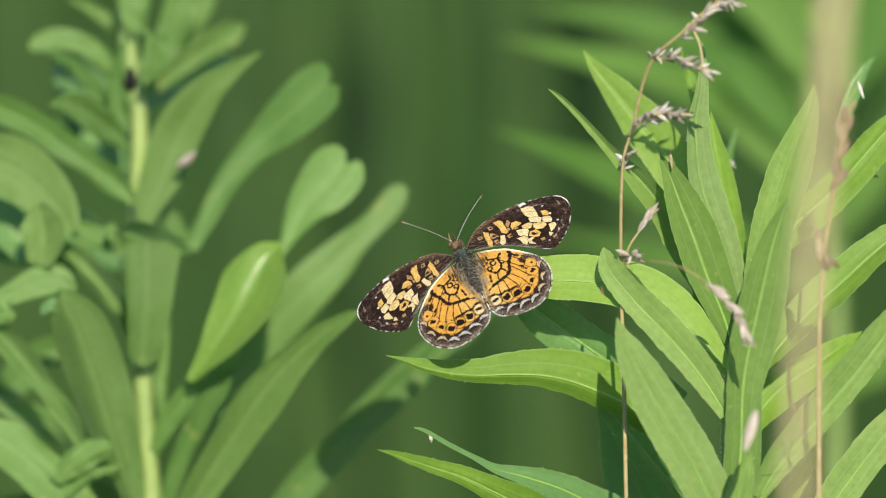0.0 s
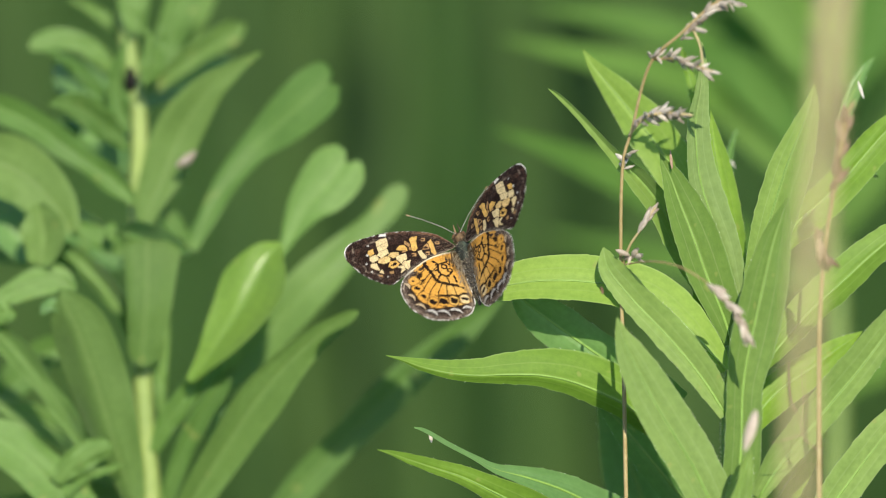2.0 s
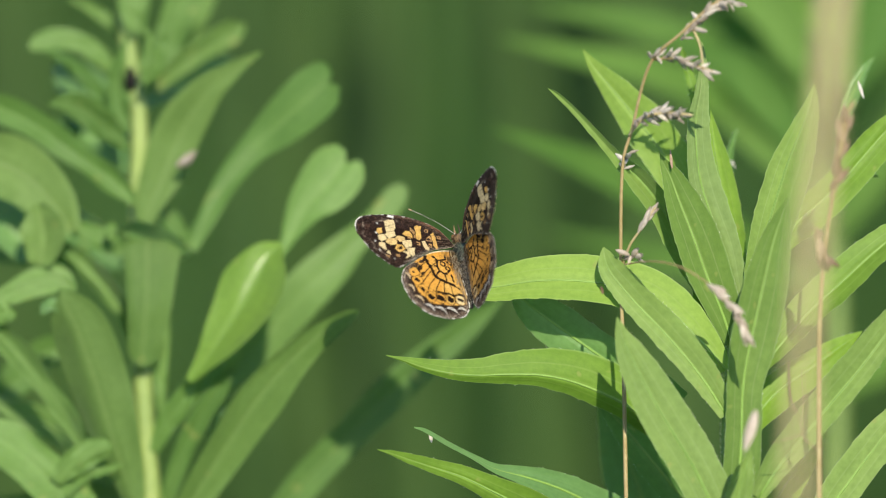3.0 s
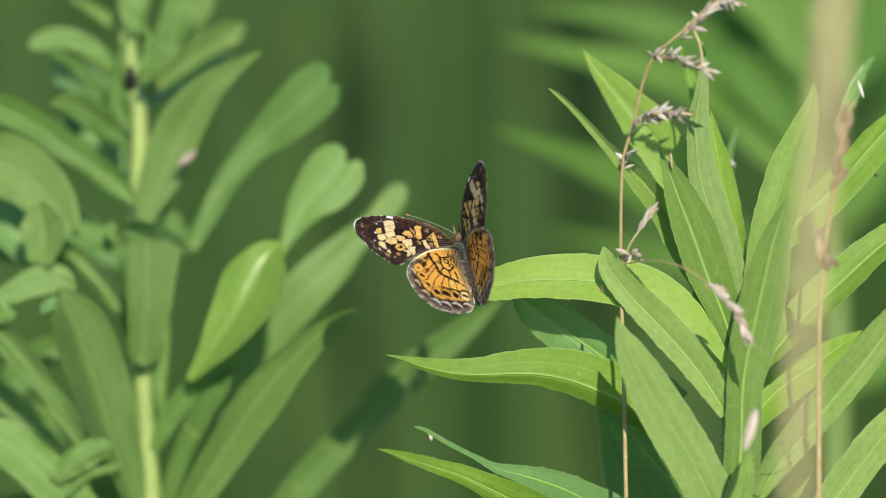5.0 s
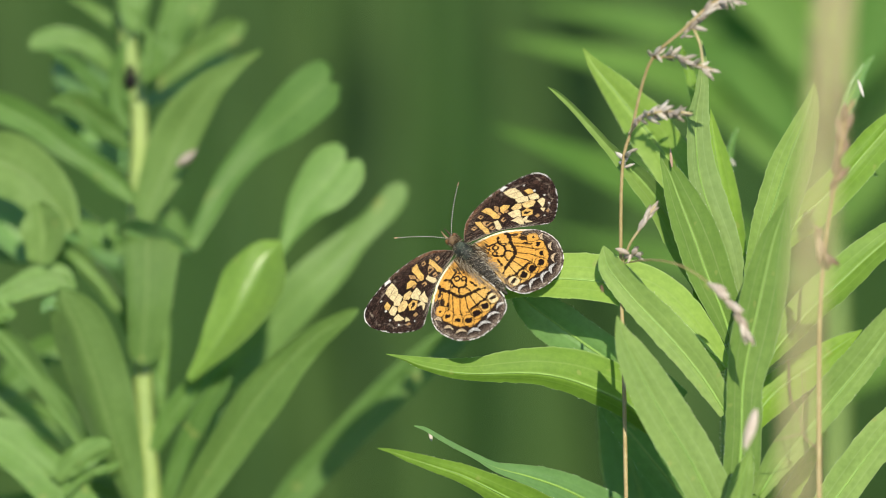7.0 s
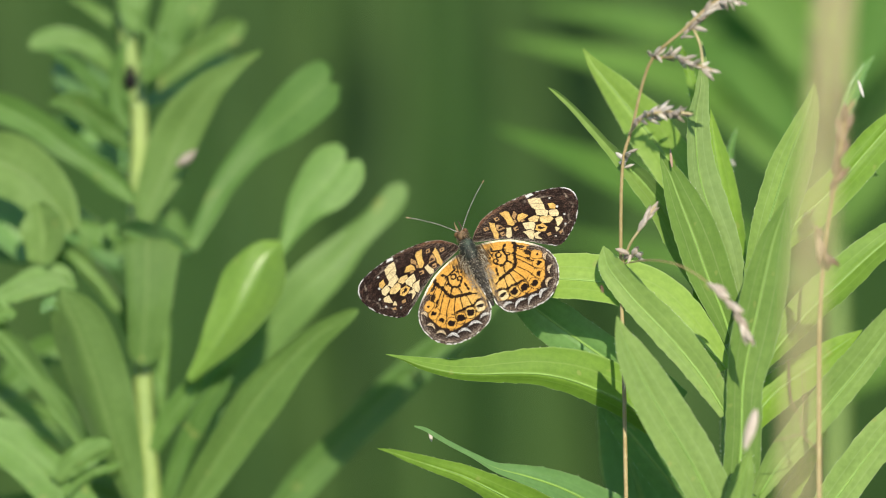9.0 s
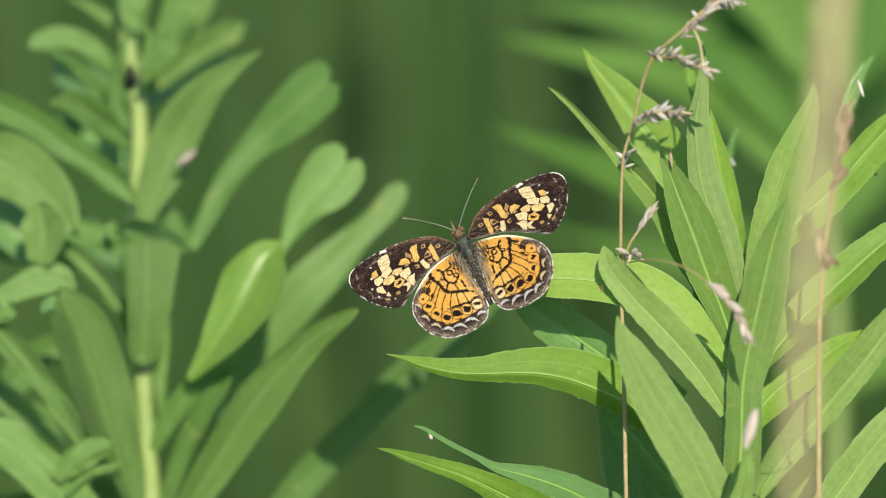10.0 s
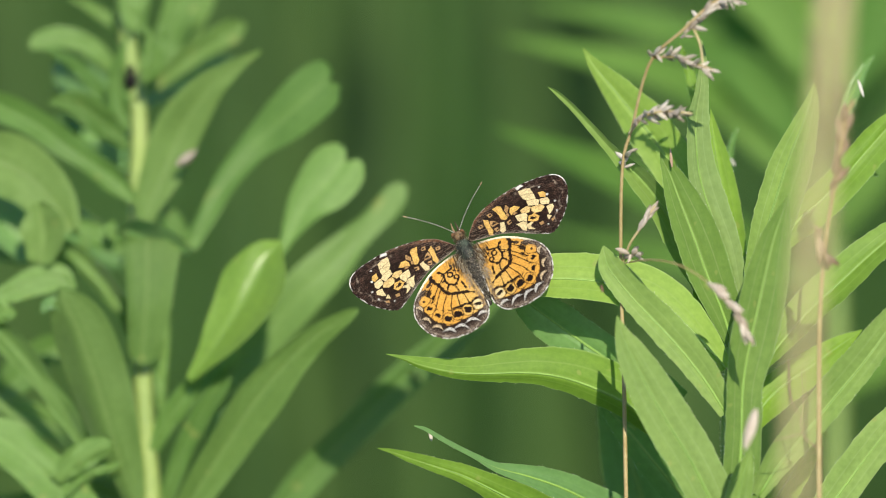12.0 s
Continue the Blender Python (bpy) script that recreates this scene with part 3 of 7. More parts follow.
leaf(goldenrod_behind, (0.92, -0.24), ((63.1, 141.8, -23.0, 1.8), (59.9, 146.0, -18.5, 3.2), (56.9, 150.2, -13.9, 4.7), (52.7, 153.5, -9.9, 5.4), (48.3, 156.4, -6.2, 5.0), (42.8, 159.5, -3.9, 4.0), (37.1, 162.3, -2.1, 2.2), (31.2, 164.9, -0.7, 0.1)), mat=FAR_LEAF, rib=False)
leaf(goldenrod_behind, (0.35, -0.15), ((63.1, 139.6, -35.8, 1.5), (57.0, 147.3, -33.9, 2.8), (50.9, 155.2, -32.1, 4.1), (44.1, 157.9, -30.9, 4.7), (37.1, 160.2, -29.8, 4.3), (30.2, 162.8, -29.1, 3.4), (23.3, 165.5, -28.0, 1.9), (16.4, 167.9, -26.7, 0.1)), mat=FAR_LEAF, rib=False)
leaf(goldenrod_behind, (0.70, -0.02), ((63.5, 147.6, 9.5, 2.0), (60.4, 148.0, 12.0, 3.7), (57.3, 148.4, 14.5, 5.4), (53.7, 148.7, 16.1, 6.1), (49.9, 148.9, 17.6, 5.7), (46.1, 149.1, 18.8, 4.5), (42.2, 149.4, 19.7, 2.4), (38.2, 149.4, 20.4, 0.1)), mat=FAR_LEAF, rib=False)
leaf(goldenrod_behind, (-0.02, 0.70), ((64.0, 146.5, 4.1, 2.2), (65.7, 147.2, 7.4, 4.2), (67.4, 147.8, 10.9, 6.0), (69.2, 148.3, 14.2, 6.9), (71.2, 148.9, 17.4, 6.4), (73.2, 149.4, 20.5, 5.1), (75.9, 150.0, 23.2, 2.8), (78.6, 150.4, 25.9, 0.1)), mat=FAR_LEAF, rib=False)
leaf(goldenrod_behind, (-0.02, 0.70), ((64.0, 141.8, -23.0, 2.0), (66.4, 142.5, -19.0, 3.7), (68.9, 143.2, -14.9, 5.4), (71.4, 144.0, -10.8, 6.1), (73.9, 144.7, -6.8, 5.7), (76.2, 145.4, -2.6, 4.5), (78.3, 146.1, 1.6, 2.4), (80.5, 146.8, 5.9, 0.1)), mat=FAR_LEAF, rib=False)
leaf(goldenrod_behind, (-0.02, 0.70), ((64.0, 137.3, -48.4, 2.0), (67.0, 137.8, -46.1, 3.7), (70.0, 138.2, -44.0, 5.4), (73.3, 138.5, -42.0, 6.1), (76.7, 138.8, -40.3, 5.7), (79.7, 139.2, -38.0, 4.5), (81.9, 139.7, -35.1, 2.4), (84.2, 140.3, -32.1, 0.1)), mat=FAR_LEAF, rib=False)
leaf(goldenrod_behind, (0.52, 0.16), ((63.8, 151.7, -10.7, 3.5), (62.1, 152.4, -6.3, 6.5), (60.4, 153.3, -1.9, 9.4), (57.9, 153.8, 2.0, 10.7), (54.5, 154.5, 5.3, 10.0), (50.7, 155.0, 8.1, 8.0), (46.4, 155.3, 10.0, 4.3), (42.1, 155.6, 12.0, 0.1)), mat=FAR_LEAF, rib=False)
leaf(goldenrod_behind, (0.16, 0.52), ((64.4, 152.4, -6.1, 3.0), (66.2, 153.2, -2.5, 5.5), (68.0, 153.8, 1.1, 8.0), (69.8, 154.4, 4.8, 9.2), (71.6, 155.0, 8.4, 8.6), (73.5, 155.6, 12.0, 6.8), (75.3, 156.2, 15.7, 3.7), (77.1, 157.0, 19.3, 0.1)), mat=FAR_LEAF, rib=False)
leaf(goldenrod_behind, (0.70, -0.02), ((64.0, 175.2, -8.0, 2.5), (61.4, 175.7, -4.9, 4.7), (58.6, 176.2, -2.0, 6.8), (55.2, 176.6, 0.2, 7.7), (51.8, 177.1, 2.5, 7.3), (48.4, 177.3, 4.8, 5.8), (45.1, 177.7, 7.1, 3.1), (41.6, 178.2, 9.4, 0.1)), mat=FAR_LEAF, rib=False)

fleabane = thing('fleabane_plant', (-0.0448, 0.0353, -0.03), 'soft green leafy plant with blunt spoon-shaped leaves on a pale stem', 'plant')
stem(fleabane, ((-44.8, 35.3, -800.0), (-44.8, 35.3, -400.0), (-44.8, 35.3, -49.4)), 1.9, 1.5, YELLOW_STEM)
stem(fleabane, ((-44.8, 35.3, -49.4), (-45.0, 36.7, -43.4), (-45.6, 38.0, -37.5), (-46.1, 39.8, -29.9), (-46.3, 40.9, -24.8), (-46.6, 44.3, -13.0), (-47.0, 49.4, -5.1), (-47.3, 52.9, 0.5), (-47.0, 57.1, 7.0), (-47.4, 59.0, 12.8), (-48.4, 60.5, 18.8), (-49.0, 61.4, 23.0), (-49.3, 62.7, 28.2), (-49.5, 63.9, 33.3)), 1.6, 1.3, YELLOW_STEM)
leaf(fleabane, (-0.42, 0.37), ((-39.1, 46.1, -8.1, 2.3), (-36.5, 47.4, -3.8, 2.9), (-33.4, 49.0, 1.9, 3.8), (-29.1, 50.2, 7.1, 4.7), (-24.7, 50.0, 11.1, 7.1), (-20.8, 49.4, 14.8, 8.3), (-18.1, 49.1, 17.3, 7.3), (-16.8, 48.8, 18.2, 4.3)), mat=SPOON, rib=False, wave=1.0, notch=1.2)
leaf(fleabane, (-0.34, 0.26), ((-33.4, 38.6, -26.1, 1.9), (-30.7, 38.8, -20.0, 1.7), (-28.6, 39.6, -13.1, 1.7), (-24.6, 41.8, -7.3, 1.7), (-22.9, 42.8, -4.1, 3.5), (-20.8, 43.9, -0.8, 6.2), (-18.1, 44.7, 2.1, 8.7), (-15.7, 45.6, 5.0, 8.5), (-14.3, 46.1, 6.7, 5.2)), mat=SPOON, rib=False, wave=1.0, notch=1.5)
leaf(fleabane, (-0.34, 1.2), ((-38.9, 31.6, -26.1, 1.2), (-36.2, 31.7, -22.6, 3.5), (-33.6, 31.7, -18.7, 6.5), (-31.0, 31.9, -14.7, 8.6), (-28.9, 33.0, -11.0, 9.5), (-26.7, 34.1, -7.3, 6.0), (-24.8, 34.6, -5.2, 0.7)), mat=GLOSSY, rib=False, wave=1.0, share=0.5)
leaf(fleabane, (0.17, 0.34), ((-34.0, 49.8, -30.9, 2.6), (-29.2, 49.9, -24.7, 5.8), (-24.8, 50.0, -19.4, 7.0), (-20.9, 50.1, -15.1, 7.2), (-16.9, 51.7, -11.3, 6.3), (-13.9, 53.0, -8.2, 4.5), (-11.3, 54.0, -5.9, 3.8), (-8.6, 55.2, -3.2, 4.0), (-7.1, 55.9, -1.3, 3.5), (-5.9, 56.4, -0.1, 1.2)), mat=SPOON, rib=False, wave=1.0)
leaf(fleabane, (0.51, -0.09), ((-39.8, 29.5, -48.2, 4.5), (-37.4, 29.3, -43.4, 5.2), (-33.0, 28.9, -36.2, 6.2), (-30.4, 28.7, -32.0, 6.7), (-27.7, 28.4, -28.2, 6.9), (-24.1, 28.1, -23.7, 5.7), (-19.8, 27.6, -19.2, 4.1), (-15.9, 27.2, -16.3, 2.6), (-14.0, 26.9, -15.0, 1.7), (-12.9, 26.9, -14.4, 0.4)), mat=DULL_SPOON, rib=False, wave=1.0, share=0.42)
leaf(fleabane, (0.17, 0.68), ((-43.0, 36.6, -47.0, 2.4), (-39.9, 36.8, -38.2, 3.0), (-36.8, 37.0, -32.0, 3.1), (-34.2, 37.0, -28.0, 2.8), (-32.3, 37.0, -24.9, 0.5)), mat=SPOON, rib=False, wave=1.0)
leaf(fleabane, (0.17, 0.17), ((-44.5, 36.4, -38.1, 1.7), (-42.5, 36.1, -33.6, 3.1), (-40.3, 35.8, -30.5, 3.5), (-38.1, 35.5, -27.3, 2.6), (-36.3, 35.3, -25.1, 0.5)), mat=SPOON, rib=False, wave=1.0)
leaf(fleabane, (0.26, -0.17), ((-46.0, 35.4, -24.5, 1.9), (-45.8, 35.5, -22.4, 4.9), (-45.2, 35.7, -16.8, 6.4), (-44.9, 36.7, -12.5, 7.3), (-44.7, 38.0, -8.8, 8.3), (-44.7, 38.7, -6.7, 8.8), (-44.6, 39.1, -5.5, 6.9)), mat=DULL_SPOON, rib=False, wave=1.0, share=0.42)
leaf(fleabane, (0.34, 0.17), ((-43.4, 40.8, -32.7, 1.2), (-43.5, 41.9, -26.7, 2.1), (-43.2, 42.8, -21.6, 2.3), (-42.5, 43.7, -16.4, 0.7)), mat=SPOON, rib=False, wave=1.0)
leaf(fleabane, (1.5, -1.5), ((-49.7, 42.2, -4.9, 0.7), (-47.3, 41.6, -5.3, 4.2), (-44.2, 40.8, -6.0, 4.7), (-41.2, 39.7, -6.9, 3.8), (-38.6, 39.0, -7.7, 0.3)), mat=SKY_TINTED, rib=False, wave=1.0)
leaf(fleabane, (0.42, -0.17), ((-46.0, 44.7, -3.8, 2.6), (-44.9, 45.9, -0.1, 4.9), (-43.0, 47.3, 4.1, 6.6), (-41.3, 48.5, 8.3, 7.3), (-39.1, 48.5, 12.5, 6.9), (-36.1, 48.2, 16.5, 5.0), (-33.3, 48.0, 18.8, 3.3), (-30.7, 47.8, 20.7, 1.7), (-28.0, 47.5, 22.3, 0.5)), mat=DULL_SPOON, rib=False, wave=1.0, share=0.55)
leaf(fleabane, (0.51, 0.17), ((-46.0, 62.5, 14.0, 2.6), (-42.4, 63.5, 16.5, 3.5), (-38.9, 64.4, 19.0, 3.7), (-35.5, 65.3, 21.1, 3.9), (-32.4, 65.9, 22.8, 3.5), (-30.8, 66.3, 23.7, 0.7)), mat=DULL_SPOON, rib=False, wave=1.0)
leaf(fleabane, (0.17, 0.17), ((-45.8, 62.8, 15.7, 2.3), (-43.3, 63.0, 20.2, 4.0), (-41.5, 63.3, 24.5, 5.1), (-39.8, 63.6, 28.9, 5.2), (-38.2, 63.7, 32.5, 1.7)), mat=SPOON, rib=False, wave=1.0)
leaf(fleabane, (0.51, 0.68), ((-41.8, 71.5, 17.9, 1.8), (-39.1, 72.3, 22.3, 3.2), (-37.1, 73.0, 26.2, 3.2), (-35.1, 73.7, 30.0, 1.4)), mat=SPOON, rib=False, wave=1.0)
leaf(fleabane, (-0.17, 0.34), ((-46.1, 51.6, 16.6, 1.0), (-45.5, 51.8, 20.0, 2.1), (-45.1, 52.0, 22.6, 1.6), (-45.5, 52.1, 25.4, 0.3)), mat=SPOON, rib=False, wave=1.0)
leaf(fleabane, (0.0, -0.34), ((-44.8, 52.6, 16.9, 0.9), (-43.8, 52.9, 20.8, 2.3), (-43.1, 53.0, 23.5, 1.2), (-42.5, 53.1, 24.8, 0.3)), mat=SPOON, rib=False, wave=1.0)
leaf(fleabane, (0.17, 0.34), ((-48.7, 49.3, 9.5, 0.9), (-49.7, 49.7, 12.5, 2.9), (-50.1, 50.1, 16.1, 3.3), (-50.0, 50.4, 19.5, 2.1), (-48.6, 50.9, 24.2, 0.4)), mat=SPOON, rib=False, wave=1.0)
leaf(fleabane, (0.34, -0.51), ((-50.6, 60.9, 16.6, 1.0), (-53.1, 60.4, 19.6, 3.0), (-56.2, 59.9, 21.9, 3.1), (-59.6, 59.0, 22.6, 3.5), (-62.4, 58.2, 22.0, 3.0), (-63.8, 57.6, 21.2, 1.0)), mat=SPOON, rib=False, wave=1.0)
leaf(fleabane, (0.17, -0.34), ((-50.8, 56.0, 12.1, 1.0), (-53.8, 55.3, 15.7, 2.4), (-56.9, 54.6, 18.9, 2.1), (-59.7, 53.9, 20.9, 1.2), (-61.4, 53.6, 21.6, 0.3)), mat=SPOON, rib=False, wave=1.0)
leaf(fleabane, (0.26, 0.17), ((-48.6, 49.3, 6.9, 1.2), (-51.7, 49.2, 10.1, 4.2), (-54.7, 48.6, 12.9, 4.7), (-57.7, 47.8, 14.4, 3.3), (-60.6, 47.1, 14.4, 0.5)), mat=DULL_SPOON, rib=False, wave=1.0)
leaf(fleabane, (0.34, 0.51), ((-47.3, 46.1, -1.1, 0.9), (-50.4, 46.9, 2.0, 3.8), (-54.3, 47.4, 5.0, 3.5), (-58.6, 47.8, 7.9, 4.2), (-63.0, 47.6, 11.2, 4.3), (-68.2, 46.8, 13.9, 4.2), (-72.0, 46.2, 15.8, 0.9)), mat=SPOON, rib=False, wave=1.0)
leaf(fleabane, (1.0, -1.2), ((-48.7, 59.5, 1.6, 0.7), (-51.5, 60.9, 3.9, 5.4), (-54.2, 62.1, 5.9, 4.0), (-56.3, 63.0, 7.3, 0.3)), mat=SKY_TINTED, rib=False, wave=1.0)
leaf(fleabane, (0.8, -1.0), ((-51.6, 68.0, 9.6, 0.7), (-54.9, 68.5, 12.6, 4.5), (-57.6, 68.8, 14.8, 4.0), (-59.5, 69.2, 16.7, 0.3)), mat=SKY_TINTED, rib=False, wave=1.0)
leaf(fleabane, (0.42, 0.17), ((-56.9, 40.5, -4.6, 3.1), (-59.8, 41.7, -0.2, 7.3), (-63.7, 42.5, 3.7, 9.3), (-68.0, 42.5, 5.8, 9.5), (-72.8, 42.1, 7.0, 5.2)), mat=DULL_SPOON, rib=False, wave=1.0)
leaf(fleabane, (0.51, 0.68), ((-61.9, 36.5, -9.0, 3.5), (-61.2, 37.4, -5.6, 6.4), (-61.5, 38.2, -2.7, 6.6), (-62.3, 38.9, 0.1, 1.7)), mat=DULL_SPOON, rib=False, wave=1.0)
leaf(fleabane, (1.0, -1.0), ((-63.5, 45.2, -9.7, 3.5), (-66.1, 46.6, -5.9, 6.1), (-69.2, 47.5, -3.0, 6.1), (-71.8, 47.7, -1.7, 1.7)), mat=SKY_TINTED, rib=False, wave=1.0)
leaf(fleabane, (0.17, -0.34), ((-49.1, 45.9, -8.4, 2.1), (-53.3, 45.6, -6.2, 3.5), (-56.7, 45.1, -4.5, 2.6), (-58.8, 44.7, -3.8, 0.5)), mat=SPOON, rib=False, wave=1.0)
leaf(fleabane, (0.17, 0.17), ((-50.9, 40.8, -6.0, 0.7), (-51.0, 41.6, -4.4, 2.1), (-50.7, 42.2, -3.2, 0.3)), mat=SPOON, rib=False, wave=1.0)
leaf(fleabane, (0.17, -0.26), ((-56.3, 36.4, -12.8, 0.5), (-58.9, 36.6, -11.1, 4.2), (-62.3, 35.6, -11.5, 4.5), (-65.9, 34.0, -12.9, 3.5), (-70.8, 32.0, -14.7, 1.4)), mat=SPOON, rib=False, wave=1.0)
leaf(fleabane, (0.0, -0.17), ((-70.8, 31.7, -16.0, 3.5), (-67.7, 30.8, -15.5, 3.6), (-66.0, 30.3, -15.2, 2.6), (-65.4, 30.1, -15.0, 0.5)), mat=SPOON, rib=False, wave=1.0)
leaf(fleabane, (-0.34, 1.2), ((-47.9, 44.9, -19.5, 0.5), (-50.0, 44.7, -16.6, 2.6), (-52.6, 45.2, -13.2, 3.5), (-55.3, 46.1, -10.3, 3.1), (-57.9, 46.6, -8.2, 2.1), (-60.1, 46.9, -6.7, 0.3)), mat=SPOON, rib=False, wave=1.0, share=0.45)
leaf(fleabane, (-0.85, 0.09), ((-47.1, 28.4, -44.5, 3.1), (-48.6, 28.3, -39.1, 5.7), (-50.5, 28.1, -32.9, 7.8), (-52.2, 27.9, -26.7, 9.0), (-53.9, 27.7, -21.4, 9.3), (-55.5, 27.6, -17.0, 8.5), (-57.2, 27.7, -13.6, 5.7), (-58.3, 28.1, -11.6, 0.7)), mat=DULL_SPOON, rib=False, wave=1.0, share=0.45)
leaf(fleabane, (1.2, -1.2), ((-57.5, 30.3, -14.5, 0.7), (-58.9, 30.1, -13.9, 1.9), (-60.1, 29.4, -14.2, 2.2), (-61.3, 28.4, -15.1, 0.5)), mat=SKY_TINTED, rib=False, wave=1.0)
leaf(fleabane, (-0.17, 0.68), ((-54.8, 33.0, -37.9, 1.0), (-57.5, 33.2, -32.3, 3.3), (-60.6, 33.2, -27.8, 2.9), (-63.6, 33.3, -23.8, 4.0), (-66.6, 33.3, -20.4, 4.0), (-70.0, 33.2, -17.4, 2.1)), mat=SPOON, rib=False, wave=1.0)
leaf(fleabane, (0.17, -0.17), ((-53.9, 26.1, -47.5, 6.1), (-58.7, 26.1, -42.0, 7.3), (-63.4, 26.0, -37.4, 6.9), (-67.7, 25.8, -34.2, 6.6), (-72.4, 25.4, -32.2, 3.5)), mat=SPOON, rib=False, wave=1.0)
leaf(fleabane, (0.0, -0.34), ((-59.2, 24.8, -40.4, 2.2), (-56.6, 24.4, -37.7, 4.0), (-53.8, 23.9, -35.8, 4.0), (-51.4, 23.5, -34.6, 2.8), (-50.5, 23.3, -34.2, 0.3)), mat=SPOON, rib=False, wave=1.0)
leaf(fleabane, (0.17, 0.17), ((-57.8, 25.2, -42.9, 1.0), (-54.7, 25.4, -40.0, 1.2), (-51.3, 25.3, -38.6, 1.4), (-48.9, 25.3, -37.8, 0.3)), mat=SPOON, rib=False, wave=1.0)
leaf(fleabane, (1.0, -1.0), ((-36.0, 46.7, -38.7, 0.7), (-34.3, 47.3, -35.3, 2.3), (-32.7, 47.8, -32.5, 0.3)), mat=SKY_TINTED, rib=False, wave=1.0)
leaf(fleabane, (0.8, 1.0), ((-48.0, 47.4, -24.7, 0.5), (-49.0, 47.6, -19.8, 1.6), (-50.2, 47.7, -15.8, 1.4), (-51.5, 48.3, -13.5, 0.3)), mat=SKY_TINTED, rib=False, wave=1.0)
leaf(fleabane, (1.02, -0.68), ((-39.0, 51.6, -7.9, 0.5), (-40.9, 52.3, -6.4, 2.6), (-42.3, 53.1, -4.5, 2.8), (-43.2, 54.0, -2.5, 0.5)), mat=SPOON, rib=False, wave=1.0)
leaf(fleabane, (0.51, 0.51), ((-49.8, 66.1, 22.1, 0.7), (-52.6, 66.6, 24.9, 2.1), (-55.2, 66.9, 26.6, 1.9), (-58.1, 67.0, 27.7, 0.4)), mat=SPOON, rib=False, wave=1.0)
leaf(fleabane, (0.17, 0.17), ((-47.9, 58.0, 23.4, 1.0), (-48.5, 58.4, 26.1, 2.6), (-48.8, 58.9, 28.8, 3.0), (-49.1, 59.6, 32.7, 0.9)), mat=SPOON, rib=False, wave=1.0)
leaf(fleabane, (0.17, 0.17), ((-46.7, 60.0, 23.1, 1.0), (-46.9, 61.0, 26.7, 2.6), (-46.2, 62.2, 30.9, 2.1), (-45.7, 62.8, 33.5, 0.4)), mat=SPOON, rib=False, wave=1.0)
leaf(fleabane, (0.17, 0.34), ((-54.7, 58.7, -8.5, 0.9), (-58.1, 56.0, -12.4, 3.5), (-63.5, 57.1, -10.9, 4.4), (-68.7, 57.7, -10.0, 4.4), (-72.7, 57.7, -10.0, 0.9)), mat=SPOON, rib=False, wave=1.0)
leaf(fleabane, (0.51, 0.51), ((-48.4, 48.0, -31.4, 0.9), (-55.4, 48.7, -27.1, 4.4), (-60.6, 49.2, -24.5, 4.4), (-66.8, 48.3, -29.7, 5.2), (-72.0, 47.7, -33.2, 0.9)), mat=SPOON, rib=False, wave=1.0)
leaf(fleabane, (0.51, 0.51), ((-47.5, 43.6, -46.6, 1.7), (-51.9, 44.0, -44.0, 4.4), (-57.1, 45.1, -38.0, 4.4), (-63.2, 45.7, -34.6, 4.4), (-71.1, 46.3, -31.1, 0.9)), mat=SPOON, rib=False, wave=1.0)
leaf(fleabane, (0.51, 0.51), ((-47.4, 41.1, -50.5, 1.7), (-50.9, 41.8, -47.1, 4.4), (-55.3, 41.9, -46.3, 5.2), (-63.1, 41.6, -48.0, 5.2), (-71.9, 41.8, -47.1, 0.9)), mat=SPOON, rib=False, wave=1.0)
# rear leaves added, turned from the sun, to fill the gaps with bluish shade
leaf(fleabane, (1.4, -1.4), ((-48.0, 66.5, 4.9, 1.4), (-51.4, 67.1, 8.8, 6.2), (-55.3, 67.8, 12.7, 7.4), (-58.6, 68.4, 15.9, 4.9), (-60.2, 68.7, 17.6, 0.9)), mat=SKY_TINTED, rib=False, wave=1.0)
leaf(fleabane, (1.3, -1.3), ((-47.9, 66.8, -3.2, 1.4), (-51.0, 67.5, 0.7, 6.5), (-54.9, 68.0, 4.0, 6.7), (-58.3, 68.5, 6.6, 4.4), (-60.4, 68.8, 8.2, 0.9)), mat=SKY_TINTED, rib=False, wave=1.0)
leaf(fleabane, (-1.2, 1.2), ((-46.6, 69.1, 10.3, 1.4), (-42.6, 69.7, 13.7, 3.9), (-38.7, 70.1, 15.6, 4.0), (-34.5, 70.3, 16.7, 2.3), (-32.1, 70.4, 17.2, 0.5)), mat=SKY_TINTED, rib=False, wave=1.0)
leaf(fleabane, (1.3, -1.3), ((-50.0, 59.8, -13.1, 1.8), (-54.8, 60.4, -9.7, 6.2), (-60.1, 60.9, -7.1, 7.0), (-65.3, 61.0, -6.2, 7.0), (-71.5, 61.0, -6.4, 2.6)), mat=SKY_TINTED, rib=False, wave=1.0)
leaf(fleabane, (1.2, -1.2), ((-38.6, 56.9, -39.4, 1.2), (-36.8, 57.7, -35.1, 3.5), (-34.5, 58.5, -30.7, 4.4), (-32.7, 59.1, -27.3, 0.9)), mat=SKY_TINTED, rib=False, wave=1.0)

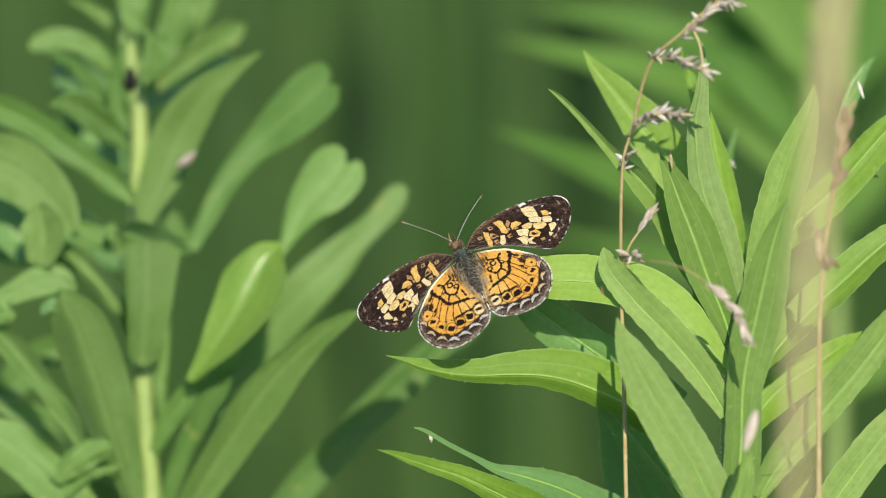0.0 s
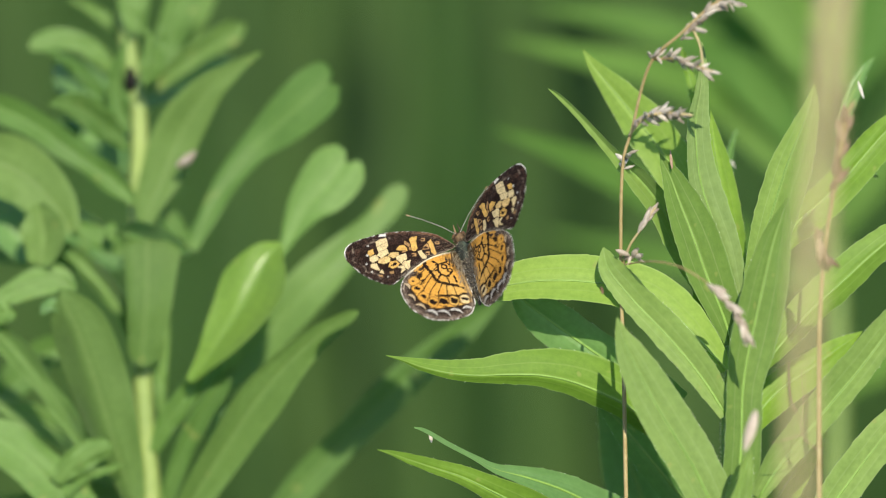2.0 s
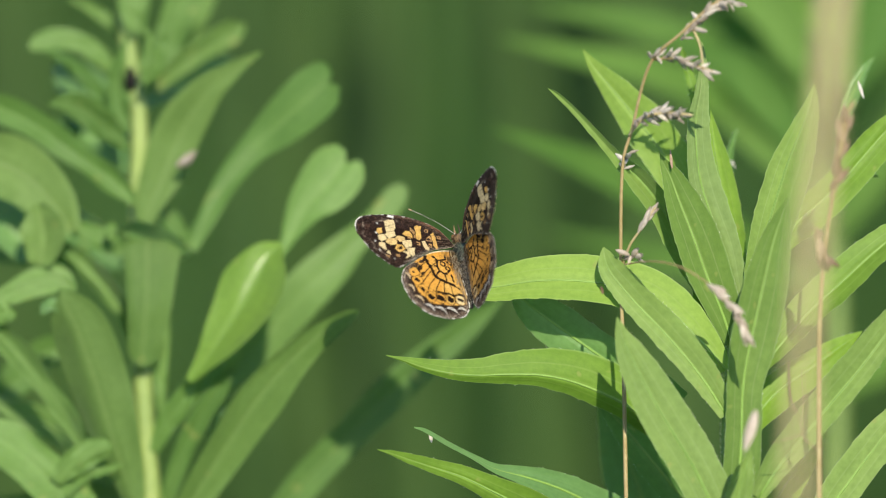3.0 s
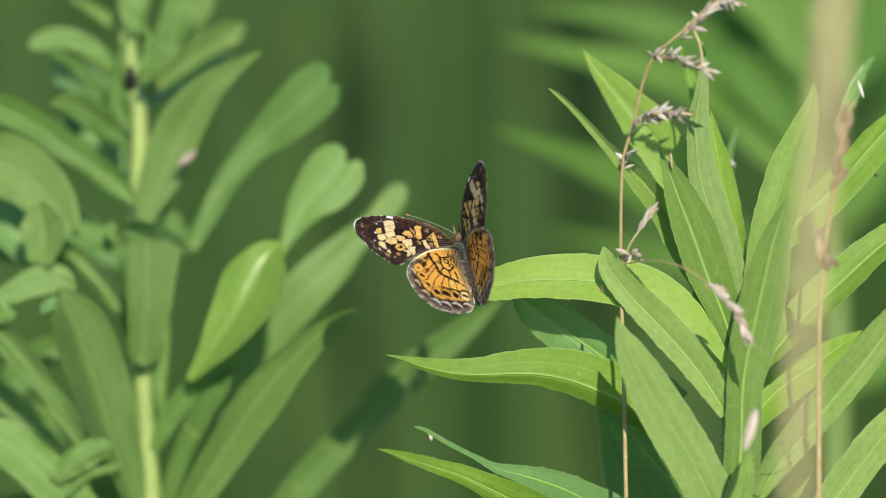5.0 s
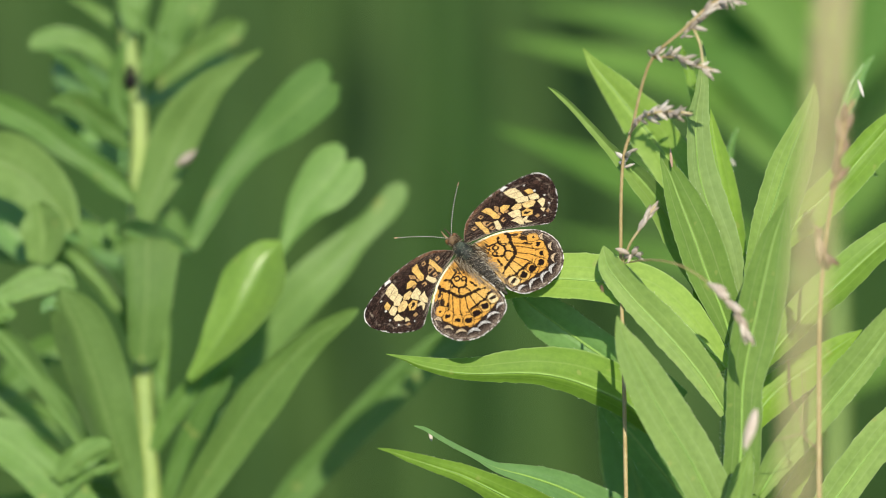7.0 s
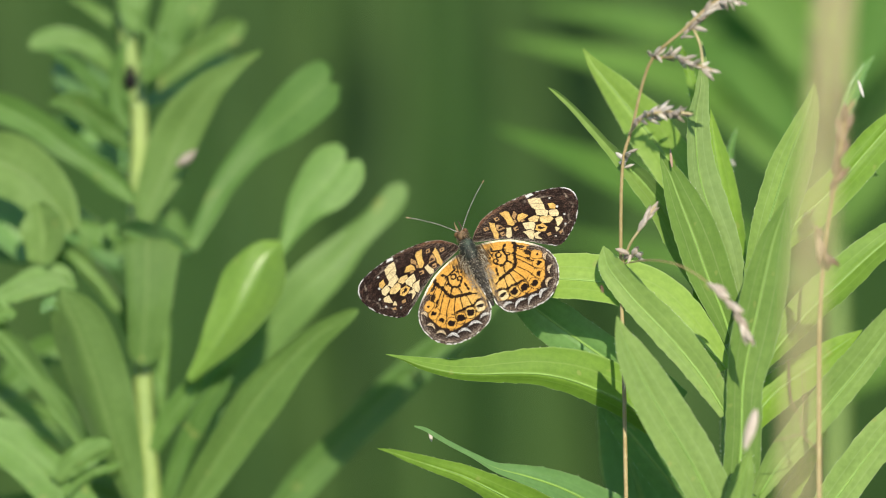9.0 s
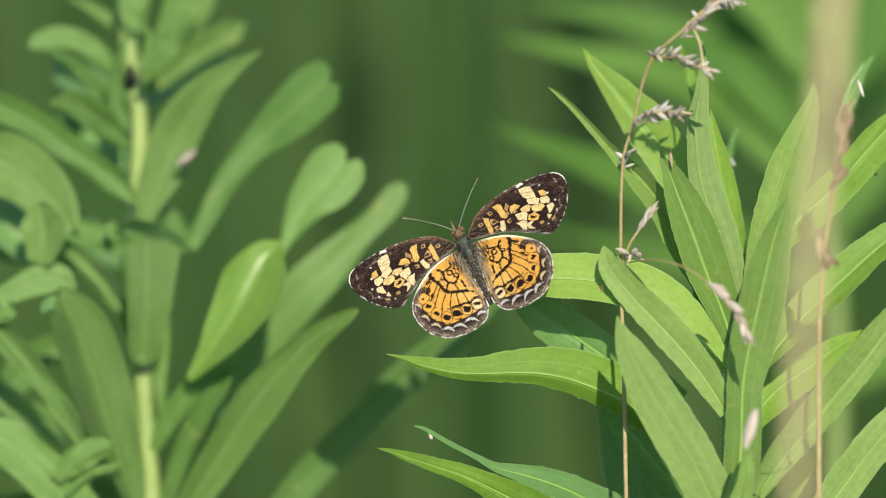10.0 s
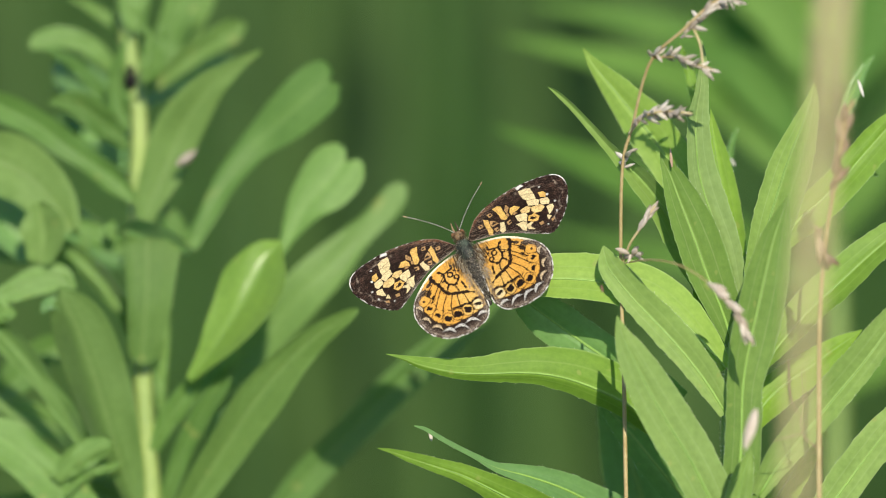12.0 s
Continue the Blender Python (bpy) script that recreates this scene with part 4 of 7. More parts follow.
low_shoot = thing('leafy_shoot', (-0.0314, 0.0431, -0.03), 'single blurred green leaf blade of a low shoot', 'plant')
stem(low_shoot, ((-32.4, 43.1, -800.0), (-31.9, 43.1, -400.0), (-31.4, 43.1, -59.0)), 1.8, 1.6, STEM)
stem(low_shoot, ((-31.4, 43.1, -59.0), (-28.8, 44.7, -55.7), (-27.0, 45.8, -53.3)), 1.6, 1.5, STEM)
leaf(low_shoot, (0.17, 0.17), ((-27.5, 45.8, -53.7, 4.5), (-22.2, 46.2, -45.8, 5.1), (-17.8, 46.4, -40.9, 5.1), (-13.5, 46.6, -36.5, 5.2), (-9.1, 46.8, -32.1, 5.4), (-4.7, 46.9, -27.7, 5.2), (0.5, 47.1, -23.3, 4.5), (5.3, 47.1, -19.3, 3.0), (9.1, 47.2, -16.2, 0.3)), mat=SPOON, rib=False)



def tall_blades():
    """Separate grass blades and stems standing a hand's breadth or more behind."""
    tuft = thing('grass_tuft', (-0.0276, 0.3775, -0.03), 'blurred upright green grass blade behind the plants', 'grass', 'upright grass blades')
    leaf(tuft, (-0.02, 0.70), ((-43.6, 398.7, -800.0, 5.3), (-33.9, 383.7, -323.5, 8.8), (-27.6, 377.5, -125.8, 8.8), (-23.4, 397.7, -10.7, 6.1), (-20.8, 410.0, 58.4, 0.3)), mat=GRASS_BLADE, rib=False, name='blade')
    leaf(tuft, (-0.02, 0.70), ((-40.7, 398.7, -800.0, 3.1), (-28.3, 383.7, -323.5, 5.3), (-18.3, 388.5, -126.1, 5.3), (-32.8, 419.8, -11.1, 3.7), (-20.8, 410.0, 58.4, 0.3)), mat=GRASS_BLADE, rib=False, name='blade')
    tuft = thing('grass_tuft', (-0.0203, 0.4974, -0.03), 'blurred upright green grass blade behind the plants', 'grass', 'upright grass blades')
    leaf(tuft, (0.70, -0.02), ((-36.3, 517.7, -800.0, 7.1), (-26.6, 503.3, -328.6, 11.8), (-20.3, 498.1, -150.5, 11.8), (-15.9, 519.5, -28.6, 8.3), (-13.3, 532.4, 44.5, 0.3)), mat=GRASS_BLADE, rib=False, name='blade')
    leaf(tuft, (0.70, -0.02), ((-33.4, 517.7, -800.0, 4.3), (-21.0, 503.3, -328.6, 7.1), (-10.9, 509.1, -150.9, 7.1), (-25.3, 541.6, -29.1, 4.9), (-13.3, 532.4, 44.5, 0.3)), mat=GRASS_BLADE, rib=False, name='blade')
    tuft = thing('grass_tuft', (-0.0089, 0.4255, -0.03), 'blurred upright green grass blade behind the plants', 'grass', 'upright grass blades')
    leaf(tuft, (-0.02, 0.70), ((-24.8, 446.3, -800.0, 4.7), (-15.2, 431.5, -325.6, 7.8), (-8.9, 425.7, -135.6, 7.8), (-6.9, 446.4, -17.9, 5.5), (-5.5, 458.9, 52.8, 0.3)), mat=GRASS_BLADE, rib=False, name='blade')
    leaf(tuft, (-0.02, 0.70), ((-22.0, 446.3, -800.0, 2.9), (-9.6, 431.5, -325.6, 4.7), (0.4, 436.8, -136.0, 4.7), (-16.3, 468.5, -18.4, 3.3), (-5.5, 458.9, 52.8, 0.3)), mat=GRASS_BLADE, rib=False, name='blade')
    tuft = thing('grass_tuft', (-0.0163, 0.7134, -0.03), 'blurred upright green grass blade behind the plants', 'grass', 'upright grass blades')
    leaf(tuft, (0.70, -0.02), ((-32.5, 732.3, -800.0, 9.6), (-22.7, 718.8, -336.7, 16.0), (-16.3, 715.0, -195.1, 15.9), (-11.4, 738.7, -61.0, 11.2), (-8.5, 752.8, 19.4, 0.3)), mat=GRASS_BLADE, rib=False, name='blade')
    leaf(tuft, (0.70, -0.02), ((-29.6, 732.3, -800.0, 5.8), (-17.0, 718.8, -336.7, 9.6), (-6.8, 726.1, -195.4, 9.6), (-21.0, 760.7, -61.4, 6.7), (-8.5, 752.8, 19.4, 0.3)), mat=GRASS_BLADE, rib=False, name='blade')
    tuft = thing('grass_tuft', (0.0186, 0.4015, -0.03), 'blurred upright green grass blade behind the plants', 'grass', 'upright grass blades')
    leaf(tuft, (-0.02, 0.70), ((3.0, 422.5, -800.0, 5.3), (12.4, 407.6, -324.6, 8.8), (18.6, 401.6, -130.7, 8.8), (15.4, 422.1, -14.3, 6.1), (13.5, 434.4, 55.6, 0.3)), mat=GRASS_BLADE, rib=False, name='blade')
    leaf(tuft, (-0.02, 0.70), ((5.9, 422.5, -800.0, 3.2), (18.0, 407.6, -324.6, 5.3), (28.0, 412.7, -131.1, 5.3), (6.0, 444.1, -14.8, 3.7), (13.5, 434.4, 55.6, 0.3)), mat=GRASS_BLADE, rib=False, name='blade')
    tuft = thing('grass_tuft', (0.0247, 0.5694, -0.03), 'blurred upright green grass blade behind the plants', 'grass', 'upright grass blades')
    leaf(tuft, (0.70, -0.02), ((9.0, 589.2, -800.0, 7.2), (18.4, 575.1, -331.5, 11.9), (24.7, 570.4, -165.4, 11.8), (25.8, 592.6, -39.4, 8.3), (26.5, 605.9, 36.1, 0.3)), mat=GRASS_BLADE, rib=False, name='blade')
    leaf(tuft, (0.70, -0.02), ((11.9, 589.2, -800.0, 4.3), (24.1, 575.1, -331.5, 7.1), (34.2, 581.4, -165.7, 7.1), (16.4, 614.6, -39.9, 4.9), (26.5, 605.9, 36.1, 0.3)), mat=GRASS_BLADE, rib=False, name='blade')
    tuft = thing('grass_tuft', (-0.0324, 0.3535, -0.03), 'blurred upright green grass blade behind the plants', 'grass', 'upright grass blades')
    leaf(tuft, (-0.02, 0.70), ((-48.4, 374.9, -800.0, 5.3), (-38.7, 359.7, -322.5, 8.8), (-32.4, 353.4, -120.9, 8.7), (-36.5, 373.5, -7.1, 6.1), (-39.0, 385.5, 61.2, 0.3)), mat=GRASS_BLADE, rib=False, name='blade')
    leaf(tuft, (-0.02, 0.70), ((-45.6, 374.9, -800.0, 3.1), (-33.1, 359.7, -322.5, 5.3), (-23.1, 364.4, -121.2, 5.3), (-45.9, 395.5, -7.6, 3.7), (-39.0, 385.5, 61.2, 0.3)), mat=GRASS_BLADE, rib=False, name='blade')
    tuft = thing('grass_tuft', (0.0438, 0.4974, -0.03), 'blurred upright green grass blade behind the plants', 'grass', 'upright grass blades')
    leaf(tuft, (0.70, -0.02), ((28.4, 517.7, -800.0, 7.1), (37.6, 503.3, -328.6, 11.8), (43.8, 498.1, -150.5, 11.8), (37.1, 519.5, -28.6, 8.3), (33.1, 532.4, 44.5, 0.3)), mat=GRASS_BLADE, rib=False, name='blade')
    leaf(tuft, (0.70, -0.02), ((31.2, 517.7, -800.0, 4.3), (43.3, 503.3, -328.6, 7.1), (53.3, 509.1, -150.9, 7.1), (27.7, 541.6, -29.1, 4.9), (33.1, 532.4, 44.5, 0.3)), mat=GRASS_BLADE, rib=False, name='blade')
    tuft = thing('grass_tuft', (-0.0825, 0.4494, -0.03), 'blurred upright green grass blade behind the plants', 'grass', 'upright grass blades')
    leaf(tuft, (-0.02, 0.70), ((-99.1, 470.1, -800.0, 7.1), (-89.0, 455.4, -326.6, 11.8), (-82.5, 449.9, -140.7, 11.8), (-78.3, 470.8, -21.5, 8.2), (-75.7, 483.4, 50.0, 0.3)), mat=GRASS_BLADE, rib=False, name='blade')
    leaf(tuft, (-0.02, 0.70), ((-96.3, 470.1, -800.0, 4.3), (-83.4, 455.4, -326.6, 7.1), (-73.2, 460.9, -141.0, 7.1), (-87.8, 492.8, -22.0, 4.9), (-75.7, 483.4, 50.0, 0.3)), mat=GRASS_BLADE, rib=False, name='blade')


tall_blades()


def ball(bm, centre, size, mat4=None, u=14, v=10):
    m = Matrix.Translation(Vector(centre)) @ (mat4 or Matrix()) @ Matrix.Diagonal((*size, 1))
    bmesh.ops.create_uvsphere(bm, u_segments=u, v_segments=v, radius=1, matrix=m)


def own_part(name, bm, mat, parent, label="", scale=0.001):
    """A part drawn in millimetres of its thing's own space."""
    bm.transform(Matrix.Scale(scale, 4))
    me = bpy.data.meshes.new(name)
    bm.to_mesh(me)
    bm.free()
    for p in me.polygons:
        p.use_smooth = True
    me.materials.append(mat)
    ob = new(name, me)
    ob.parent = parent
    return tagged(ob, label)


# ---- dry grasses ----
def husk_mesh(length, width, seed):
    """A pointed husk of two overlapping scales, along +z from its foot."""
    bm = bmesh.new()
    rng = random.Random(seed)
    for s in (-1, 1):
        tips = length * (1.0 if s > 0 else 0.85)
        rows = []
        for i in range(7):
            f = i / 6
            r = width * 0.5 * (math.sin(math.pi * min(1, f * 0.92 + 0.08)) ** 0.75) + 0.00003
            row = []
            for k in range(6):
                a = math.pi * (k / 5) + (0 if s > 0 else math.pi)
                row.append(bm.verts.new((r * math.cos(a) + rng.uniform(-1, 1) * width * 0.03, r * math.sin(a) * 0.7 + s * width * 0.08 * f, tips * f)))
            rows.append(row)
        for a, b in zip(rows, rows[1:]):
            for k in range(5):
                bm.faces.new((a[k], a[k + 1], b[k + 1], b[k]))
    me = bpy.data.meshes.new("spikelet")
    bm.to_mesh(me)
    bm.free()
    for p in me.polygons:
        p.use_smooth = True
    return me


def spikelets(plant, mat, seed, along, count, length=3.6, width=1.1, spread=0.55, lean=None):
    """A loose tuft of husks strung along a line."""
    rng = random.Random(seed)
    meshes = [husk_mesh(length * s * 0.001, width * s * 0.001, seed + k) for k, s in enumerate((0.75, 0.95, 1.15))]
    for me in meshes:
        me.materials.append(mat)
    line, _ = spline([mm(*p) for p in along], 30)
    for i in range(count):
        j = int((i + 0.5) / count * 28)
        t = (line[j + 1] - line[j]).normalized()
        d = (t * (1 - spread) + Vector((rng.gauss(0, 1), rng.gauss(0, 1), rng.gauss(0, 1))).normalized() * spread).normalized()
        ob = new("spikelet", rng.choice(meshes))
        ob.parent = plant
        m = Matrix.Translation(line[j] - plant.location) @ d.to_track_quat("Z", "Y").to_matrix().to_4x4() @ pose(0, 0, 0, 0, 0, rng.uniform(0, 360))
        ob.matrix_basis = m


def loose_husk(name, label, category, foot, tip, width, mat):
    """A single dropped husk or seed lying against the leaves."""
    a, c = mm(*foot), mm(*tip)
    me = husk_mesh((c - a).length, width * 0.001, 3)
    me.materials.append(mat)
    ob = new(name, me)
    ob.matrix_world = Matrix.Translation(a) @ (c - a).to_track_quat("Z", "Y").to_matrix().to_4x4()
    tagged(ob, label, category)


dry_grass = thing('dry_grass', (*(0.0274, -0.0117, 0.7127)[:2], -0.03), 'thin dry straw-coloured grass stalk with a sparse seed head', 'grass')
stem(dry_grass, ((27.4, -11.7, -37.3), (27.0, -7.8, -15.7), (26.6, -5.5, -2.4), (26.8, -4.8, 12.9), (28.2, -4.8, 18.9), (30.8, -7.1, 29.1), (35.4, -8.2, 34.0), (40.2, -7.5, 38.3), (45.9, -6.9, 41.4)), 0.34, 0.18, STRAW, 'culm', n=90)
stem(dry_grass, ((28.0, -143.7, -786.2), (27.5, -57.1, -295.3), (27.4, -11.7, -37.3)), 0.5, 0.45, STRAW, 'culm')
stem(dry_grass, ((26.8, -5.3, -1.5), (30.8, -14.1, 0.6), (34.9, -18.2, 0.6), (39.0, -20.6, -1.4), (43.2, -22.2, -4.9), (45.5, -23.9, -9.1)), 0.13, 0.1, STRAW, 'branch')
stem(dry_grass, ((26.9, -5.3, -1.4), (27.9, -6.8, 1.7), (29.6, -7.4, 4.4), (31.7, -6.8, 7.5)), 0.2, 0.15, STRAW, 'branch')
stem(dry_grass, ((27.8, -4.9, 18.1), (30.0, -8.4, 21.2), (33.3, -10.3, 22.4), (37.1, -10.3, 22.0)), 0.2, 0.15, STRAW, 'branch')
stem(dry_grass, ((31.2, -6.9, 29.9), (35.0, -8.9, 30.2), (40.1, -11.2, 28.7)), 0.2, 0.15, STRAW, 'branch')
stem(dry_grass, ((37.1, -8.1, 34.8), (38.2, -8.5, 32.3), (38.7, -9.1, 29.0)), 0.2, 0.15, STRAW, 'branch')
spikelets(dry_grass, PALE_HUSK, 11, ((39.2, -20.6, -1.6), (41.9, -22.0, -3.7), (43.6, -23.4, -6.0), (44.7, -23.8, -8.5)), 16, 2.9, 0.95, 0.3)
spikelets(dry_grass, HUSK, 12, ((29.0, -7.5, 3.5), (30.2, -7.2, 5.2), (31.0, -7.0, 6.5)), 7, 2.64, 0.72, 0.25)
spikelets(dry_grass, HUSK, 13, ((28.5, -6.5, 20.5), (31.6, -9.3, 22.2), (35.0, -10.3, 22.1), (36.0, -10.3, 22.0)), 26, 2.46, 0.68, 0.5)
spikelets(dry_grass, HUSK, 14, ((30.6, -6.8, 30.5), (34.1, -8.8, 30.5), (37.0, -10.1, 29.3), (39.5, -11.2, 28.8)), 26, 2.29, 0.64, 0.5)
spikelets(dry_grass, HUSK, 15, ((27.0, -4.8, 12.9), (27.3, -4.6, 14.2), (27.7, -5.4, 15.6)), 8, 2.29, 0.72, 0.6)
spikelets(dry_grass, HUSK, 16, ((35.4, -8.4, 33.1), (37.9, -7.9, 35.6), (40.4, -7.5, 38.1), (43.4, -7.4, 38.5), (44.4, -7.5, 38.1)), 28, 2.29, 0.64, 0.5)
spikelets(dry_grass, PALE_HUSK, 17, ((27.7, -7.1, 0.3), (28.5, -7.1, -0.0), (29.2, -7.1, -0.2)), 6, 2.0, 0.7, 0.9)
red_grass = thing('dry_grass', (*(0.0558, -0.0264, 0.7156)[:2], -0.03), 'thin dry grass stalk with rusty pink seed husks', 'grass')
stem(red_grass, ((55.8, -26.4, -34.4), (55.8, -23.5, -17.9), (55.9, -23.4, -6.0), (56.6, -23.6, 4.2), (58.0, -25.8, 14.8), (59.4, -26.3, 23.7), (60.6, -25.8, 26.6)), 0.4, 0.25, STRAW, 'culm', n=90)
stem(red_grass, ((55.9, -158.7, -784.9), (55.8, -71.5, -290.1), (55.8, -26.4, -34.4)), 0.45, 0.4, STRAW, 'culm')
stem(red_grass, ((55.8, -24.9, -26.1), (53.3, -24.5, -23.5), (53.6, -23.7, -19.1), (53.3, -22.8, -14.2)), 0.1, 0.08, PINK_HUSK, 'branch')
stem(red_grass, ((53.6, -24.4, -23.2), (52.6, -24.0, -20.8), (51.4, -23.5, -18.3), (51.1, -22.6, -12.9)), 0.1, 0.08, PINK_HUSK, 'branch')
stem(red_grass, ((53.6, -24.5, -23.5), (51.2, -24.6, -24.2), (48.7, -24.7, -24.8)), 0.08, 0.06, PINK_HUSK, 'branch')
spikelets(red_grass, PINK_HUSK, 21, ((57.2, -25.3, 12.2), (58.2, -25.7, 15.6), (58.8, -25.9, 19.9), (59.6, -26.1, 24.6)), 20, 3.4, 1.1, 0.3)
spikelets(red_grass, PINK_HUSK, 22, ((54.7, -25.0, 7.9), (56.0, -25.6, 4.6), (56.6, -24.1, 1.8)), 10, 3.2, 0.9, 0.35)
dead_stalk = thing('dead_stalk', (0.0467, -0.2032, -0.03), 'pale dry dead stalk close to the viewer', 'stalk')
stem(dead_stalk, ((46.7, -203.2, -800.0), (46.7, -203.2, -400.0), (46.7, -203.2, -0.5)), 1.5, 1.05, STALK, 'culm')
stem(dead_stalk, ((46.7, -203.2, -0.5), (47.0, -201.4, 9.8), (47.4, -199.7, 19.3), (48.2, -197.7, 30.4), (49.1, -196.2, 39.2), (50.2, -194.5, 48.8), (51.2, -192.8, 58.4), (51.7, -191.5, 65.7), (52.2, -190.3, 72.4)), 1.05, 1.6, STALK, 'culm', n=90)
stem(dead_stalk, ((50.5, -194.0, 51.4), (50.6, -193.9, 52.1), (50.6, -193.8, 52.9)), 1.45, 1.4, STALK, 'joint')
loose_husk('seed_husk', 'pale dry seed husk caught on a leaf', 'husk', (46.1, -33.7, -18.3), (44.4, -36.7, -24.0), 1.7, PALE_HUSK)
loose_husk('seed_husk', 'tiny white seed caught on a leaf tip', 'husk', (62.7, 16.2, 22.8), (63.5, 14.8, 20.4), 0.5, WHITE_HUSK)
loose_husk('seed_husk', 'small white husk hanging from a leaf tip', 'husk', (-2.0, -3.8, -27.2), (-1.7, -5.1, -28.7), 0.5, PALE_HUSK)
loose_husk('seed_husk', 'small brown husk stuck to a leaf edge', 'husk', (23.6, -11.8, -3.6), (23.8, -13.0, -4.6), 0.45, BROWN_HUSK)
loose_husk('seed_husk', 'small pinkish husk on a soft green leaf', 'husk', (-40.9, 43.3, 5.2), (-37.7, 44.3, 7.3), 1.9, HUSK)
loose_husk('seed_husk', 'tiny white seed caught beside a leaf tip', 'husk', (43.6, 21.0, 10.0), (44.3, 20.8, 8.8), 0.5, WHITE_HUSK)
loose_husk('seed_husk', 'thin tan dry husk standing before a leaf', 'husk', (34.3, -0.9, 12.4), (34.0, -0.4, 15.1), 0.42, PINK_HUSK)
loose_husk('seed_husk', 'tiny tan husk hanging at a leaf edge', 'husk', (65.6, -8.3, -12.7), (65.3, -8.6, -14.0), 0.5, PALE_HUSK)


def build_beetle(at):
    bug = thing("beetle", at, "small black beetle clinging to a pale stem", "beetle")
    bm = bmesh.new()
    ball(bm, at + Vector((0, 0, -0.0003)), (0.0009, 0.0009, 0.0015))
    part("wing_case", bm, BEETLE, bug)
    bm = bmesh.new()
    ball(bm, at + Vector((0, 0, 0.0014)), (0.0006, 0.0006, 0.0006))
    part("head", bm, BEETLE, bug)
    for s in (-1, 1):
        for k in (-1, 0, 1):
            bm = bmesh.new()
            tube(bm, [at + Vector((0.0006 * s, 0, 0.0005 * k)), at + Vector((0.0011 * s, 0.0002, 0.0009 * k)), at + Vector((0.0014 * s, 0.0012, 0.0012 * k))], 0.00012, 0.00006, 8, 6)
            part("leg", bm, BEETLE, bug)


build_beetle(mm(-48.1, 48.7, 17.8))



# ---- butterfly ----
def closed_outline(points, n):
    pts = [Vector((*p, 0)) for p in points]
    k = len(pts)
    out = []
    for i in range(k):
        a, b, c, d = (pts[(i + j - 1) % k] for j in range(4))
        for s in range(n // k):
            t = s / (n // k)
            q = 0.5 * (2 * b + (c - a) * t + (2 * a - 5 * b + 4 * c - d) * t * t + (3 * b - a - 3 * c + d) * t ** 3)
            out.append((q.x, q.y))
    return np.array(out)


def soft(d, w):
    """1 where d is under zero, 0 beyond w."""
    return np.clip(0.5 - d / w, 0, 1)


def blend(col, colour, k):
    return col * (1 - k[:, None]) + np.array(colour)[None] * k[:, None]


def segment(x, y, a, b):
    ax, ay, bx, by = *a, *b
    t = np.clip(((x - ax) * (bx - ax) + (y - ay) * (by - ay)) / ((bx - ax) ** 2 + (by - ay) ** 2), 0, 1)
    return np.hypot(x - ax - t * (bx - ax), y - ay - t * (by - ay)), t


def polyline(x, y, pts):
    return np.min([segment(x, y, a, b)[0] for a, b in zip(pts, pts[1:])], axis=0)


def blot(x, y, cx, cy, rx, ry, turn):
    """Distance-like value of a soft-cornered patch."""
    c, s = math.cos(radians(turn)), math.sin(radians(turn))
    u, v = (x - cx) * c + (y - cy) * s, -(x - cx) * s + (y - cy) * c
    return ((np.abs(u) / rx) ** 3 + (np.abs(v) / ry) ** 3) ** (1 / 3) * min(rx, ry) - min(rx, ry)


def rough_noise(x, y, f, seed):
    return np.array([noise.noise(Vector((a * f, b * f, seed))) for a, b in zip(x, y)])


DARK, BROWN = (0.010, 0.0045, 0.003), (0.07, 0.027, 0.015)
ORANGE, DEEP, CREAM = (0.56, 0.29, 0.055), (0.47, 0.21, 0.034), (0.6, 0.48, 0.27)
GOLD, DULL = (0.57, 0.35, 0.1), (0.34, 0.2, 0.085)
WHITE = (0.62, 0.6, 0.58)
FORE_EDGE = ((1.1, 0.7), (2.4, 2.3), (3.9, 3.3), (6.5, 4.0), (10.4, 4.1), (13.7, 3.7), (16.4, 2.9), (17.6, 1.5), (17.5, -0.6),
             (16.5, -2.7), (14.6, -4.9), (12.4, -6.2), (10.4, -5.1), (8.1, -3.3), (5.5, -1.6), (2.2, -0.2))
HIND_EDGE = ((1.2, 1.2), (3.9, 0.8), (6.5, -0.3), (8.8, -2.0), (10.5, -3.8), (11.3, -5.9), (11.0, -8.4), (9.8, -10.6), (8.0, -12.0),
             (5.8, -12.5), (3.9, -12.3), (1.8, -11.5), (0.5, -9.5), (0.4, -7.4), (0.6, -4.5), (0.9, -1.3))
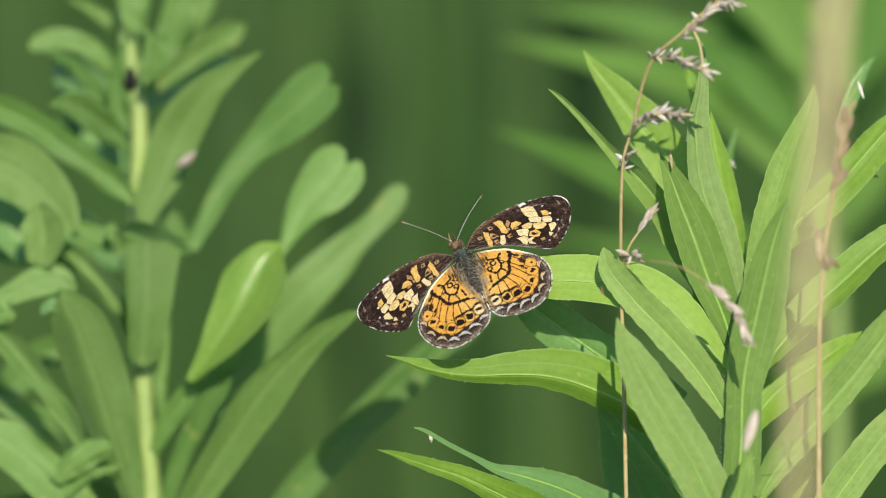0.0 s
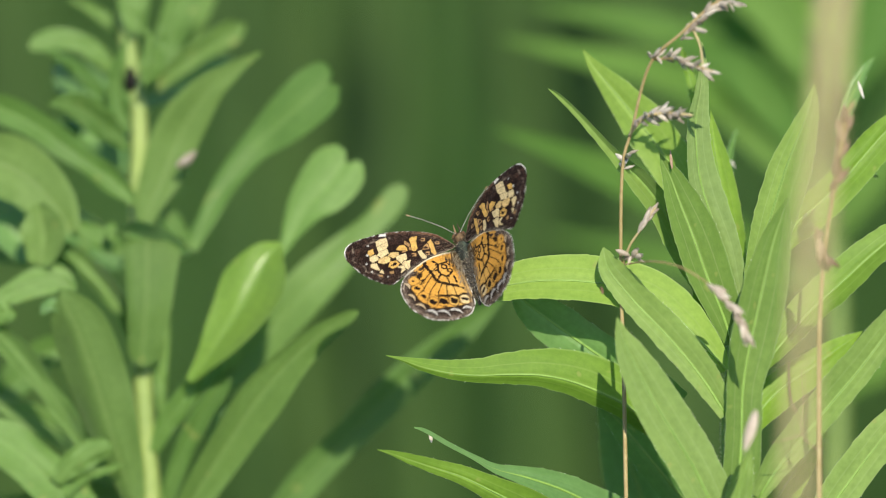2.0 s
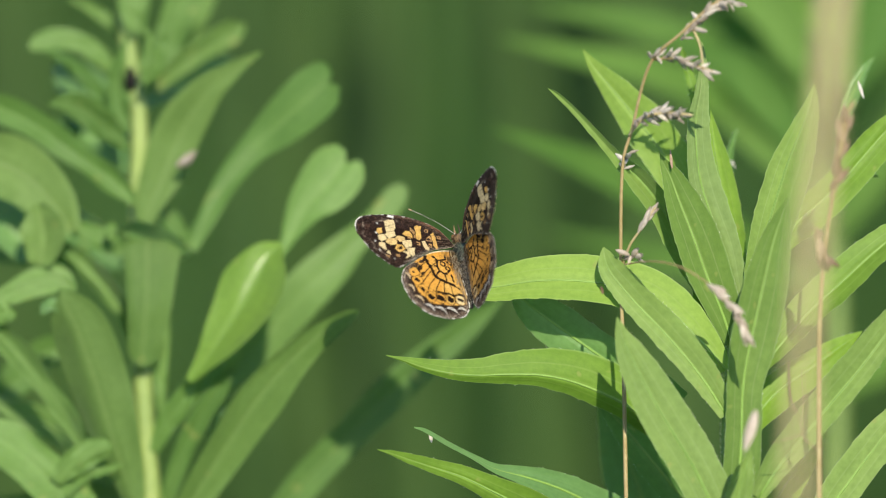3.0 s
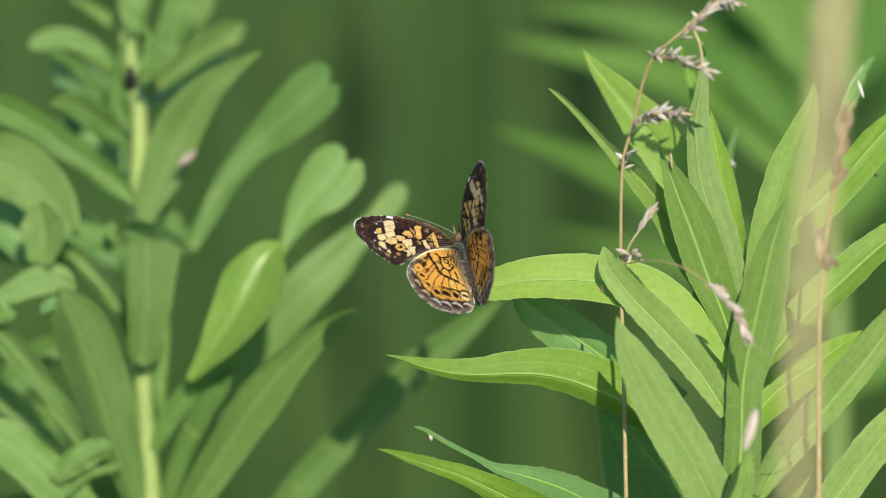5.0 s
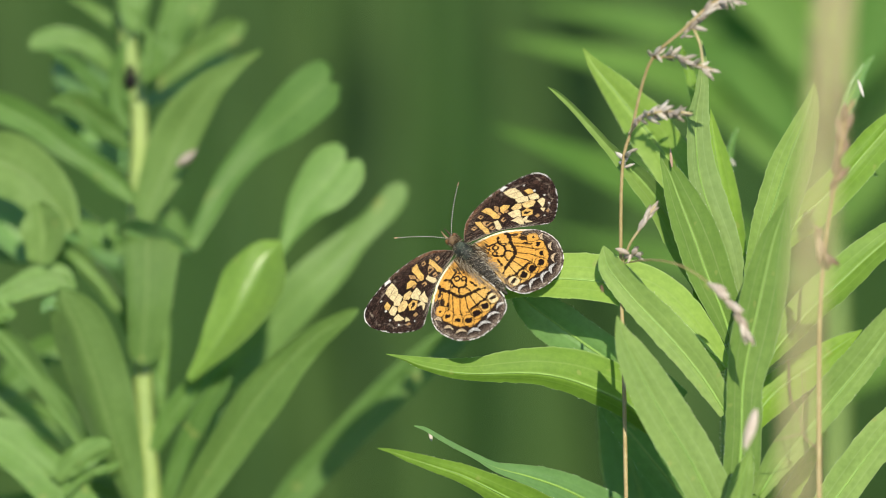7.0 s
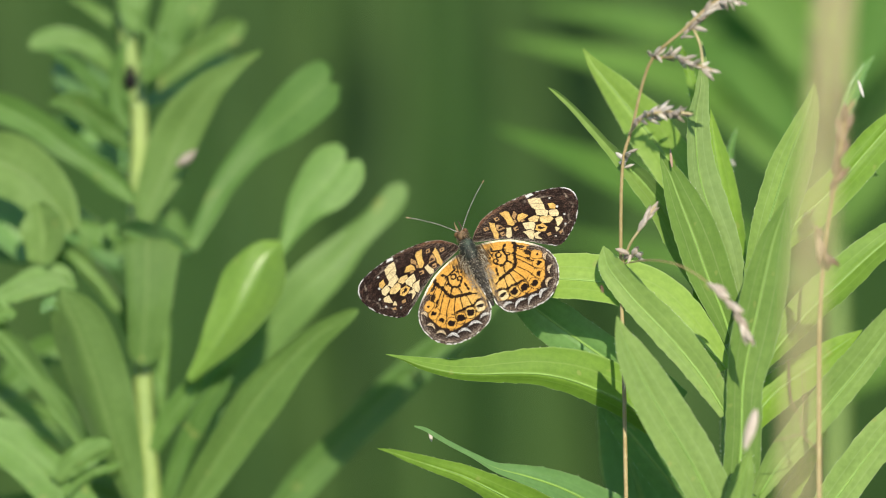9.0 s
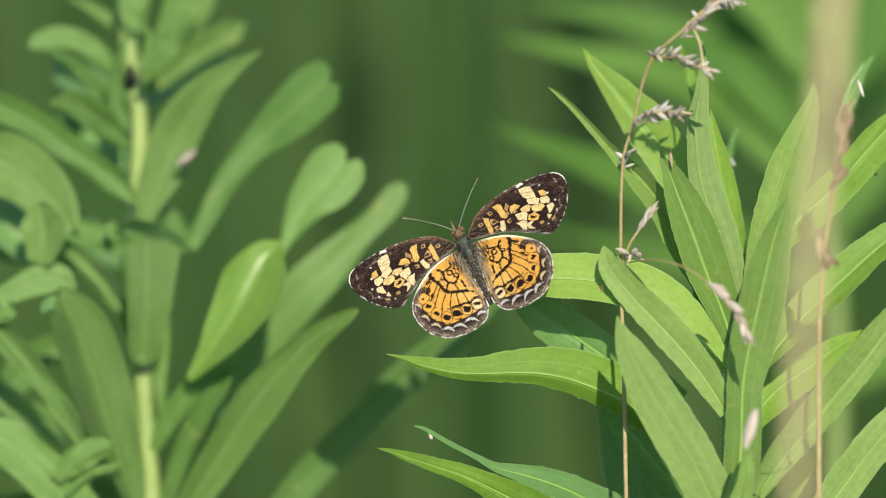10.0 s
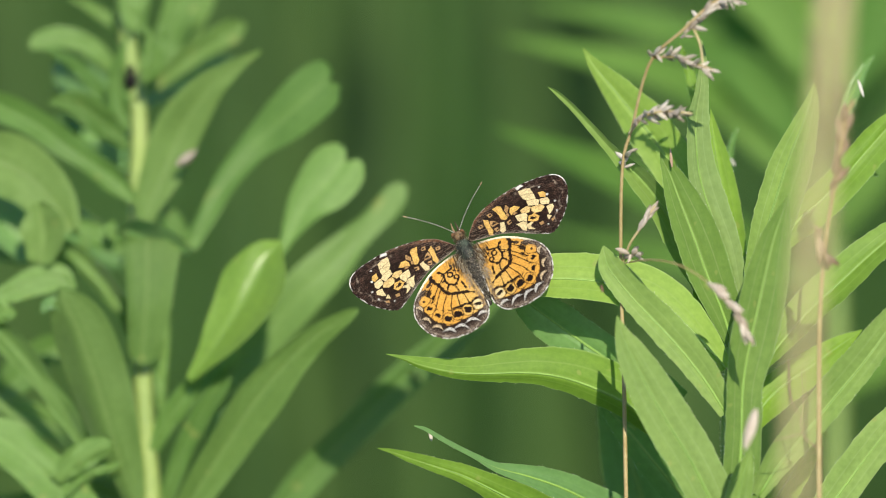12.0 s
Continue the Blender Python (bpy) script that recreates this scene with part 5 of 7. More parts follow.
# pale cells of the forewing, mm from its root
CREAM_CELLS = (((11.07, 3.07), (11.91, 2.95), (12.65, 2.55), (12.73, 1.58), (11.77, 1.98), (11.06, 2.27)),
               ((11.08, 2.11), (11.84, 1.80), (12.71, 1.41), (12.66, 0.56), (11.49, 0.98), (11.14, 1.55)),
               ((11.42, 0.83), (12.61, 0.39), (13.00, -0.06), (12.48, -0.65), (11.74, -0.17), (11.29, 0.12)),
               ((13.20, -0.01), (14.17, -0.35), (14.27, -0.95), (13.92, -1.45), (13.07, -0.93), (13.07, -0.42)),
               ((8.83, -0.40), (9.72, -0.60), (10.30, -0.92), (10.36, -1.29), (9.79, -2.06), (9.45, -1.57), (8.95, -1.45), (8.83, -0.80)),
               ((8.38, -1.70), (9.41, -1.91), (9.71, -2.43), (9.54, -3.00), (9.13, -3.49), (8.76, -3.04), (8.66, -2.22)),
               ((13.50, -1.77), (14.02, -1.75), (14.39, -1.86), (14.35, -2.28), (13.77, -2.81), (13.32, -3.01), (13.46, -2.38)),
               ((6.41, 0.01), (6.87, -0.16), (6.73, -0.85), (6.47, -1.53), (6.01, -1.61), (5.83, -1.07), (6.25, -0.52)),
               ((9.65, -2.74), (10.36, -2.73), (10.50, -2.94), (10.08, -3.07), (10.01, -3.47), (10.29, -4.05), (9.64, -3.54)),
               ((12.97, -3.10), (13.33, -3.49), (12.86, -3.78)))
PALE_GOLD_CELLS = (((9.86, 0.03), (10.84, 0.12), (11.38, -0.37), (10.85, -0.95), (10.06, -0.78), (9.90, -0.36)),
               ((11.52, -0.55), (12.30, -0.64), (12.87, -0.91), (13.17, -1.58), (12.42, -1.88), (11.51, -1.58), (11.36, -1.06)))
GOLD_CELLS = (((6.49, 2.80), (7.21, 2.78), (7.61, 2.46), (7.60, 1.84), (7.60, 1.13), (7.67, 0.18), (7.28, 0.06), (6.85, 0.58), (6.88, 1.42), (6.68, 2.15)),
               ((8.77, 1.26), (9.45, 1.23), (9.96, 0.64), (9.42, 0.44), (8.77, 0.49), (8.45, 0.21), (8.42, 0.81)),
               ((4.49, 2.07), (4.97, 1.65), (4.89, 1.10), (4.82, 0.41), (4.86, -0.42), (4.54, -1.01), (4.18, -0.55), (4.29, 0.20), (4.28, 1.09)),
               ((13.49, 1.08), (14.07, 0.95), (14.33, 0.46), (14.05, -0.01), (13.45, 0.32)),
               ((10.55, -1.61), (11.43, -1.68), (11.77, -2.43), (11.29, -2.94), (10.56, -2.68), (10.12, -2.13)))
DULL_CELLS = (((5.22, 1.26), (5.76, 0.85), (6.09, 0.19), (5.46, 0.21), (5.16, 0.23), (4.98, 0.76)),
               ((8.38, 2.16), (8.61, 1.52), (8.00, 0.96), (7.87, 1.50)),
               ((3.26, 1.67), (3.90, 1.59), (3.93, 1.13), (3.33, 1.18)),
               ((7.34, -0.46), (7.83, -0.46), (7.85, -0.94), (7.35, -0.97)),
               ((5.28, 2.44), (5.83, 2.43), (5.91, 1.94), (5.41, 1.92)),
               ((7.60, 0.73), (8.00, 0.81), (8.06, 0.41), (7.70, 0.31)),
               ((8.63, 0.33), (9.09, 0.39), (9.22, 0.03), (8.79, 0.03)),
               ((5.21, -0.32), (5.70, -0.30), (5.76, -0.85), (5.30, -0.88)),
               ((11.36, -3.57), (11.89, -3.60), (11.87, -4.03), (11.39, -4.01)),
               ((13.18, -4.08), (13.66, -3.95), (13.54, -4.33), (13.18, -4.45)))
FORE_VEINS = (((3.0, 1.2), (10.9, 3.4)), ((8.0, 1.7), (13.3, 2.9)), ((8.0, 1.4), (16.6, 1.6)), ((8.0, 0.9), (17.2, -0.4)),
              ((8.0, 0.4), (16.6, -2.2)), ((7.6, 0.0), (15.2, -4.0)), ((7.0, -0.2), (13.6, -5.5)), ((2.5, 0.5), (11.8, -5.3)))
HIND_LINES = (((6.6, -0.6), (6.5, -1.7), (6.0, -2.5), (5.8, -3.4), (5.5, -4.4), (4.8, -4.9), (3.6, -5.3), (2.5, -5.6)),
              ((5.2, -0.5), (4.5, -1.4), (4.8, -2.4), (4.5, -3.2), (3.7, -3.8), (3.2, -3.4), (2.8, -2.9)),
              ((3.2, -0.8), (4.2, -1.2), (4.9, -1.3)), ((3.7, -3.8), (3.5, -4.7), (3.6, -5.3)), ((4.8, -2.4), (6.0, -2.6)),
              ((2.6, -3.5), (2.4, -4.7), (2.5, -5.6), (1.7, -6.1)), ((4.5, -3.2), (5.1, -4.0), (5.5, -4.4)), ((3.0, -0.3), (3.1, -1.1), (2.3, -1.7)))
HIND_VEINS = (((4.6, -1.6), (5.9, -2.7), (7.4, -4.3), (8.4, -5.4)), ((5.8, -3.3), (7.0, -4.9), (7.9, -6.2), (8.9, -7.6)),
              ((5.4, -4.6), (6.7, -6.3), (7.7, -8.2)), ((4.7, -5.0), (5.7, -6.9), (6.3, -9.1)), ((4.1, -5.3), (4.4, -7.2), (4.5, -9.0)),
              ((3.1, -5.4), (3.0, -7.3), (2.8, -9.0)), ((6.2, -1.6), (8.4, -3.6), (9.3, -4.9)))
# eye spots: place, half width and half height of the dark pupil
SPOTS = ((1.9, -8.35, 0.52, 0.26), (3.65, -8.6, 0.52, 0.5), (5.3, -8.65, 0.6, 0.52), (6.9, -8.7, 0.52, 0.45), (8.1, -7.4, 0.4, 0.26), (8.75, -5.8, 0.34, 0.3), (8.95, -4.2, 0.16, 0.14))
LUNULES = ((1.8, -9.8, 0.8), (3.7, -10.2, 0.95), (5.6, -10.5, 1.0), (7.3, -10.35, 0.85), (8.75, -9.0, 0.8), (9.7, -7.1, 0.7), (9.85, -4.9, 0.6))
SPOT_ARC = ((0.6, -6.6), (0.9, -8.9), (2.3, -9.3), (3.7, -9.6), (5.5, -9.8), (7.2, -9.7), (8.5, -8.4), (9.3, -6.6), (9.5, -4.8), (8.9, -3.2), (7.6, -1.0))


def cell(x, y, pts):
    """Signed distance to a polygon, negative within."""
    d = np.full(len(x), 1e9)
    inside = np.zeros(len(x), bool)
    for a, b in zip(pts, pts[1:] + pts[:1]):
        d = np.minimum(d, segment(x, y, a, b)[0])
        cross = (a[1] > y) != (b[1] > y)
        inside ^= cross & (x < (b[0] - a[0]) * (y - a[1]) / (b[1] - a[1] + 1e-9) + a[0])
    return np.where(inside, -d, d)


def fore_pattern(x, y, rim):
    g, h = rough_noise(x, y, 1.3, 2), rough_noise(x, y, 5.5, 7)
    fine = rough_noise(x, y, 9.0, 21)
    wob = 0.12 * rough_noise(x, y, 2.2, 4) + 0.08 * h
    col = np.tile(np.array(DARK), (len(x), 1))
    u, v = x * 0.95 - y * 0.3, y * 0.95 + x * 0.3
    streak = rough_noise(u * 0.8, v * 5.0, 1.0, 14)
    col = blend(col, BROWN, np.clip(0.05 + 0.8 * g + 0.8 * h + 0.6 * streak, 0, 1) * 0.55)
    col = blend(col, (0.2, 0.15, 0.12), np.clip(fine * 2.2 - 0.5 + 0.9 * g, 0, 1) * 0.12)
    d = polyline(x, y, ((1.1, 1.4), (3.9, 3.1), (6.0, 3.7)))
    col = blend(col, (0.17, 0.07, 0.03), soft(d - 0.22 + wob, 0.3) * np.clip(0.6 + streak, 0, 1) * 0.8)
    # powdered front edge
    d = polyline(x, y, ((4.0, 3.1), (8.0, 3.9), (11.0, 3.9)))
    col = blend(col, (0.26, 0.15, 0.09), soft(d - 0.25 + wob, 0.3) * np.clip(0.3 + 2 * fine, 0, 1) * 0.6)
    for a, b in FORE_VEINS:
        d, t = segment(x, y, a, b)
        col = blend(col, DARK, soft(d - 0.07, 0.1) * 0.92 * (t < 0.985))
        col = blend(col, (0.16, 0.1, 0.06), soft(d - 0.02, 0.08) * (t > 0.7) * 0.3)
    pale = tuple(0.45 * p + 0.55 * q for p, q in zip(CREAM, GOLD))
    for cells, c, grow in ((DULL_CELLS, DULL, 0.06), (GOLD_CELLS, GOLD, 0.07), (PALE_GOLD_CELLS, pale, 0.08), (CREAM_CELLS, CREAM, 0.08)):
        for pts in cells:
            near = cell(x, y, pts)
            col = blend(col, DARK, soft(near - grow - 0.06 + wob, 0.12) * 0.8)
            k = soft(near + 0.55 * wob - grow, 0.09)
            tone = np.array(c)[None] * (1 + 0.5 * (h * 0.5 + 0.4 * g))[:, None]
            col = col * (1 - k[:, None] * 0.97) + tone * k[:, None] * 0.97
    col = blend(col, WHITE, soft(cell(x, y, ((10.9, 3.95), (11.9, 3.9), (12.1, 3.5), (11.0, 3.5))) + wob, 0.14))
    for a, b in FORE_VEINS:
        d, t = segment(x, y, a, b)
        col = blend(col, DARK, soft(d - 0.03 + 0.4 * wob, 0.1) * 0.3 * (t < 0.985))
    for cx, cy, rx, ry, turn in ((10.98, -2.22, 0.42, 0.24, -30), (10.5, -3.48, 0.42, 0.34, -40), (5.5, 0.62, 0.3, 0.16, -20)):
        col = blend(col, DARK, soft(blot(x, y, cx, cy, rx, ry, turn) + 1.3 * wob, 0.12))
    for cx, cy in ((3.6, 1.4), (5.7, 2.25), (7.75, -0.75), (5.6, -0.6)):
        col = blend(col, DARK, soft(np.hypot(x - cx, (y - cy) * 1.3) - 0.17 + wob, 0.12))
    for cx, cy, r in ((14.0, 1.9, 0.12), (14.45, 0.15, 0.2), (14.95, -1.6, 0.14), (14.5, -3.2, 0.14), (12.4, -4.6, 0.15)):
        col = blend(col, WHITE, soft(np.hypot(x - cx, y - cy) - r + wob, 0.14) * 0.75)
    # chevrons and powder towards the outer edge
    zig = np.abs(np.sin(np.arctan2(y + 0.6, x - 7.0) * 11.0))
    col = blend(col, (0.3, 0.24, 0.19), soft(np.abs(rim - 0.75 - 0.55 * zig) - 0.09 + 1.6 * wob, 0.14) * soft(13.2 - x - 0.3 * (y + 6), 1.5) * np.clip(0.45 + 2.2 * rough_noise(x, y, 1.1, 31), 0, 1) * 0.65)
    dust = np.clip(h * 1.1 + 1.0 * fine + 0.5 * streak + 0.2 * g, 0, 1) * soft(rim - 2.2, 1.6)
    col = blend(col, (0.24, 0.16, 0.13), dust * 0.3)
    base = soft(x - 4.6 - 0.4 * y, 2.5) * np.clip(0.35 + 1.2 * h, 0, 1)
    col = blend(col, (0.26, 0.21, 0.15), base * np.clip(0.2 + 2.0 * streak + fine, 0, 1) * 0.5)
    trail = soft(polyline(x, y, ((2.2, -0.2), (5.5, -1.6), (8.1, -3.3), (10.4, -5.1))) - 0.45 + wob, 0.4) * np.clip(0.4 + 2.0 * fine + streak, 0, 1)
    col = blend(col, (0.32, 0.28, 0.23), trail * 0.5)
    outer = soft(10.0 - x - 0.5 * (y + 6), 2.0)
    chop = np.clip(0.35 + 2.6 * rough_noise(x, y, 1.7, 9), 0, 1)
    col = blend(col, WHITE, soft(rim - 0.12 + wob, 0.10) * outer * chop * 0.65)
    tip = soft(np.hypot(x - 17.2, y - 1.9) - 1.3, 0.4)
    col = blend(col, WHITE, soft(rim - 0.16, 0.1) * tip)
    col = blend(col, (0.24, 0.19, 0.15), soft(rim - 0.08, 0.1) * (1 - outer) * 0.8)
    return col


def hind_pattern(x, y, rim):
    g, h = rough_noise(x, y, 1.1, 6), rough_noise(x, y, 5.5, 3)
    fine = rough_noise(x, y, 9.0, 23)
    wob = 0.12 * rough_noise(x, y, 2.2, 5) + 0.08 * h
    col = np.tile(np.array(ORANGE), (len(x), 1))
    col = blend(col, DEEP, np.clip(0.2 + g + 0.3 * fine, 0, 1) * 0.5)
    col = blend(col, GOLD, soft(x - 4.4 + 0.9 * g, 1.6) * soft(y + 4.5, 2.0) * 0.8)
    col = blend(col, GOLD, soft(np.hypot(x - 4.4, y + 2.6) - 1.6, 1.0) * 0.4)
    # dark net of the inner wing
    for i, pts in enumerate(HIND_LINES):
        col = blend(col, DARK, soft(polyline(x, y, pts) - (0.27 if i == 0 else 0.17 if i < 2 else 0.13) + 1.6 * wob, 0.12) * 0.98)
    for pts in HIND_VEINS:
        col = blend(col, DARK, soft(polyline(x, y, pts) - 0.085 + 0.6 * wob, 0.11) * 0.95)
    for cx, cy, r in ((3.7, -1.75, 0.42), (2.95, -2.5, 0.34)):
        col = blend(col, DARK, soft(np.abs(np.hypot(x - cx, y - cy) - r) - 0.12 + wob, 0.12))
    for cx, cy, rx, ry, turn in ((8.0, -3.5, 0.3, 0.7, 32), (8.6, -3.0, 0.35, 0.55, 40), (7.55, -4.5, 0.16, 0.4, 20), (7.2, -1.9, 0.2, 0.5, 40), (6.6, -1.5, 0.24, 0.3, 0)):
        col = blend(col, DARK, soft(blot(x, y, cx, cy, rx, ry, turn) - 0.08 + 1.8 * wob, 0.16) * 0.97)
    # dark scalloped bar inside the eye spots, thinning outwards
    near = polyline(x, y, ((1.2, -7.3), (2.0, -7.35), (2.9, -7.75), (3.7, -7.5), (4.4, -7.6), (5.2, -7.4), (6.0, -7.6)))
    col = blend(col, DARK, soft(near - 0.22 + 1.8 * wob, 0.14) * soft(x - 5.9, 0.8))
    thin = polyline(x, y, ((6.0, -7.6), (6.7, -7.0), (7.3, -7.0), (7.9, -6.2), (8.3, -5.2), (8.1, -4.4)))
    col = blend(col, DARK, soft(thin - 0.05 + 2.0 * wob, 0.12) * 0.8)
    beyond = cell(x, y, SPOT_ARC + ((4.0, 1.5), (1.0, 1.0)))
    col = blend(col, (0.022, 0.012, 0.008), soft(-beyond + 0.1 + wob, 0.14))
    for cx, cy, sx, sy in SPOTS:
        turn = math.degrees(math.atan2(cy - 1, cx - 0.8))
        d = blot(x, y, cx, cy, 0.96, 0.78, turn)
        col = blend(col, DARK, soft(np.abs(d) - 0.05 + wob, 0.1) * (1.0 if cx < 7.5 else 0.7))
        pale = CREAM if cx < 3 else GOLD if cx < 4.5 else ORANGE
        col = blend(col, pale, soft(d + 0.1 + wob, 0.12))
        col = blend(col, DARK, soft(blot(x, y, cx, cy, sy, sx, turn) - 0.04 + 1.4 * wob, 0.12))
    # brown margin: pale tapering crescents, each with a dark fill, then powder and fringe
    col = blend(col, (0.095, 0.062, 0.046), soft(rim - 0.9 + 2 * wob, 0.3) * soft(y + 3.0, 2.0) * np.clip(0.7 + h, 0, 1))
    for cx, cy, rr in LUNULES:
        far = math.hypot(cx - 0.8, cy - 1)
        ox, oy = (cx - 0.8) / far, (cy - 1) / far
        px, py = x - cx - ox * 0.75, y - cy - oy * 0.75
        ahead, aside = -(px * ox + py * oy), np.abs(px * oy - py * ox)
        bow = ahead + 0.45 * aside ** 2 / rr - 0.75
        taper = np.clip(1 - (aside / (rr * 1.3)) ** 2, 0, 1)
        col = blend(col, DARK, soft(np.abs(bow + 0.42) - 0.18 * taper + wob, 0.12) * (taper > 0.02) * 0.9)
        powder = np.clip(0.75 + 1.2 * fine + 0.8 * h, 0, 1)
        col = blend(col, WHITE if cx < 8 else (0.62, 0.47, 0.3), soft(np.abs(bow + 0.1) - 0.25 * taper + 0.8 * wob, 0.1) * (taper > 0.02) * powder * 0.9)
        d, t = segment(x, y, (cx + ox * 0.1 - oy * rr, cy + oy * 0.1 + ox * rr), (cx + ox * 2.2 - oy * rr * 1.2, cy + oy * 2.2 + ox * rr * 1.2))
        col = blend(col, DARK, soft(d - 0.07 + wob, 0.12) * 0.7)
    margin = soft(np.abs(rim - 0.25) - 0.05 + wob * 0.6, 0.1) * soft(y + 3.0, 2.0)
    col = blend(col, DARK, margin * 0.8)
    pale = soft(np.abs(rim - 0.45) - 0.07 + 1.5 * wob, 0.1) * soft(y + 4.0, 2.0) * np.clip(0.3 + 2 * rough_noise(x, y, 1.2, 17), 0, 1)
    col = blend(col, (0.42, 0.36, 0.3), pale * 0.7)
    dust = np.clip(h * 1.2 + 1.0 * fine, 0, 1) * soft(rim - 1.1, 0.8) * soft(y + 2.0, 1.5)
    col = blend(col, (0.45, 0.38, 0.32), dust * 0.55)
    # pale front edge, hairy dusk against the body, tan fold
    front = soft(rim - 0.3 + 0.5 * wob, 0.16) * soft(-(y + 0.62 * x - 1.9), 1.2) * soft(x - 9.2, 1.2)
    col = blend(col, (0.78, 0.68, 0.5), front)
    streak = rough_noise(x * 5 + y * 0.8, y * 0.7, 1.0, 12)
    base = soft(x - 1.8 - 0.14 * y + 0.7 * g + 1.0 * streak - 1.0 * soft(-y - 2.4, 1.5), 1.1)
    col = blend(col, (0.022, 0.016, 0.012), np.clip(base, 0, 1) * 0.92)
    col = blend(col, (0.34, 0.29, 0.19), np.clip(streak * 1.9 + 0.5 * h, 0, 1) * base * 0.7)
    fold = polyline(x, y, ((1.3, -3.0), (1.0, -5.2), (0.7, -7.6)))
    col = blend(col, (0.5, 0.32, 0.12), soft(fold - 0.14 + wob, 0.2) * 0.8)
    chop = np.clip(0.6 + 2.2 * rough_noise(x, y, 1.7, 8), 0, 1)
    col = blend(col, WHITE, soft(rim - 0.16, 0.1) * chop * soft(y + 2.5, 1.5))
    return col


PATTERNS = {}


def wing(name, edge, pattern, centre, mirror, parent, label):
    """A thin cambered wing whose pattern lies on a fine ring mesh."""
    n, rings = 560, 104
    out = closed_outline(edge, n)
    n = len(out)
    nz = np.array([noise.noise(Vector((a * 1.9, b * 1.9, 1))) + 0.5 * noise.noise(Vector((a * 6, b * 6, 1))) for a, b in out])
    c = np.array(centre)
    out = c + (out - c) * (1 + 0.010 * nz[:, None])
    f = (np.arange(1, rings + 1) / rings) ** 0.85
    pts = c + (out - c)[None] * f[:, None, None]
    xy = np.concatenate([c[None], pts.reshape(-1, 2)])
    x, y = xy[:, 0], xy[:, 1]
    if name not in PATTERNS:
        rim = np.min([np.hypot(x - a, y - b) for a, b in out[::2]], axis=0)
        PATTERNS[name] = pattern(x, y, rim)
    col = PATTERNS[name]
    z = 0.25 * np.sin(x * 0.16) + 0.05 * np.sin(np.arctan2(y - 1, x + 0.01) * 26) * np.clip(x / 6, 0, 1) - 0.004 * x * x
    sx = -1 if mirror else 1
    spread = 1.018 if name == "forewing" else 1.0
    verts = np.stack([x * sx * spread, y, z], 1) * 0.001
    faces = [(0, 1 + k, 1 + (k + 1) % n) for k in range(n)]
    for j in range(rings - 1):
        b = 1 + j * n
        faces += [(b + k, b + n + k, b + n + (k + 1) % n, b + (k + 1) % n) for k in range(n)]
    me = bpy.data.meshes.new(name)
    me.from_pydata([tuple(v) for v in verts], [], faces)
    att = me.color_attributes.new("scales", "FLOAT_COLOR", "POINT")
    att.data.foreach_set("color", np.concatenate([col, np.ones((len(col), 1))], 1).ravel())
    for p in me.polygons:
        p.use_smooth = True
    me.materials.append(SCALES)
    ob = new(name, me)
    ob.parent = parent
    # pale underside, a hair's breadth below
    bm = bmesh.new()
    rows = []
    for j in (0, 11, 22, 33, 44, 55, 66, 76, 86, 94, 99):
        rows.append([bm.verts.new((x[1 + j * n + i] * sx * spread, y[1 + j * n + i], z[1 + j * n + i] - 0.14)) for i in range(0, n, 4)])
    for a, c in zip(rows, rows[1:]):
        for i in range(len(a)):
            bm.faces.new((a[i], c[i], c[(i + 1) % len(a)], a[(i + 1) % len(a)]))
    bm.faces.new(rows[0])
    own_part("underside", bm, UNDERSIDE, ob, "cream and tan wing underside")
    return tagged(ob, label)


def fur(bm, rng, spots, count, length):
    """Short tapering hairs over ellipsoids (centre, radii)."""
    for _ in range(count):
        c, r = rng.choice(spots)
        d = Vector((rng.gauss(0, 1), rng.gauss(0, 1), abs(rng.gauss(0, 1)) + 0.1)).normalized()
        b = Vector(c) + Vector((d.x * r[0], d.y * r[1], d.z * r[2])) * 0.96
        e = b + (d * 0.8 + Vector((rng.gauss(0, 0.2), -0.55, rng.gauss(0, 0.2)))) * length * rng.uniform(0.5, 1.3)
        s = d.orthogonal().normalized() * 0.035
        v = [bm.verts.new(b - s), bm.verts.new(b + s), bm.verts.new(e)]
        bm.faces.new(v)


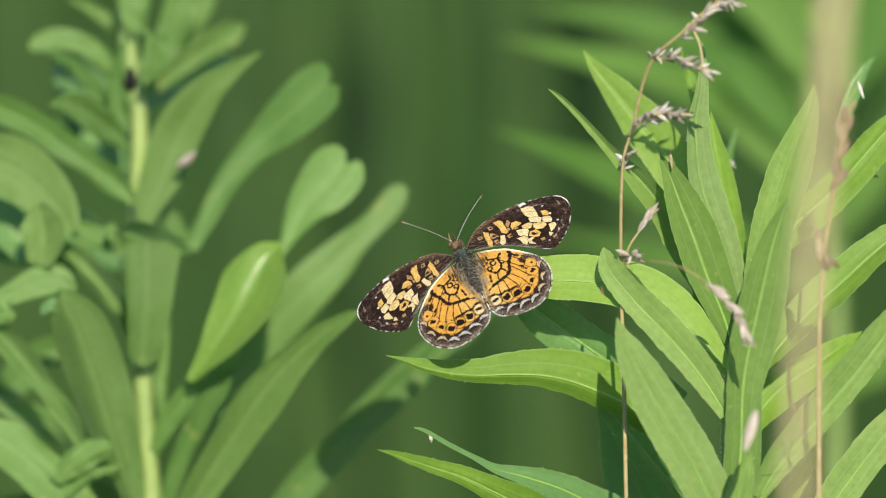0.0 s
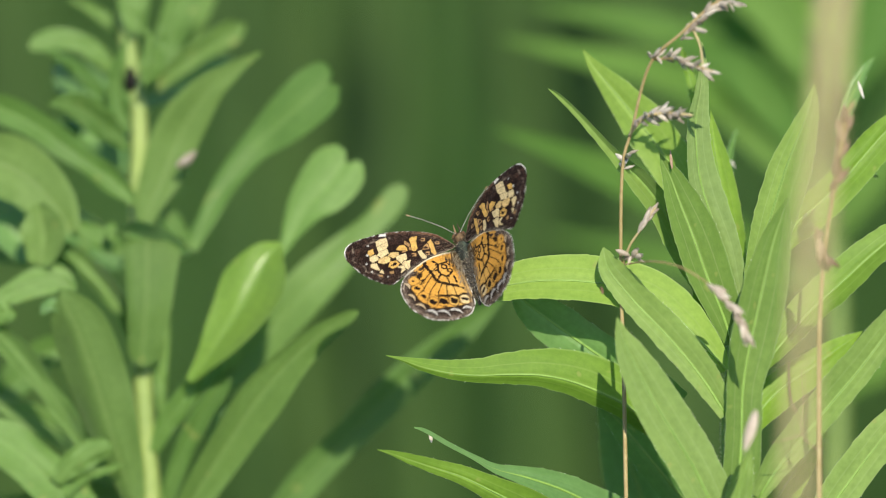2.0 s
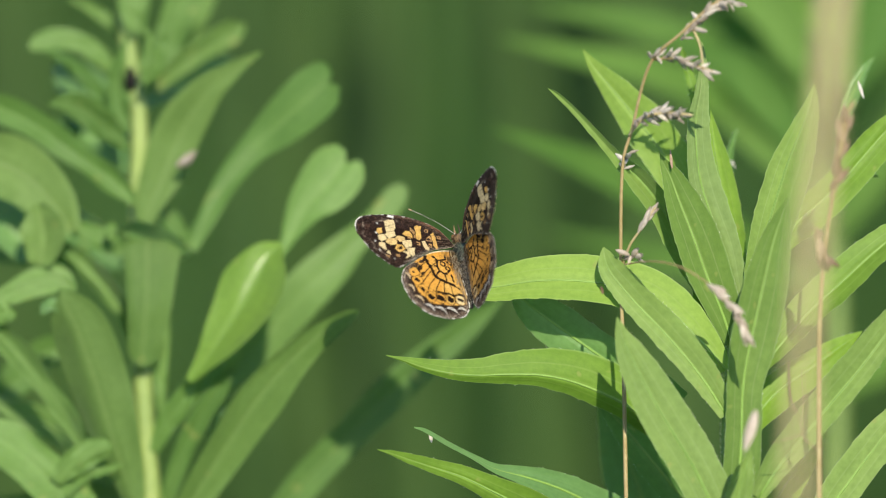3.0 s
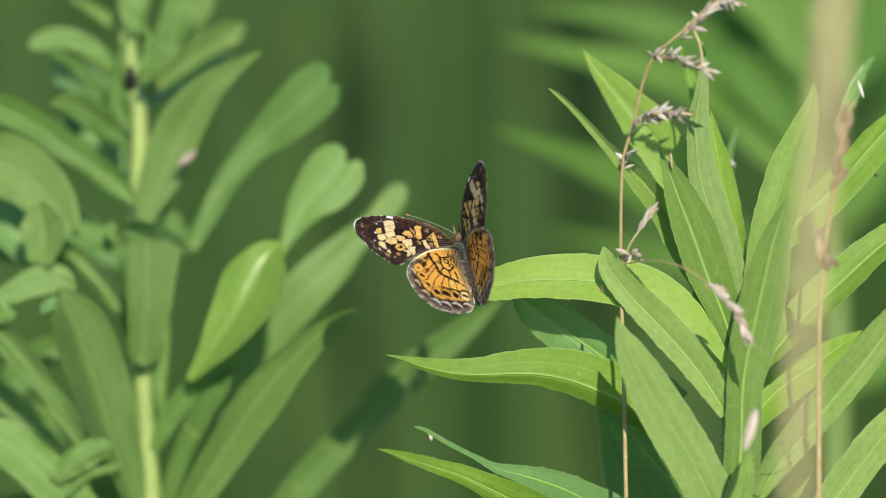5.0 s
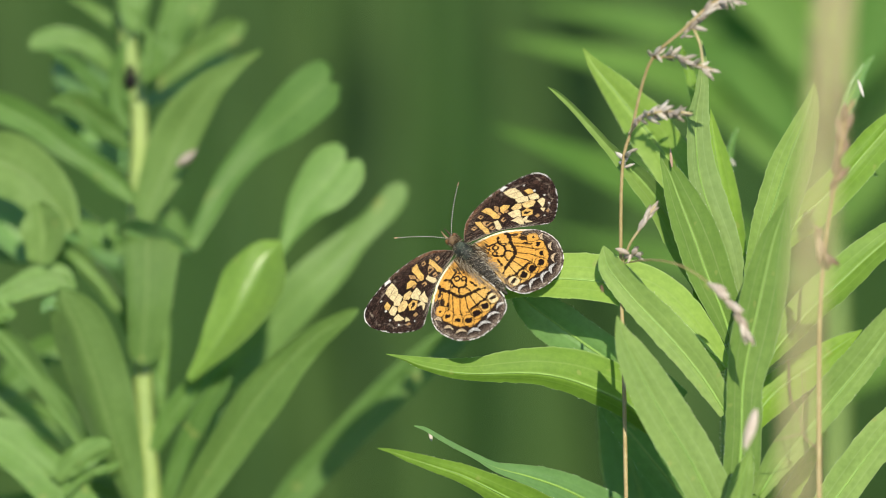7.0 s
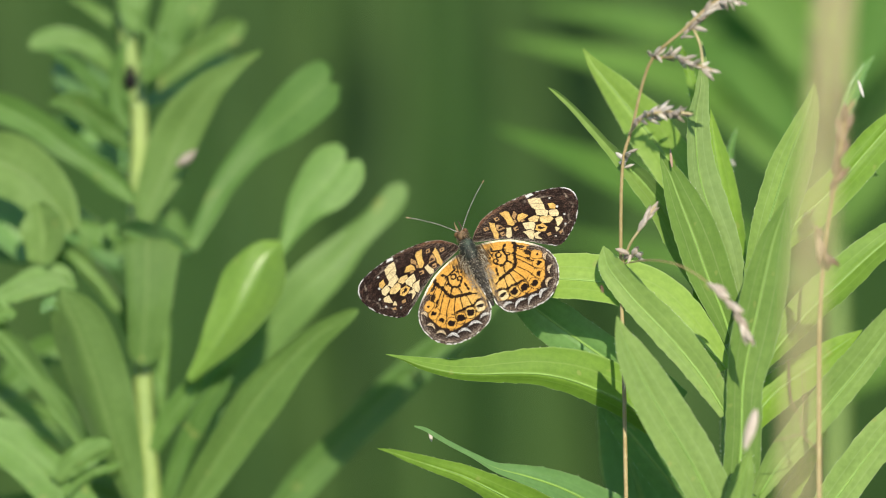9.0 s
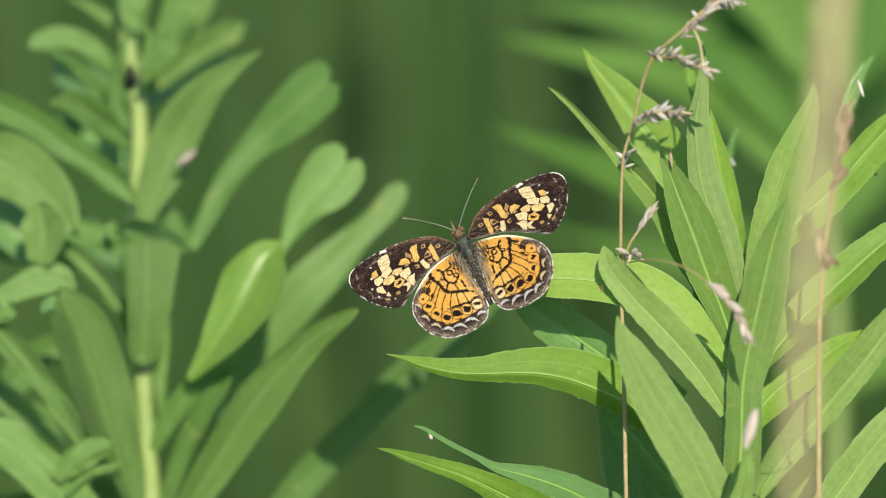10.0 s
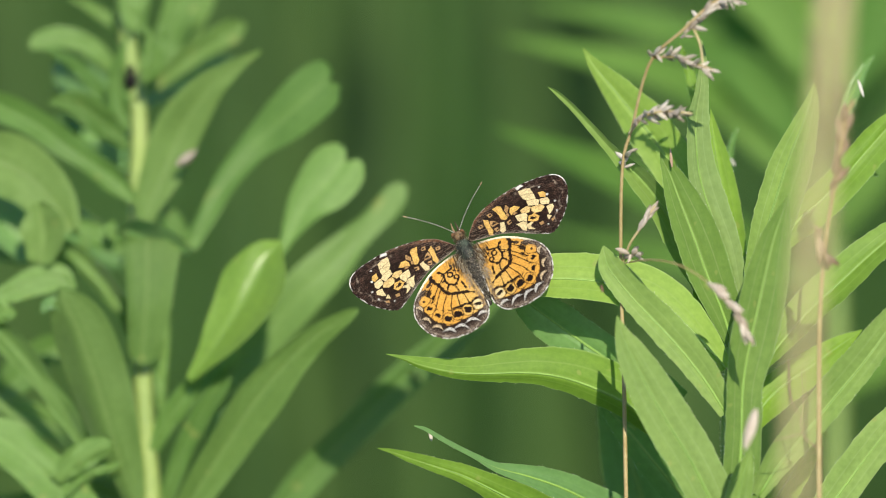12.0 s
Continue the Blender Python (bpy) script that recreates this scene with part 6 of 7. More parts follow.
def build_butterfly():
    bf = thing("butterfly", PERCH, "orange and dark brown crescent butterfly basking on a leaf", "butterfly")
    bm = bmesh.new()
    ball(bm, (0, 0.2, -0.35), (1.25, 2.3, 1.15), u=24, v=16)
    thorax = own_part("thorax", bm, TEAL_FUR, bf, "teal grey furry thorax")
    bm = bmesh.new()
    for i in range(9):
        f = i / 8
        r = 1.0 * (0.75 + 0.5 * math.sin(math.pi * min(1, f * 0.75 + 0.12))) * (1 - 0.62 * f ** 2.2) * 0.92
        ball(bm, (0, -1.9 - 7.2 * f, -0.35 - 0.75 * f), (r, 0.72, r * 0.95), u=18, v=10)
    own_part("abdomen", bm, FUR, bf, "dark grey brown abdomen")
    bm = bmesh.new()
    ball(bm, (0, 2.8, 0.05), (0.8, 0.85, 0.7), u=18, v=12)
    head = own_part("head", bm, RUST_FUR, bf, "rusty brown head")
    for s in (-1, 1):
        bm = bmesh.new()
        ball(bm, (0.68 * s, 3.25, 0.1), (0.42, 0.5, 0.5), u=16, v=12)
        own_part("eye", bm, EYE_MAT, head, "brown compound eye")
        bm = bmesh.new()
        tube(bm, [Vector(q) for q in ((0.3 * s, 3.6, -0.2), (0.38 * s, 4.4, 0.1), (0.3 * s, 5.2, 0.55))], 0.2, 0.05, 10, 8, 0.0)
        own_part("palp", bm, RUST_FUR, head, "hairy upturned palp")
        # antenna: thin, banded, clubbed
        line, _ = spline([Vector(q) for q in ((0.4 * s, 3.5, 0.5), (2.2 * s, 5.3, 1.2), (4.5 * s, 7.1, 2.0), (6.5 * s, 8.3, 2.8))], 57)
        ant = None
        for mat, off, nm in ((BLACK_BAND, 1, "antenna"), (WHITE_BAND, 0, "bands")):
            bm = bmesh.new()
            for i in range(off, 54, 2):
                r = 0.055 if off == 0 else 0.045
                tube(bm, [line[i], line[i + 1]], r, r, 3, 6)
            if off:
                tube(bm, [line[0], line[14], line[28], line[42], line[56]], 0.05, 0.05, 30, 6)
            ob = own_part(nm, bm, mat, ant or bf, "white banded antenna" if off else "white rings")
            ant = ant or ob
        bm = bmesh.new()
        tube(bm, [line[52], line[54], line[56]], 0.11, 0.1, 9, 8, 0.0, lambda f: math.sin(math.pi * (0.12 + 0.8 * f)) ** 0.6)
        own_part("club", bm, TIP_BAND, ant, "brown and pale club")
        # legs reach down to the leaf
        for y, fx, fy in ((1.3, 2.3, 2.6), (0.2, 2.8, -0.8), (-0.8, 2.2, -3.6)):
            bm = bmesh.new()
            tube(bm, [Vector(q) for q in ((0.6 * s, y, -1.0), (1.9 * s, (y + fy) / 2 + 0.2, -1.3), (fx * s, fy, -3.4))], 0.16, 0.07, 12, 6)
            own_part("leg", bm, RUST_FUR, bf, "thin brown leg")
    rng = random.Random(8)
    body = [((0, 0.2, -0.35), (1.25, 2.3, 1.15))]
    tail = [((0, -2.2 - 0.8 * i, -0.4 - 0.08 * i), (0.95 - 0.05 * i, 0.8, 0.9 - 0.05 * i)) for i in range(8)]
    for mat, spots, count, ln, nm in ((FUR, body, 700, 0.9, "thorax_fur"), (PALE_FUR, body + body + tail, 760, 1.0, "pale_fur"), (FUR, tail, 900, 0.7, "abdomen_fur"),
                                      (RUST_FUR, [((0, 2.8, 0.05), (0.8, 0.85, 0.7))], 420, 0.65, "head_fur"), (PALE_FUR, [((0.45, 2.9, 0.2), (0.5, 0.6, 0.5)), ((-0.45, 2.9, 0.2), (0.5, 0.6, 0.5))], 120, 0.5, "cheek_fur")):
        bm = bmesh.new()
        fur(bm, rng, spots, count, ln)
        tagged(own_part(nm, bm, mat, bf, "short hairs"), kind="stuff")
    def base_hair(parent, s):
        for mat, count in ((FUR, 130), (PALE_FUR, 90)):
            bm = bmesh.new()
            for _ in range(count):
                a = Vector((rng.uniform(0.7, 1.9) * s, rng.uniform(-5.0, 0.6), 0.06))
                e = a + Vector((rng.uniform(0.0, 0.5) * s, -rng.uniform(0.4, 1.0), rng.uniform(0.05, 0.25)))
                w = Vector((0.03, 0, 0))
                bm.faces.new([bm.verts.new(q) for q in (a - w, a + w, e)])
            tagged(own_part("base_hair", bm, mat, parent, "greyish hairs at the wing base"), kind="stuff")

    wings = {}
    for s, key in ((1, "R"), (-1, "L")):
        wings["H" + key] = wing("hindwing", HIND_EDGE, hind_pattern, (5.2, -5.5), s < 0, bf, "orange hindwing with dark net and spots")
        base_hair(wings["H" + key], s)
        wings["F" + key] = wing("forewing", FORE_EDGE, fore_pattern, (9.0, 0.2), s < 0, bf, "dark brown forewing with cream and orange patches")
    return bf, wings


butterfly, wings = build_butterfly()


# ---- movement ----
ROOT_FORE, ROOT_HIND = (0.00006, 0.00063, 0.0), (0.00006, -0.00097, -0.00012)


def wing_pose(root, side, raised, swept):
    """A wing raised about the body's long axis and swept in its own plane, degrees."""
    return (Matrix.Translation((root[0] * side, root[1], root[2])) @ Matrix.Rotation(radians(-raised * side), 4, "Y")
            @ Matrix.Rotation(radians(swept * side), 4, "Z"))


def body_pose(x, y, z, fx, fy, fz, ux, uy, uz):
    """A body at x, y, z mm from the perch with its head along f and its back along u."""
    f = Vector((fx, fy, fz)).normalized()
    u = Vector((ux, uy, uz))
    u = (u - f * u.dot(f)).normalized()
    m = Matrix((f.cross(u), f, u)).transposed().to_4x4()
    return Matrix.Translation(mm(x, y, z)) @ m


def motions():
    walk(butterfly, [
        (0.00, body_pose(3.11, -0.27, -1.54, -0.391, 0.710, 0.586, -0.012, -0.641, 0.768)),
        (0.95, body_pose(3.11, -0.27, -1.55, -0.391, 0.710, 0.586, -0.012, -0.641, 0.768)),
        (1.10, body_pose(3.16, -0.29, -1.67, -0.386, 0.713, 0.586, -0.013, -0.639, 0.769)),
        (1.20, body_pose(3.17, -0.29, -1.62, -0.383, 0.712, 0.588, -0.013, -0.641, 0.767)),
        (1.30, body_pose(3.18, -0.27, -1.54, -0.385, 0.711, 0.589, -0.012, -0.642, 0.767)),
        (1.40, body_pose(3.21, -0.24, -1.37, -0.383, 0.710, 0.592, -0.011, -0.644, 0.765)),
        (1.50, body_pose(3.01, -0.23, -1.31, -0.386, 0.709, 0.590, -0.012, -0.643, 0.766)),
        (1.60, body_pose(3.03, -0.21, -1.19, -0.380, 0.714, 0.588, -0.013, -0.640, 0.768)),
        (1.70, body_pose(2.96, -0.23, -1.32, -0.379, 0.719, 0.583, -0.016, -0.635, 0.773)),
        (1.80, body_pose(2.99, -0.14, -0.77, -0.221, 0.791, 0.571, -0.283, -0.612, 0.739)),
        (1.90, body_pose(3.04, -0.05, -0.31, -0.219, 0.776, 0.592, -0.269, -0.631, 0.728)),
        (2.00, body_pose(3.13, -0.08, -0.47, -0.221, 0.755, 0.617, -0.262, -0.655, 0.709)),
        (2.10, body_pose(2.76, -0.19, -1.08, -0.312, 0.744, 0.591, -0.100, -0.644, 0.758)),
        (2.20, body_pose(2.94, -0.20, -1.16, -0.360, 0.718, 0.596, -0.012, -0.642, 0.766)),
        (2.30, body_pose(3.21, -0.25, -1.44, -0.362, 0.713, 0.601, -0.009, -0.647, 0.762)),
        (2.40, body_pose(3.19, -0.17, -0.98, -0.320, 0.732, 0.601, -0.062, -0.649, 0.758)),
        (2.50, body_pose(2.72, -0.06, -0.32, -0.208, 0.762, 0.613, -0.164, -0.645, 0.747)),
        (2.60, body_pose(2.50, -0.08, -0.44, -0.206, 0.762, 0.614, -0.164, -0.646, 0.746)),
        (2.70, body_pose(2.62, -0.09, -0.52, -0.156, 0.763, 0.628, -0.163, -0.647, 0.745)),
        (2.80, body_pose(2.73, -0.11, -0.64, -0.141, 0.753, 0.643, -0.161, -0.658, 0.735)),
        (2.90, body_pose(2.72, -0.12, -0.66, -0.137, 0.750, 0.648, -0.160, -0.662, 0.732)),
        (3.00, body_pose(2.76, -0.13, -0.71, -0.145, 0.742, 0.655, -0.158, -0.671, 0.725)),
        (3.10, body_pose(2.87, -0.13, -0.71, -0.159, 0.746, 0.647, -0.159, -0.666, 0.729)),
        (3.20, body_pose(2.71, -0.10, -0.55, -0.158, 0.760, 0.630, -0.162, -0.650, 0.743)),
        (3.60, body_pose(2.72, -0.09, -0.52, -0.174, 0.761, 0.625, -0.193, -0.649, 0.736)),
        (4.20, body_pose(2.72, -0.09, -0.48, -0.195, 0.763, 0.617, -0.234, -0.647, 0.726)),
        (4.80, body_pose(2.73, -0.08, -0.47, -0.211, 0.764, 0.610, -0.265, -0.645, 0.717)),
        (4.90, body_pose(2.93, -0.08, -0.47, -0.201, 0.767, 0.610, -0.266, -0.642, 0.720)),
        (5.00, body_pose(3.04, -0.10, -0.58, -0.210, 0.756, 0.620, -0.262, -0.654, 0.709)),
        (5.10, body_pose(3.05, -0.12, -0.66, -0.208, 0.745, 0.634, -0.259, -0.667, 0.698)),
        (5.20, body_pose(3.16, -0.12, -0.67, -0.223, 0.746, 0.627, -0.259, -0.666, 0.700)),
        (5.30, body_pose(2.65, -0.10, -0.55, -0.227, 0.765, 0.603, -0.225, -0.643, 0.732)),
        (5.40, body_pose(2.72, -0.07, -0.38, -0.203, 0.771, 0.604, -0.186, -0.636, 0.749)),
        (5.50, body_pose(2.99, -0.03, -0.17, -0.167, 0.846, 0.507, -0.407, -0.527, 0.746)),
        (5.60, body_pose(2.67, -0.08, -0.43, -0.214, 0.767, 0.604, -0.165, -0.638, 0.752)),
        (5.70, body_pose(3.01, -0.19, -1.06, -0.315, 0.735, 0.600, -0.070, -0.649, 0.758)),
        (5.80, body_pose(3.45, -0.27, -1.56, -0.369, 0.713, 0.597, -0.010, -0.645, 0.764)),
        (5.90, body_pose(3.45, -0.25, -1.42, -0.342, 0.708, 0.618, -0.003, -0.658, 0.753)),
        (6.00, body_pose(2.97, -0.20, -1.12, -0.298, 0.728, 0.617, -0.011, -0.649, 0.761)),
        (6.10, body_pose(3.29, -0.20, -1.12, -0.386, 0.711, 0.588, -0.012, -0.641, 0.767)),
        (6.20, body_pose(2.86, -0.13, -0.76, -0.400, 0.713, 0.575, -0.016, -0.633, 0.774)),
        (6.30, body_pose(2.87, -0.12, -0.69, -0.446, 0.706, 0.550, -0.022, -0.623, 0.782)),
        (6.40, body_pose(2.94, -0.16, -0.93, -0.585, 0.648, 0.488, -0.017, -0.611, 0.791)),
        (6.50, body_pose(3.00, -0.22, -1.24, -0.701, 0.572, 0.425, -0.010, -0.604, 0.797)),
        (6.60, body_pose(3.00, -0.22, -1.26, -0.700, 0.573, 0.427, -0.009, -0.605, 0.796)),
        (6.70, body_pose(3.08, -0.20, -1.14, -0.682, 0.581, 0.444, -0.062, -0.651, 0.756)),
        (6.80, body_pose(3.45, -0.11, -0.64, -0.662, 0.588, 0.465, -0.116, -0.694, 0.711)),
        (6.90, body_pose(3.62, -0.10, -0.56, -0.603, 0.616, 0.507, -0.177, -0.723, 0.667)),
        (7.00, body_pose(3.28, -0.12, -0.68, -0.618, 0.612, 0.493, -0.242, -0.745, 0.622)),
        (7.10, body_pose(3.39, -0.12, -0.67, -0.585, 0.625, 0.517, -0.243, -0.743, 0.624)),
        (7.20, body_pose(3.43, -0.11, -0.63, -0.598, 0.621, 0.507, -0.243, -0.743, 0.623)),
        (7.70, body_pose(3.55, -0.11, -0.61, -0.530, 0.632, 0.566, -0.232, -0.750, 0.619)),
        (8.30, body_pose(3.72, -0.11, -0.60, -0.420, 0.639, 0.645, -0.219, -0.761, 0.611)),
        (8.80, body_pose(3.82, -0.10, -0.59, -0.355, 0.638, 0.684, -0.212, -0.767, 0.605)),
        (9.00, body_pose(3.89, -0.08, -0.44, -0.349, 0.623, 0.700, -0.258, -0.782, 0.568)),
        (9.20, body_pose(3.61, -0.07, -0.39, -0.352, 0.609, 0.711, -0.303, -0.793, 0.529)),
        (9.30, body_pose(3.42, -0.04, -0.25, -0.354, 0.605, 0.713, -0.327, -0.795, 0.512)),
        (9.40, body_pose(3.47, -0.07, -0.40, -0.350, 0.609, 0.712, -0.329, -0.791, 0.515)),
        (9.50, body_pose(3.52, -0.09, -0.51, -0.347, 0.603, 0.718, -0.327, -0.796, 0.510)),
        (9.60, body_pose(3.52, -0.09, -0.51, -0.347, 0.603, 0.718, -0.327, -0.796, 0.510)),
        (9.70, body_pose(3.53, -0.09, -0.53, -0.348, 0.600, 0.720, -0.325, -0.798, 0.507)),
        (9.80, body_pose(3.50, -0.09, -0.48, -0.346, 0.607, 0.715, -0.328, -0.793, 0.514)),
        (9.90, body_pose(3.49, -0.08, -0.45, -0.349, 0.608, 0.713, -0.329, -0.792, 0.515)),
        (10.00, body_pose(3.43, -0.05, -0.28, -0.354, 0.608, 0.710, -0.328, -0.792, 0.514)),
        (10.10, body_pose(3.43, -0.05, -0.30, -0.360, 0.613, 0.704, -0.285, -0.790, 0.542)),
        (10.20, body_pose(3.61, -0.09, -0.49, -0.360, 0.623, 0.695, -0.245, -0.781, 0.574)),
        (10.30, body_pose(3.74, -0.11, -0.62, -0.358, 0.636, 0.684, -0.205, -0.768, 0.607)),
        (10.50, body_pose(3.62, -0.12, -0.66, -0.362, 0.644, 0.674, -0.163, -0.756, 0.634)),
        (11.00, body_pose(3.63, -0.11, -0.61, -0.354, 0.642, 0.680, -0.161, -0.758, 0.632)),
        (11.50, body_pose(3.55, -0.12, -0.69, -0.367, 0.644, 0.672, -0.163, -0.755, 0.635)),
        (12.00, body_pose(3.43, -0.09, -0.53, -0.368, 0.645, 0.670, -0.164, -0.754, 0.636))])
    walk(wings["FR"], [(t, wing_pose(ROOT_FORE, 1, r, s)) for t, r, s in (
        (0.00, 13.7, 0.8), (0.95, 13.7, 0.8), (1.10, 15.3, 0.9), (1.20, 15.9, 1.1), (1.30, 17.4, 1.5), (1.40, 19.2, 2.2), (1.50, 21.5, 3.1)
       , (1.60, 24.9, 4.2), (1.70, 29.9, 2.2), (1.80, 75.1, 1.9), (1.90, 55.0, 0.8), (2.00, 46.1, -1.1), (2.10, 34.9, -0.3), (2.20, 22.5, -0.2)
       , (2.30, 16.0, -2.5), (2.40, 19.6, 0.0), (2.50, 19.8, 2.6), (2.60, 20.4, 2.2), (2.70, 41.8, 0.7), (2.80, 60.1, -0.8), (2.90, 70.7, -1.2)
       , (3.00, 67.7, -1.6), (3.10, 54.3, -1.0), (3.20, 32.2, 0.6), (3.60, 23.0, 0.3), (4.20, 23.9, 0.0), (4.80, 30.2, -0.3), (4.90, 52.7, -0.6)
       , (5.00, 67.5, -1.3), (5.10, 65.9, -2.4), (5.20, 49.8, -1.9), (5.30, 28.3, 1.2), (5.40, 28.8, 2.9), (5.50, 21.5, 0.0), (5.60, 24.4, 3.2)
       , (5.70, 19.3, 0.3), (5.80, 14.7, -2.4), (5.90, 19.0, -1.2), (6.00, 17.5, 0.4), (6.10, 18.5, -1.8), (6.20, 22.2, -0.5), (6.30, 38.2, 2.8)
       , (6.40, 52.5, 3.4), (6.50, 60.4, 3.3), (6.60, 57.5, 3.1), (6.70, 44.4, 3.4), (6.80, 23.5, 0.4), (6.90, 8.7, 1.6), (7.00, -6.6, 3.4)
       , (7.10, -4.3, 2.6), (7.20, -5.3, 2.9), (7.70, -1.7, 2.7), (8.30, -0.7, 2.4), (8.80, -3.0, 1.8), (9.00, -3.6, 1.9), (9.20, -3.7, 2.5)
       , (9.30, -1.7, 5.1), (9.40, 9.8, 2.1), (9.50, 27.0, 1.1), (9.60, 30.2, 1.1), (9.70, 29.0, 0.9), (9.80, 23.8, 1.4), (9.90, 13.3, 1.8)
       , (10.00, 1.7, 5.4), (10.10, -1.0, 4.8), (10.20, -0.8, 3.9), (10.30, -0.8, 3.9), (10.50, -2.0, 3.5), (11.00, -0.2, 4.0), (11.50, 3.7, 3.3)
       , (12.00, 12.3, 4.6))])
    walk(wings["FL"], [(t, wing_pose(ROOT_FORE, -1, r, s)) for t, r, s in (
        (0.00, -19.4, -0.3), (0.95, -19.4, -0.3), (1.10, -20.3, -1.9), (1.20, -19.3, -1.7), (1.30, -18.2, -1.3), (1.40, -15.9, -0.5), (1.50, -14.2, 0.3)
       , (1.60, -8.9, 1.6), (1.70, -2.9, 0.2), (1.80, 58.3, -0.3), (1.90, 40.5, 0.9), (2.00, 26.4, 0.1), (2.10, 8.3, 0.2), (2.20, -6.0, -0.5)
       , (2.30, -13.1, -2.9), (2.40, -8.5, -2.7), (2.50, -2.3, -2.9), (2.60, -1.7, -2.9), (2.70, 11.0, -1.6), (2.80, 33.4, -1.9), (2.90, 45.2, -1.8)
       , (3.00, 41.4, -2.4), (3.10, 28.0, -3.2), (3.20, 6.4, -1.9), (3.60, 1.1, -0.8), (4.20, 7.2, 0.6), (4.80, 17.4, 1.7), (4.90, 31.6, 1.7)
       , (5.00, 44.9, 0.8), (5.10, 43.1, 0.6), (5.20, 29.8, -0.4), (5.30, 2.7, -1.0), (5.40, 5.7, -1.2), (5.50, 19.7, 1.6), (5.60, -2.6, -2.9)
       , (5.70, -8.4, -2.7), (5.80, -16.0, -3.4), (5.90, -24.7, -0.3), (6.00, -26.2, 1.1), (6.10, -13.0, -1.6), (6.20, -7.7, 1.0), (6.30, 6.9, 0.6)
       , (6.40, 31.0, 0.0), (6.50, 43.5, -0.4), (6.60, 41.9, -0.3), (6.70, 38.1, 0.0), (6.80, 24.3, 0.1), (6.90, 8.5, 1.7), (7.00, 1.2, 2.5)
       , (7.10, -2.0, 2.7), (7.20, 1.4, 2.5), (7.70, 1.7, 1.7), (8.30, -2.1, 0.6), (8.80, -7.2, 2.5), (9.00, -1.8, 2.4), (9.20, 9.9, 2.5)
       , (9.30, 14.8, 0.7), (9.40, 22.6, 0.5), (9.50, 35.4, -0.3), (9.60, 41.5, -0.2), (9.70, 39.4, -0.5), (9.80, 35.3, 0.1), (9.90, 26.9, 0.2)
       , (10.00, 17.3, 1.0), (10.10, 9.3, 0.6), (10.20, 3.7, 0.0), (10.30, -3.9, 0.5), (10.50, -9.5, 2.5), (11.00, -10.9, 3.5), (11.50, -4.0, 2.3)
       , (12.00, 3.1, 3.0))])
    walk(wings["HR"], [(t, wing_pose(ROOT_HIND, 1, r, s)) for t, r, s in (
        (0.00, 13.7, -4.8), (0.95, 13.7, -4.8), (1.10, 15.3, -4.8), (1.20, 15.9, -4.8), (1.30, 17.4, -4.8), (1.40, 19.2, -4.8), (1.50, 21.5, -4.8)
       , (1.60, 24.9, -4.8), (1.70, 29.9, -4.8), (1.80, 75.1, 0.1), (1.90, 55.0, 0.1), (2.00, 46.1, 0.1), (2.10, 34.9, -3.2), (2.20, 22.5, -4.8)
       , (2.30, 16.0, -4.8), (2.40, 19.6, -2.2), (2.50, 19.8, 2.9), (2.60, 20.4, 2.9), (2.70, 36.8, 2.9), (2.80, 55.1, 2.9), (2.90, 65.7, 2.9)
       , (3.00, 62.7, 2.9), (3.10, 49.3, 2.9), (3.20, 32.2, 2.9), (3.60, 23.0, 2.0), (4.20, 23.9, 0.9), (4.80, 30.2, 0.1), (4.90, 47.7, 0.1)
       , (5.00, 62.5, 0.1), (5.10, 60.9, 0.1), (5.20, 44.8, 0.1), (5.30, 28.3, 1.2), (5.40, 28.8, 2.3), (5.50, 21.5, 7.6), (5.60, 24.4, 2.9)
       , (5.70, 19.3, -1.8), (5.80, 14.7, -4.8), (5.90, 19.0, -4.8), (6.00, 17.5, 1.9), (6.10, 18.5, -2.8), (6.20, 22.2, -0.9), (6.30, 38.2, 1.1)
       , (6.40, 52.5, 2.0), (6.50, 60.4, 2.9), (6.60, 57.5, 2.9), (6.70, 44.4, 2.4), (6.80, 23.5, 1.8), (6.90, 8.7, 1.3), (7.00, -6.6, 0.7)
       , (7.10, -4.3, 0.7), (7.20, -5.3, 0.7), (7.70, -1.7, 0.6), (8.30, -0.7, 0.4), (8.80, -3.0, 0.3), (9.00, -3.6, 0.5), (9.20, -3.7, 0.8)
       , (9.30, -1.7, 0.9), (9.40, 9.8, 0.9), (9.50, 24.0, 0.9), (9.60, 27.2, 0.9), (9.70, 26.0, 0.9), (9.80, 20.8, 0.9), (9.90, 13.3, 0.9)
       , (10.00, 1.7, 0.9), (10.10, -1.0, 0.7), (10.20, -0.8, 0.5), (10.30, -0.8, 0.3), (10.50, -2.0, 0.0), (11.00, -0.2, 0.0), (11.50, 3.7, 0.0)
       , (12.00, 12.3, 0.0))])
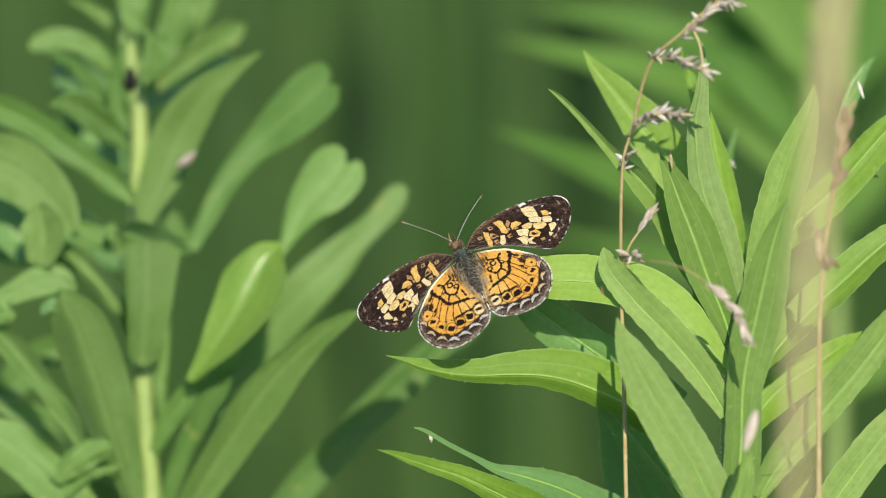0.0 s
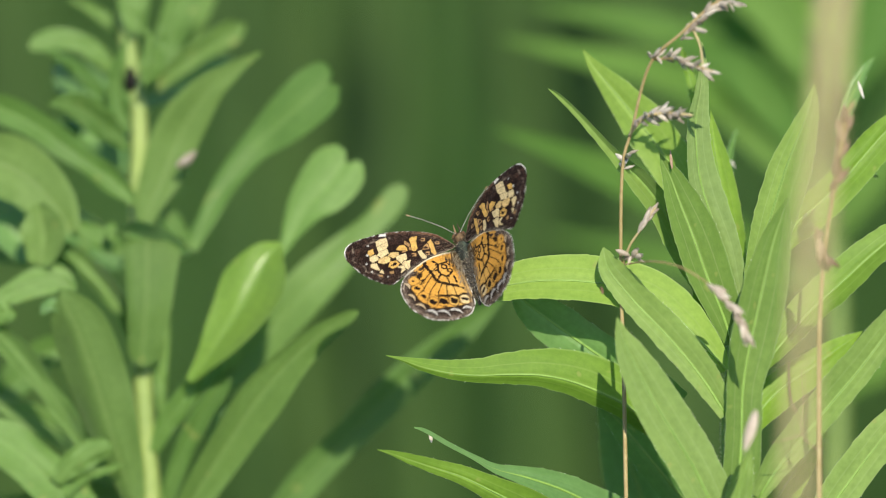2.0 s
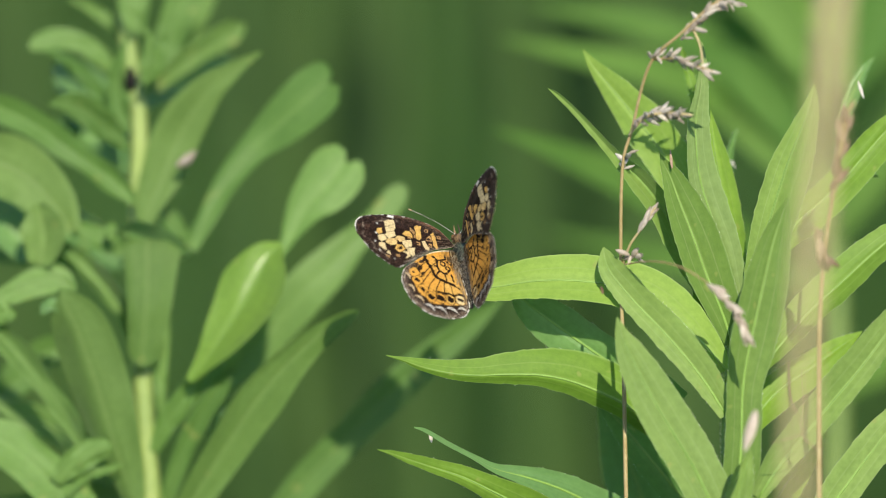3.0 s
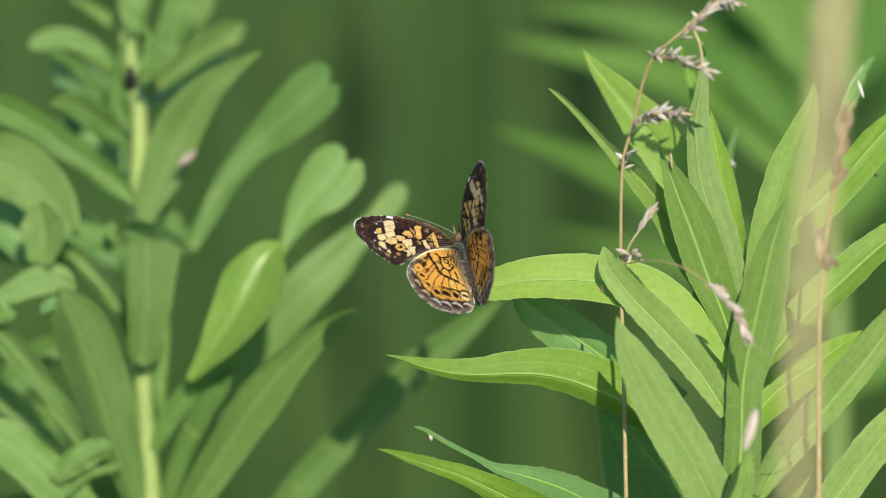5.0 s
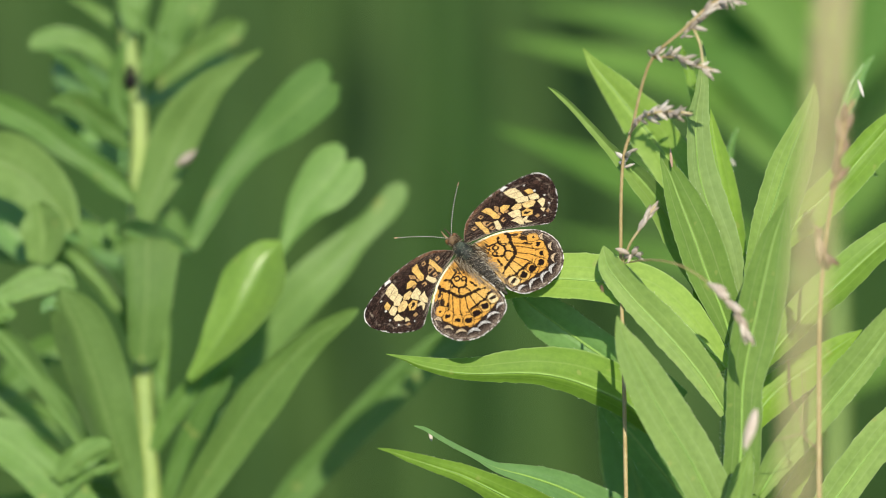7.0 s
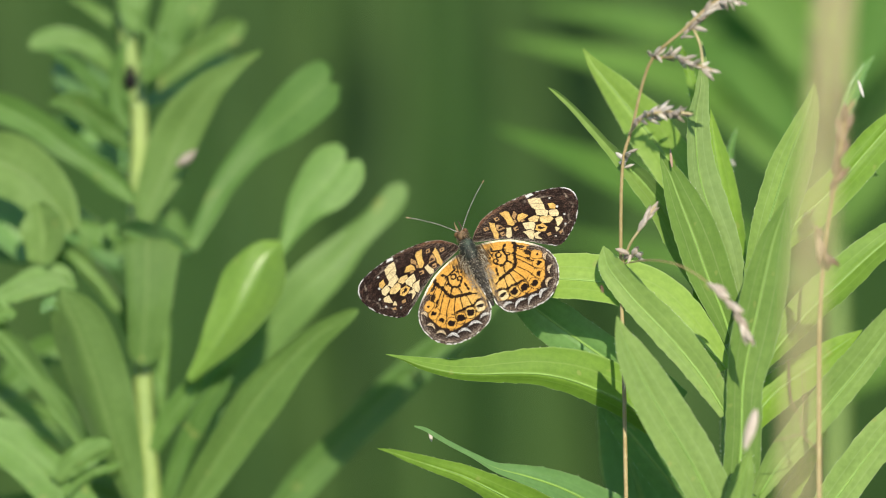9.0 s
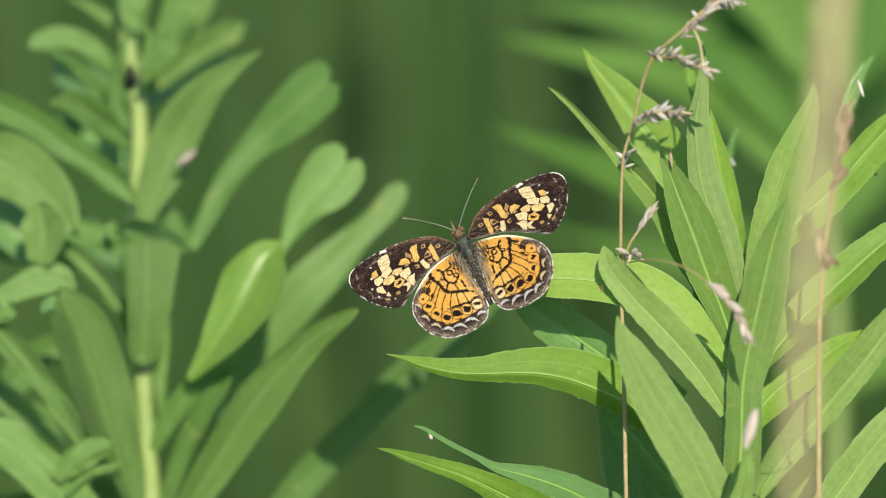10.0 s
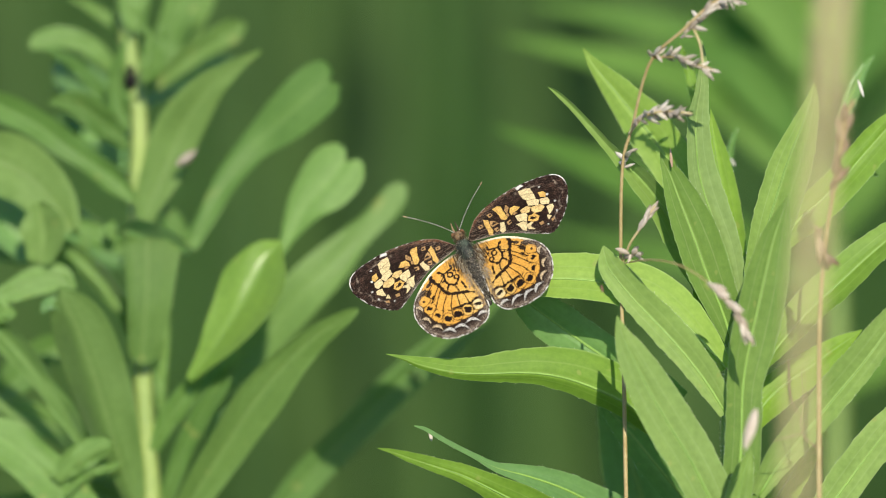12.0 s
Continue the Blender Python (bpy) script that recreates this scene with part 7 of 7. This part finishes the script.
    walk(wings["HL"], [(t, wing_pose(ROOT_HIND, -1, r, s)) for t, r, s in (
        (0.00, -19.4, -2.4), (0.95, -19.4, -2.4), (1.10, -20.3, -2.4), (1.20, -19.3, -2.4), (1.30, -18.2, -2.4), (1.40, -15.9, -2.4), (1.50, -14.2, -2.4)
       , (1.60, -8.9, -2.4), (1.70, -2.9, -2.4), (1.80, 58.3, 0.5), (1.90, 40.5, 0.5), (2.00, 26.4, 0.5), (2.10, 8.3, -1.4), (2.20, -6.0, -2.4)
       , (2.30, -13.1, -2.4), (2.40, -8.5, -2.1), (2.50, -2.3, -1.4), (2.60, -1.7, -1.4), (2.70, 9.0, -1.4), (2.80, 28.4, -1.4), (2.90, 40.2, -1.4)
       , (3.00, 36.4, -1.4), (3.10, 23.0, -1.4), (3.20, 6.4, -1.4), (3.60, 1.1, -0.9), (4.20, 7.2, -0.1), (4.80, 17.4, 0.5), (4.90, 31.6, 0.5)
       , (5.00, 44.9, 0.5), (5.10, 43.1, 0.5), (5.20, 29.8, 0.5), (5.30, 2.7, -0.3), (5.40, 5.7, -1.0), (5.50, 19.7, -0.1), (5.60, -2.6, -1.4)
       , (5.70, -8.4, -2.0), (5.80, -16.0, -2.4), (5.90, -24.7, -2.4), (6.00, -26.2, 0.7), (6.10, -13.0, -1.7), (6.20, -7.7, -1.0), (6.30, 6.9, -0.3)
       , (6.40, 31.0, -0.1), (6.50, 43.5, 0.0), (6.60, 41.9, 0.0), (6.70, 38.1, 0.2), (6.80, 24.3, 0.4), (6.90, 8.5, 0.7), (7.00, 1.2, 0.9)
       , (7.10, -2.0, 0.9), (7.20, 1.4, 0.9), (7.70, 1.7, 0.2), (8.30, -2.1, -0.8), (8.80, -7.2, -1.3), (9.00, -1.8, -1.3), (9.20, 9.9, -1.3)
       , (9.30, 14.8, -1.3), (9.40, 22.6, -1.3), (9.50, 35.4, -1.3), (9.60, 41.5, -1.3), (9.70, 39.4, -1.3), (9.80, 35.3, -1.3), (9.90, 26.9, -1.3)
       , (10.00, 17.3, -1.3), (10.10, 9.3, -1.3), (10.20, 3.7, -1.3), (10.30, -3.9, -1.3), (10.50, -9.5, -1.3), (11.00, -10.9, -1.3), (11.50, -4.0, -1.3)
       , (12.00, 3.1, -1.3))])


motions()
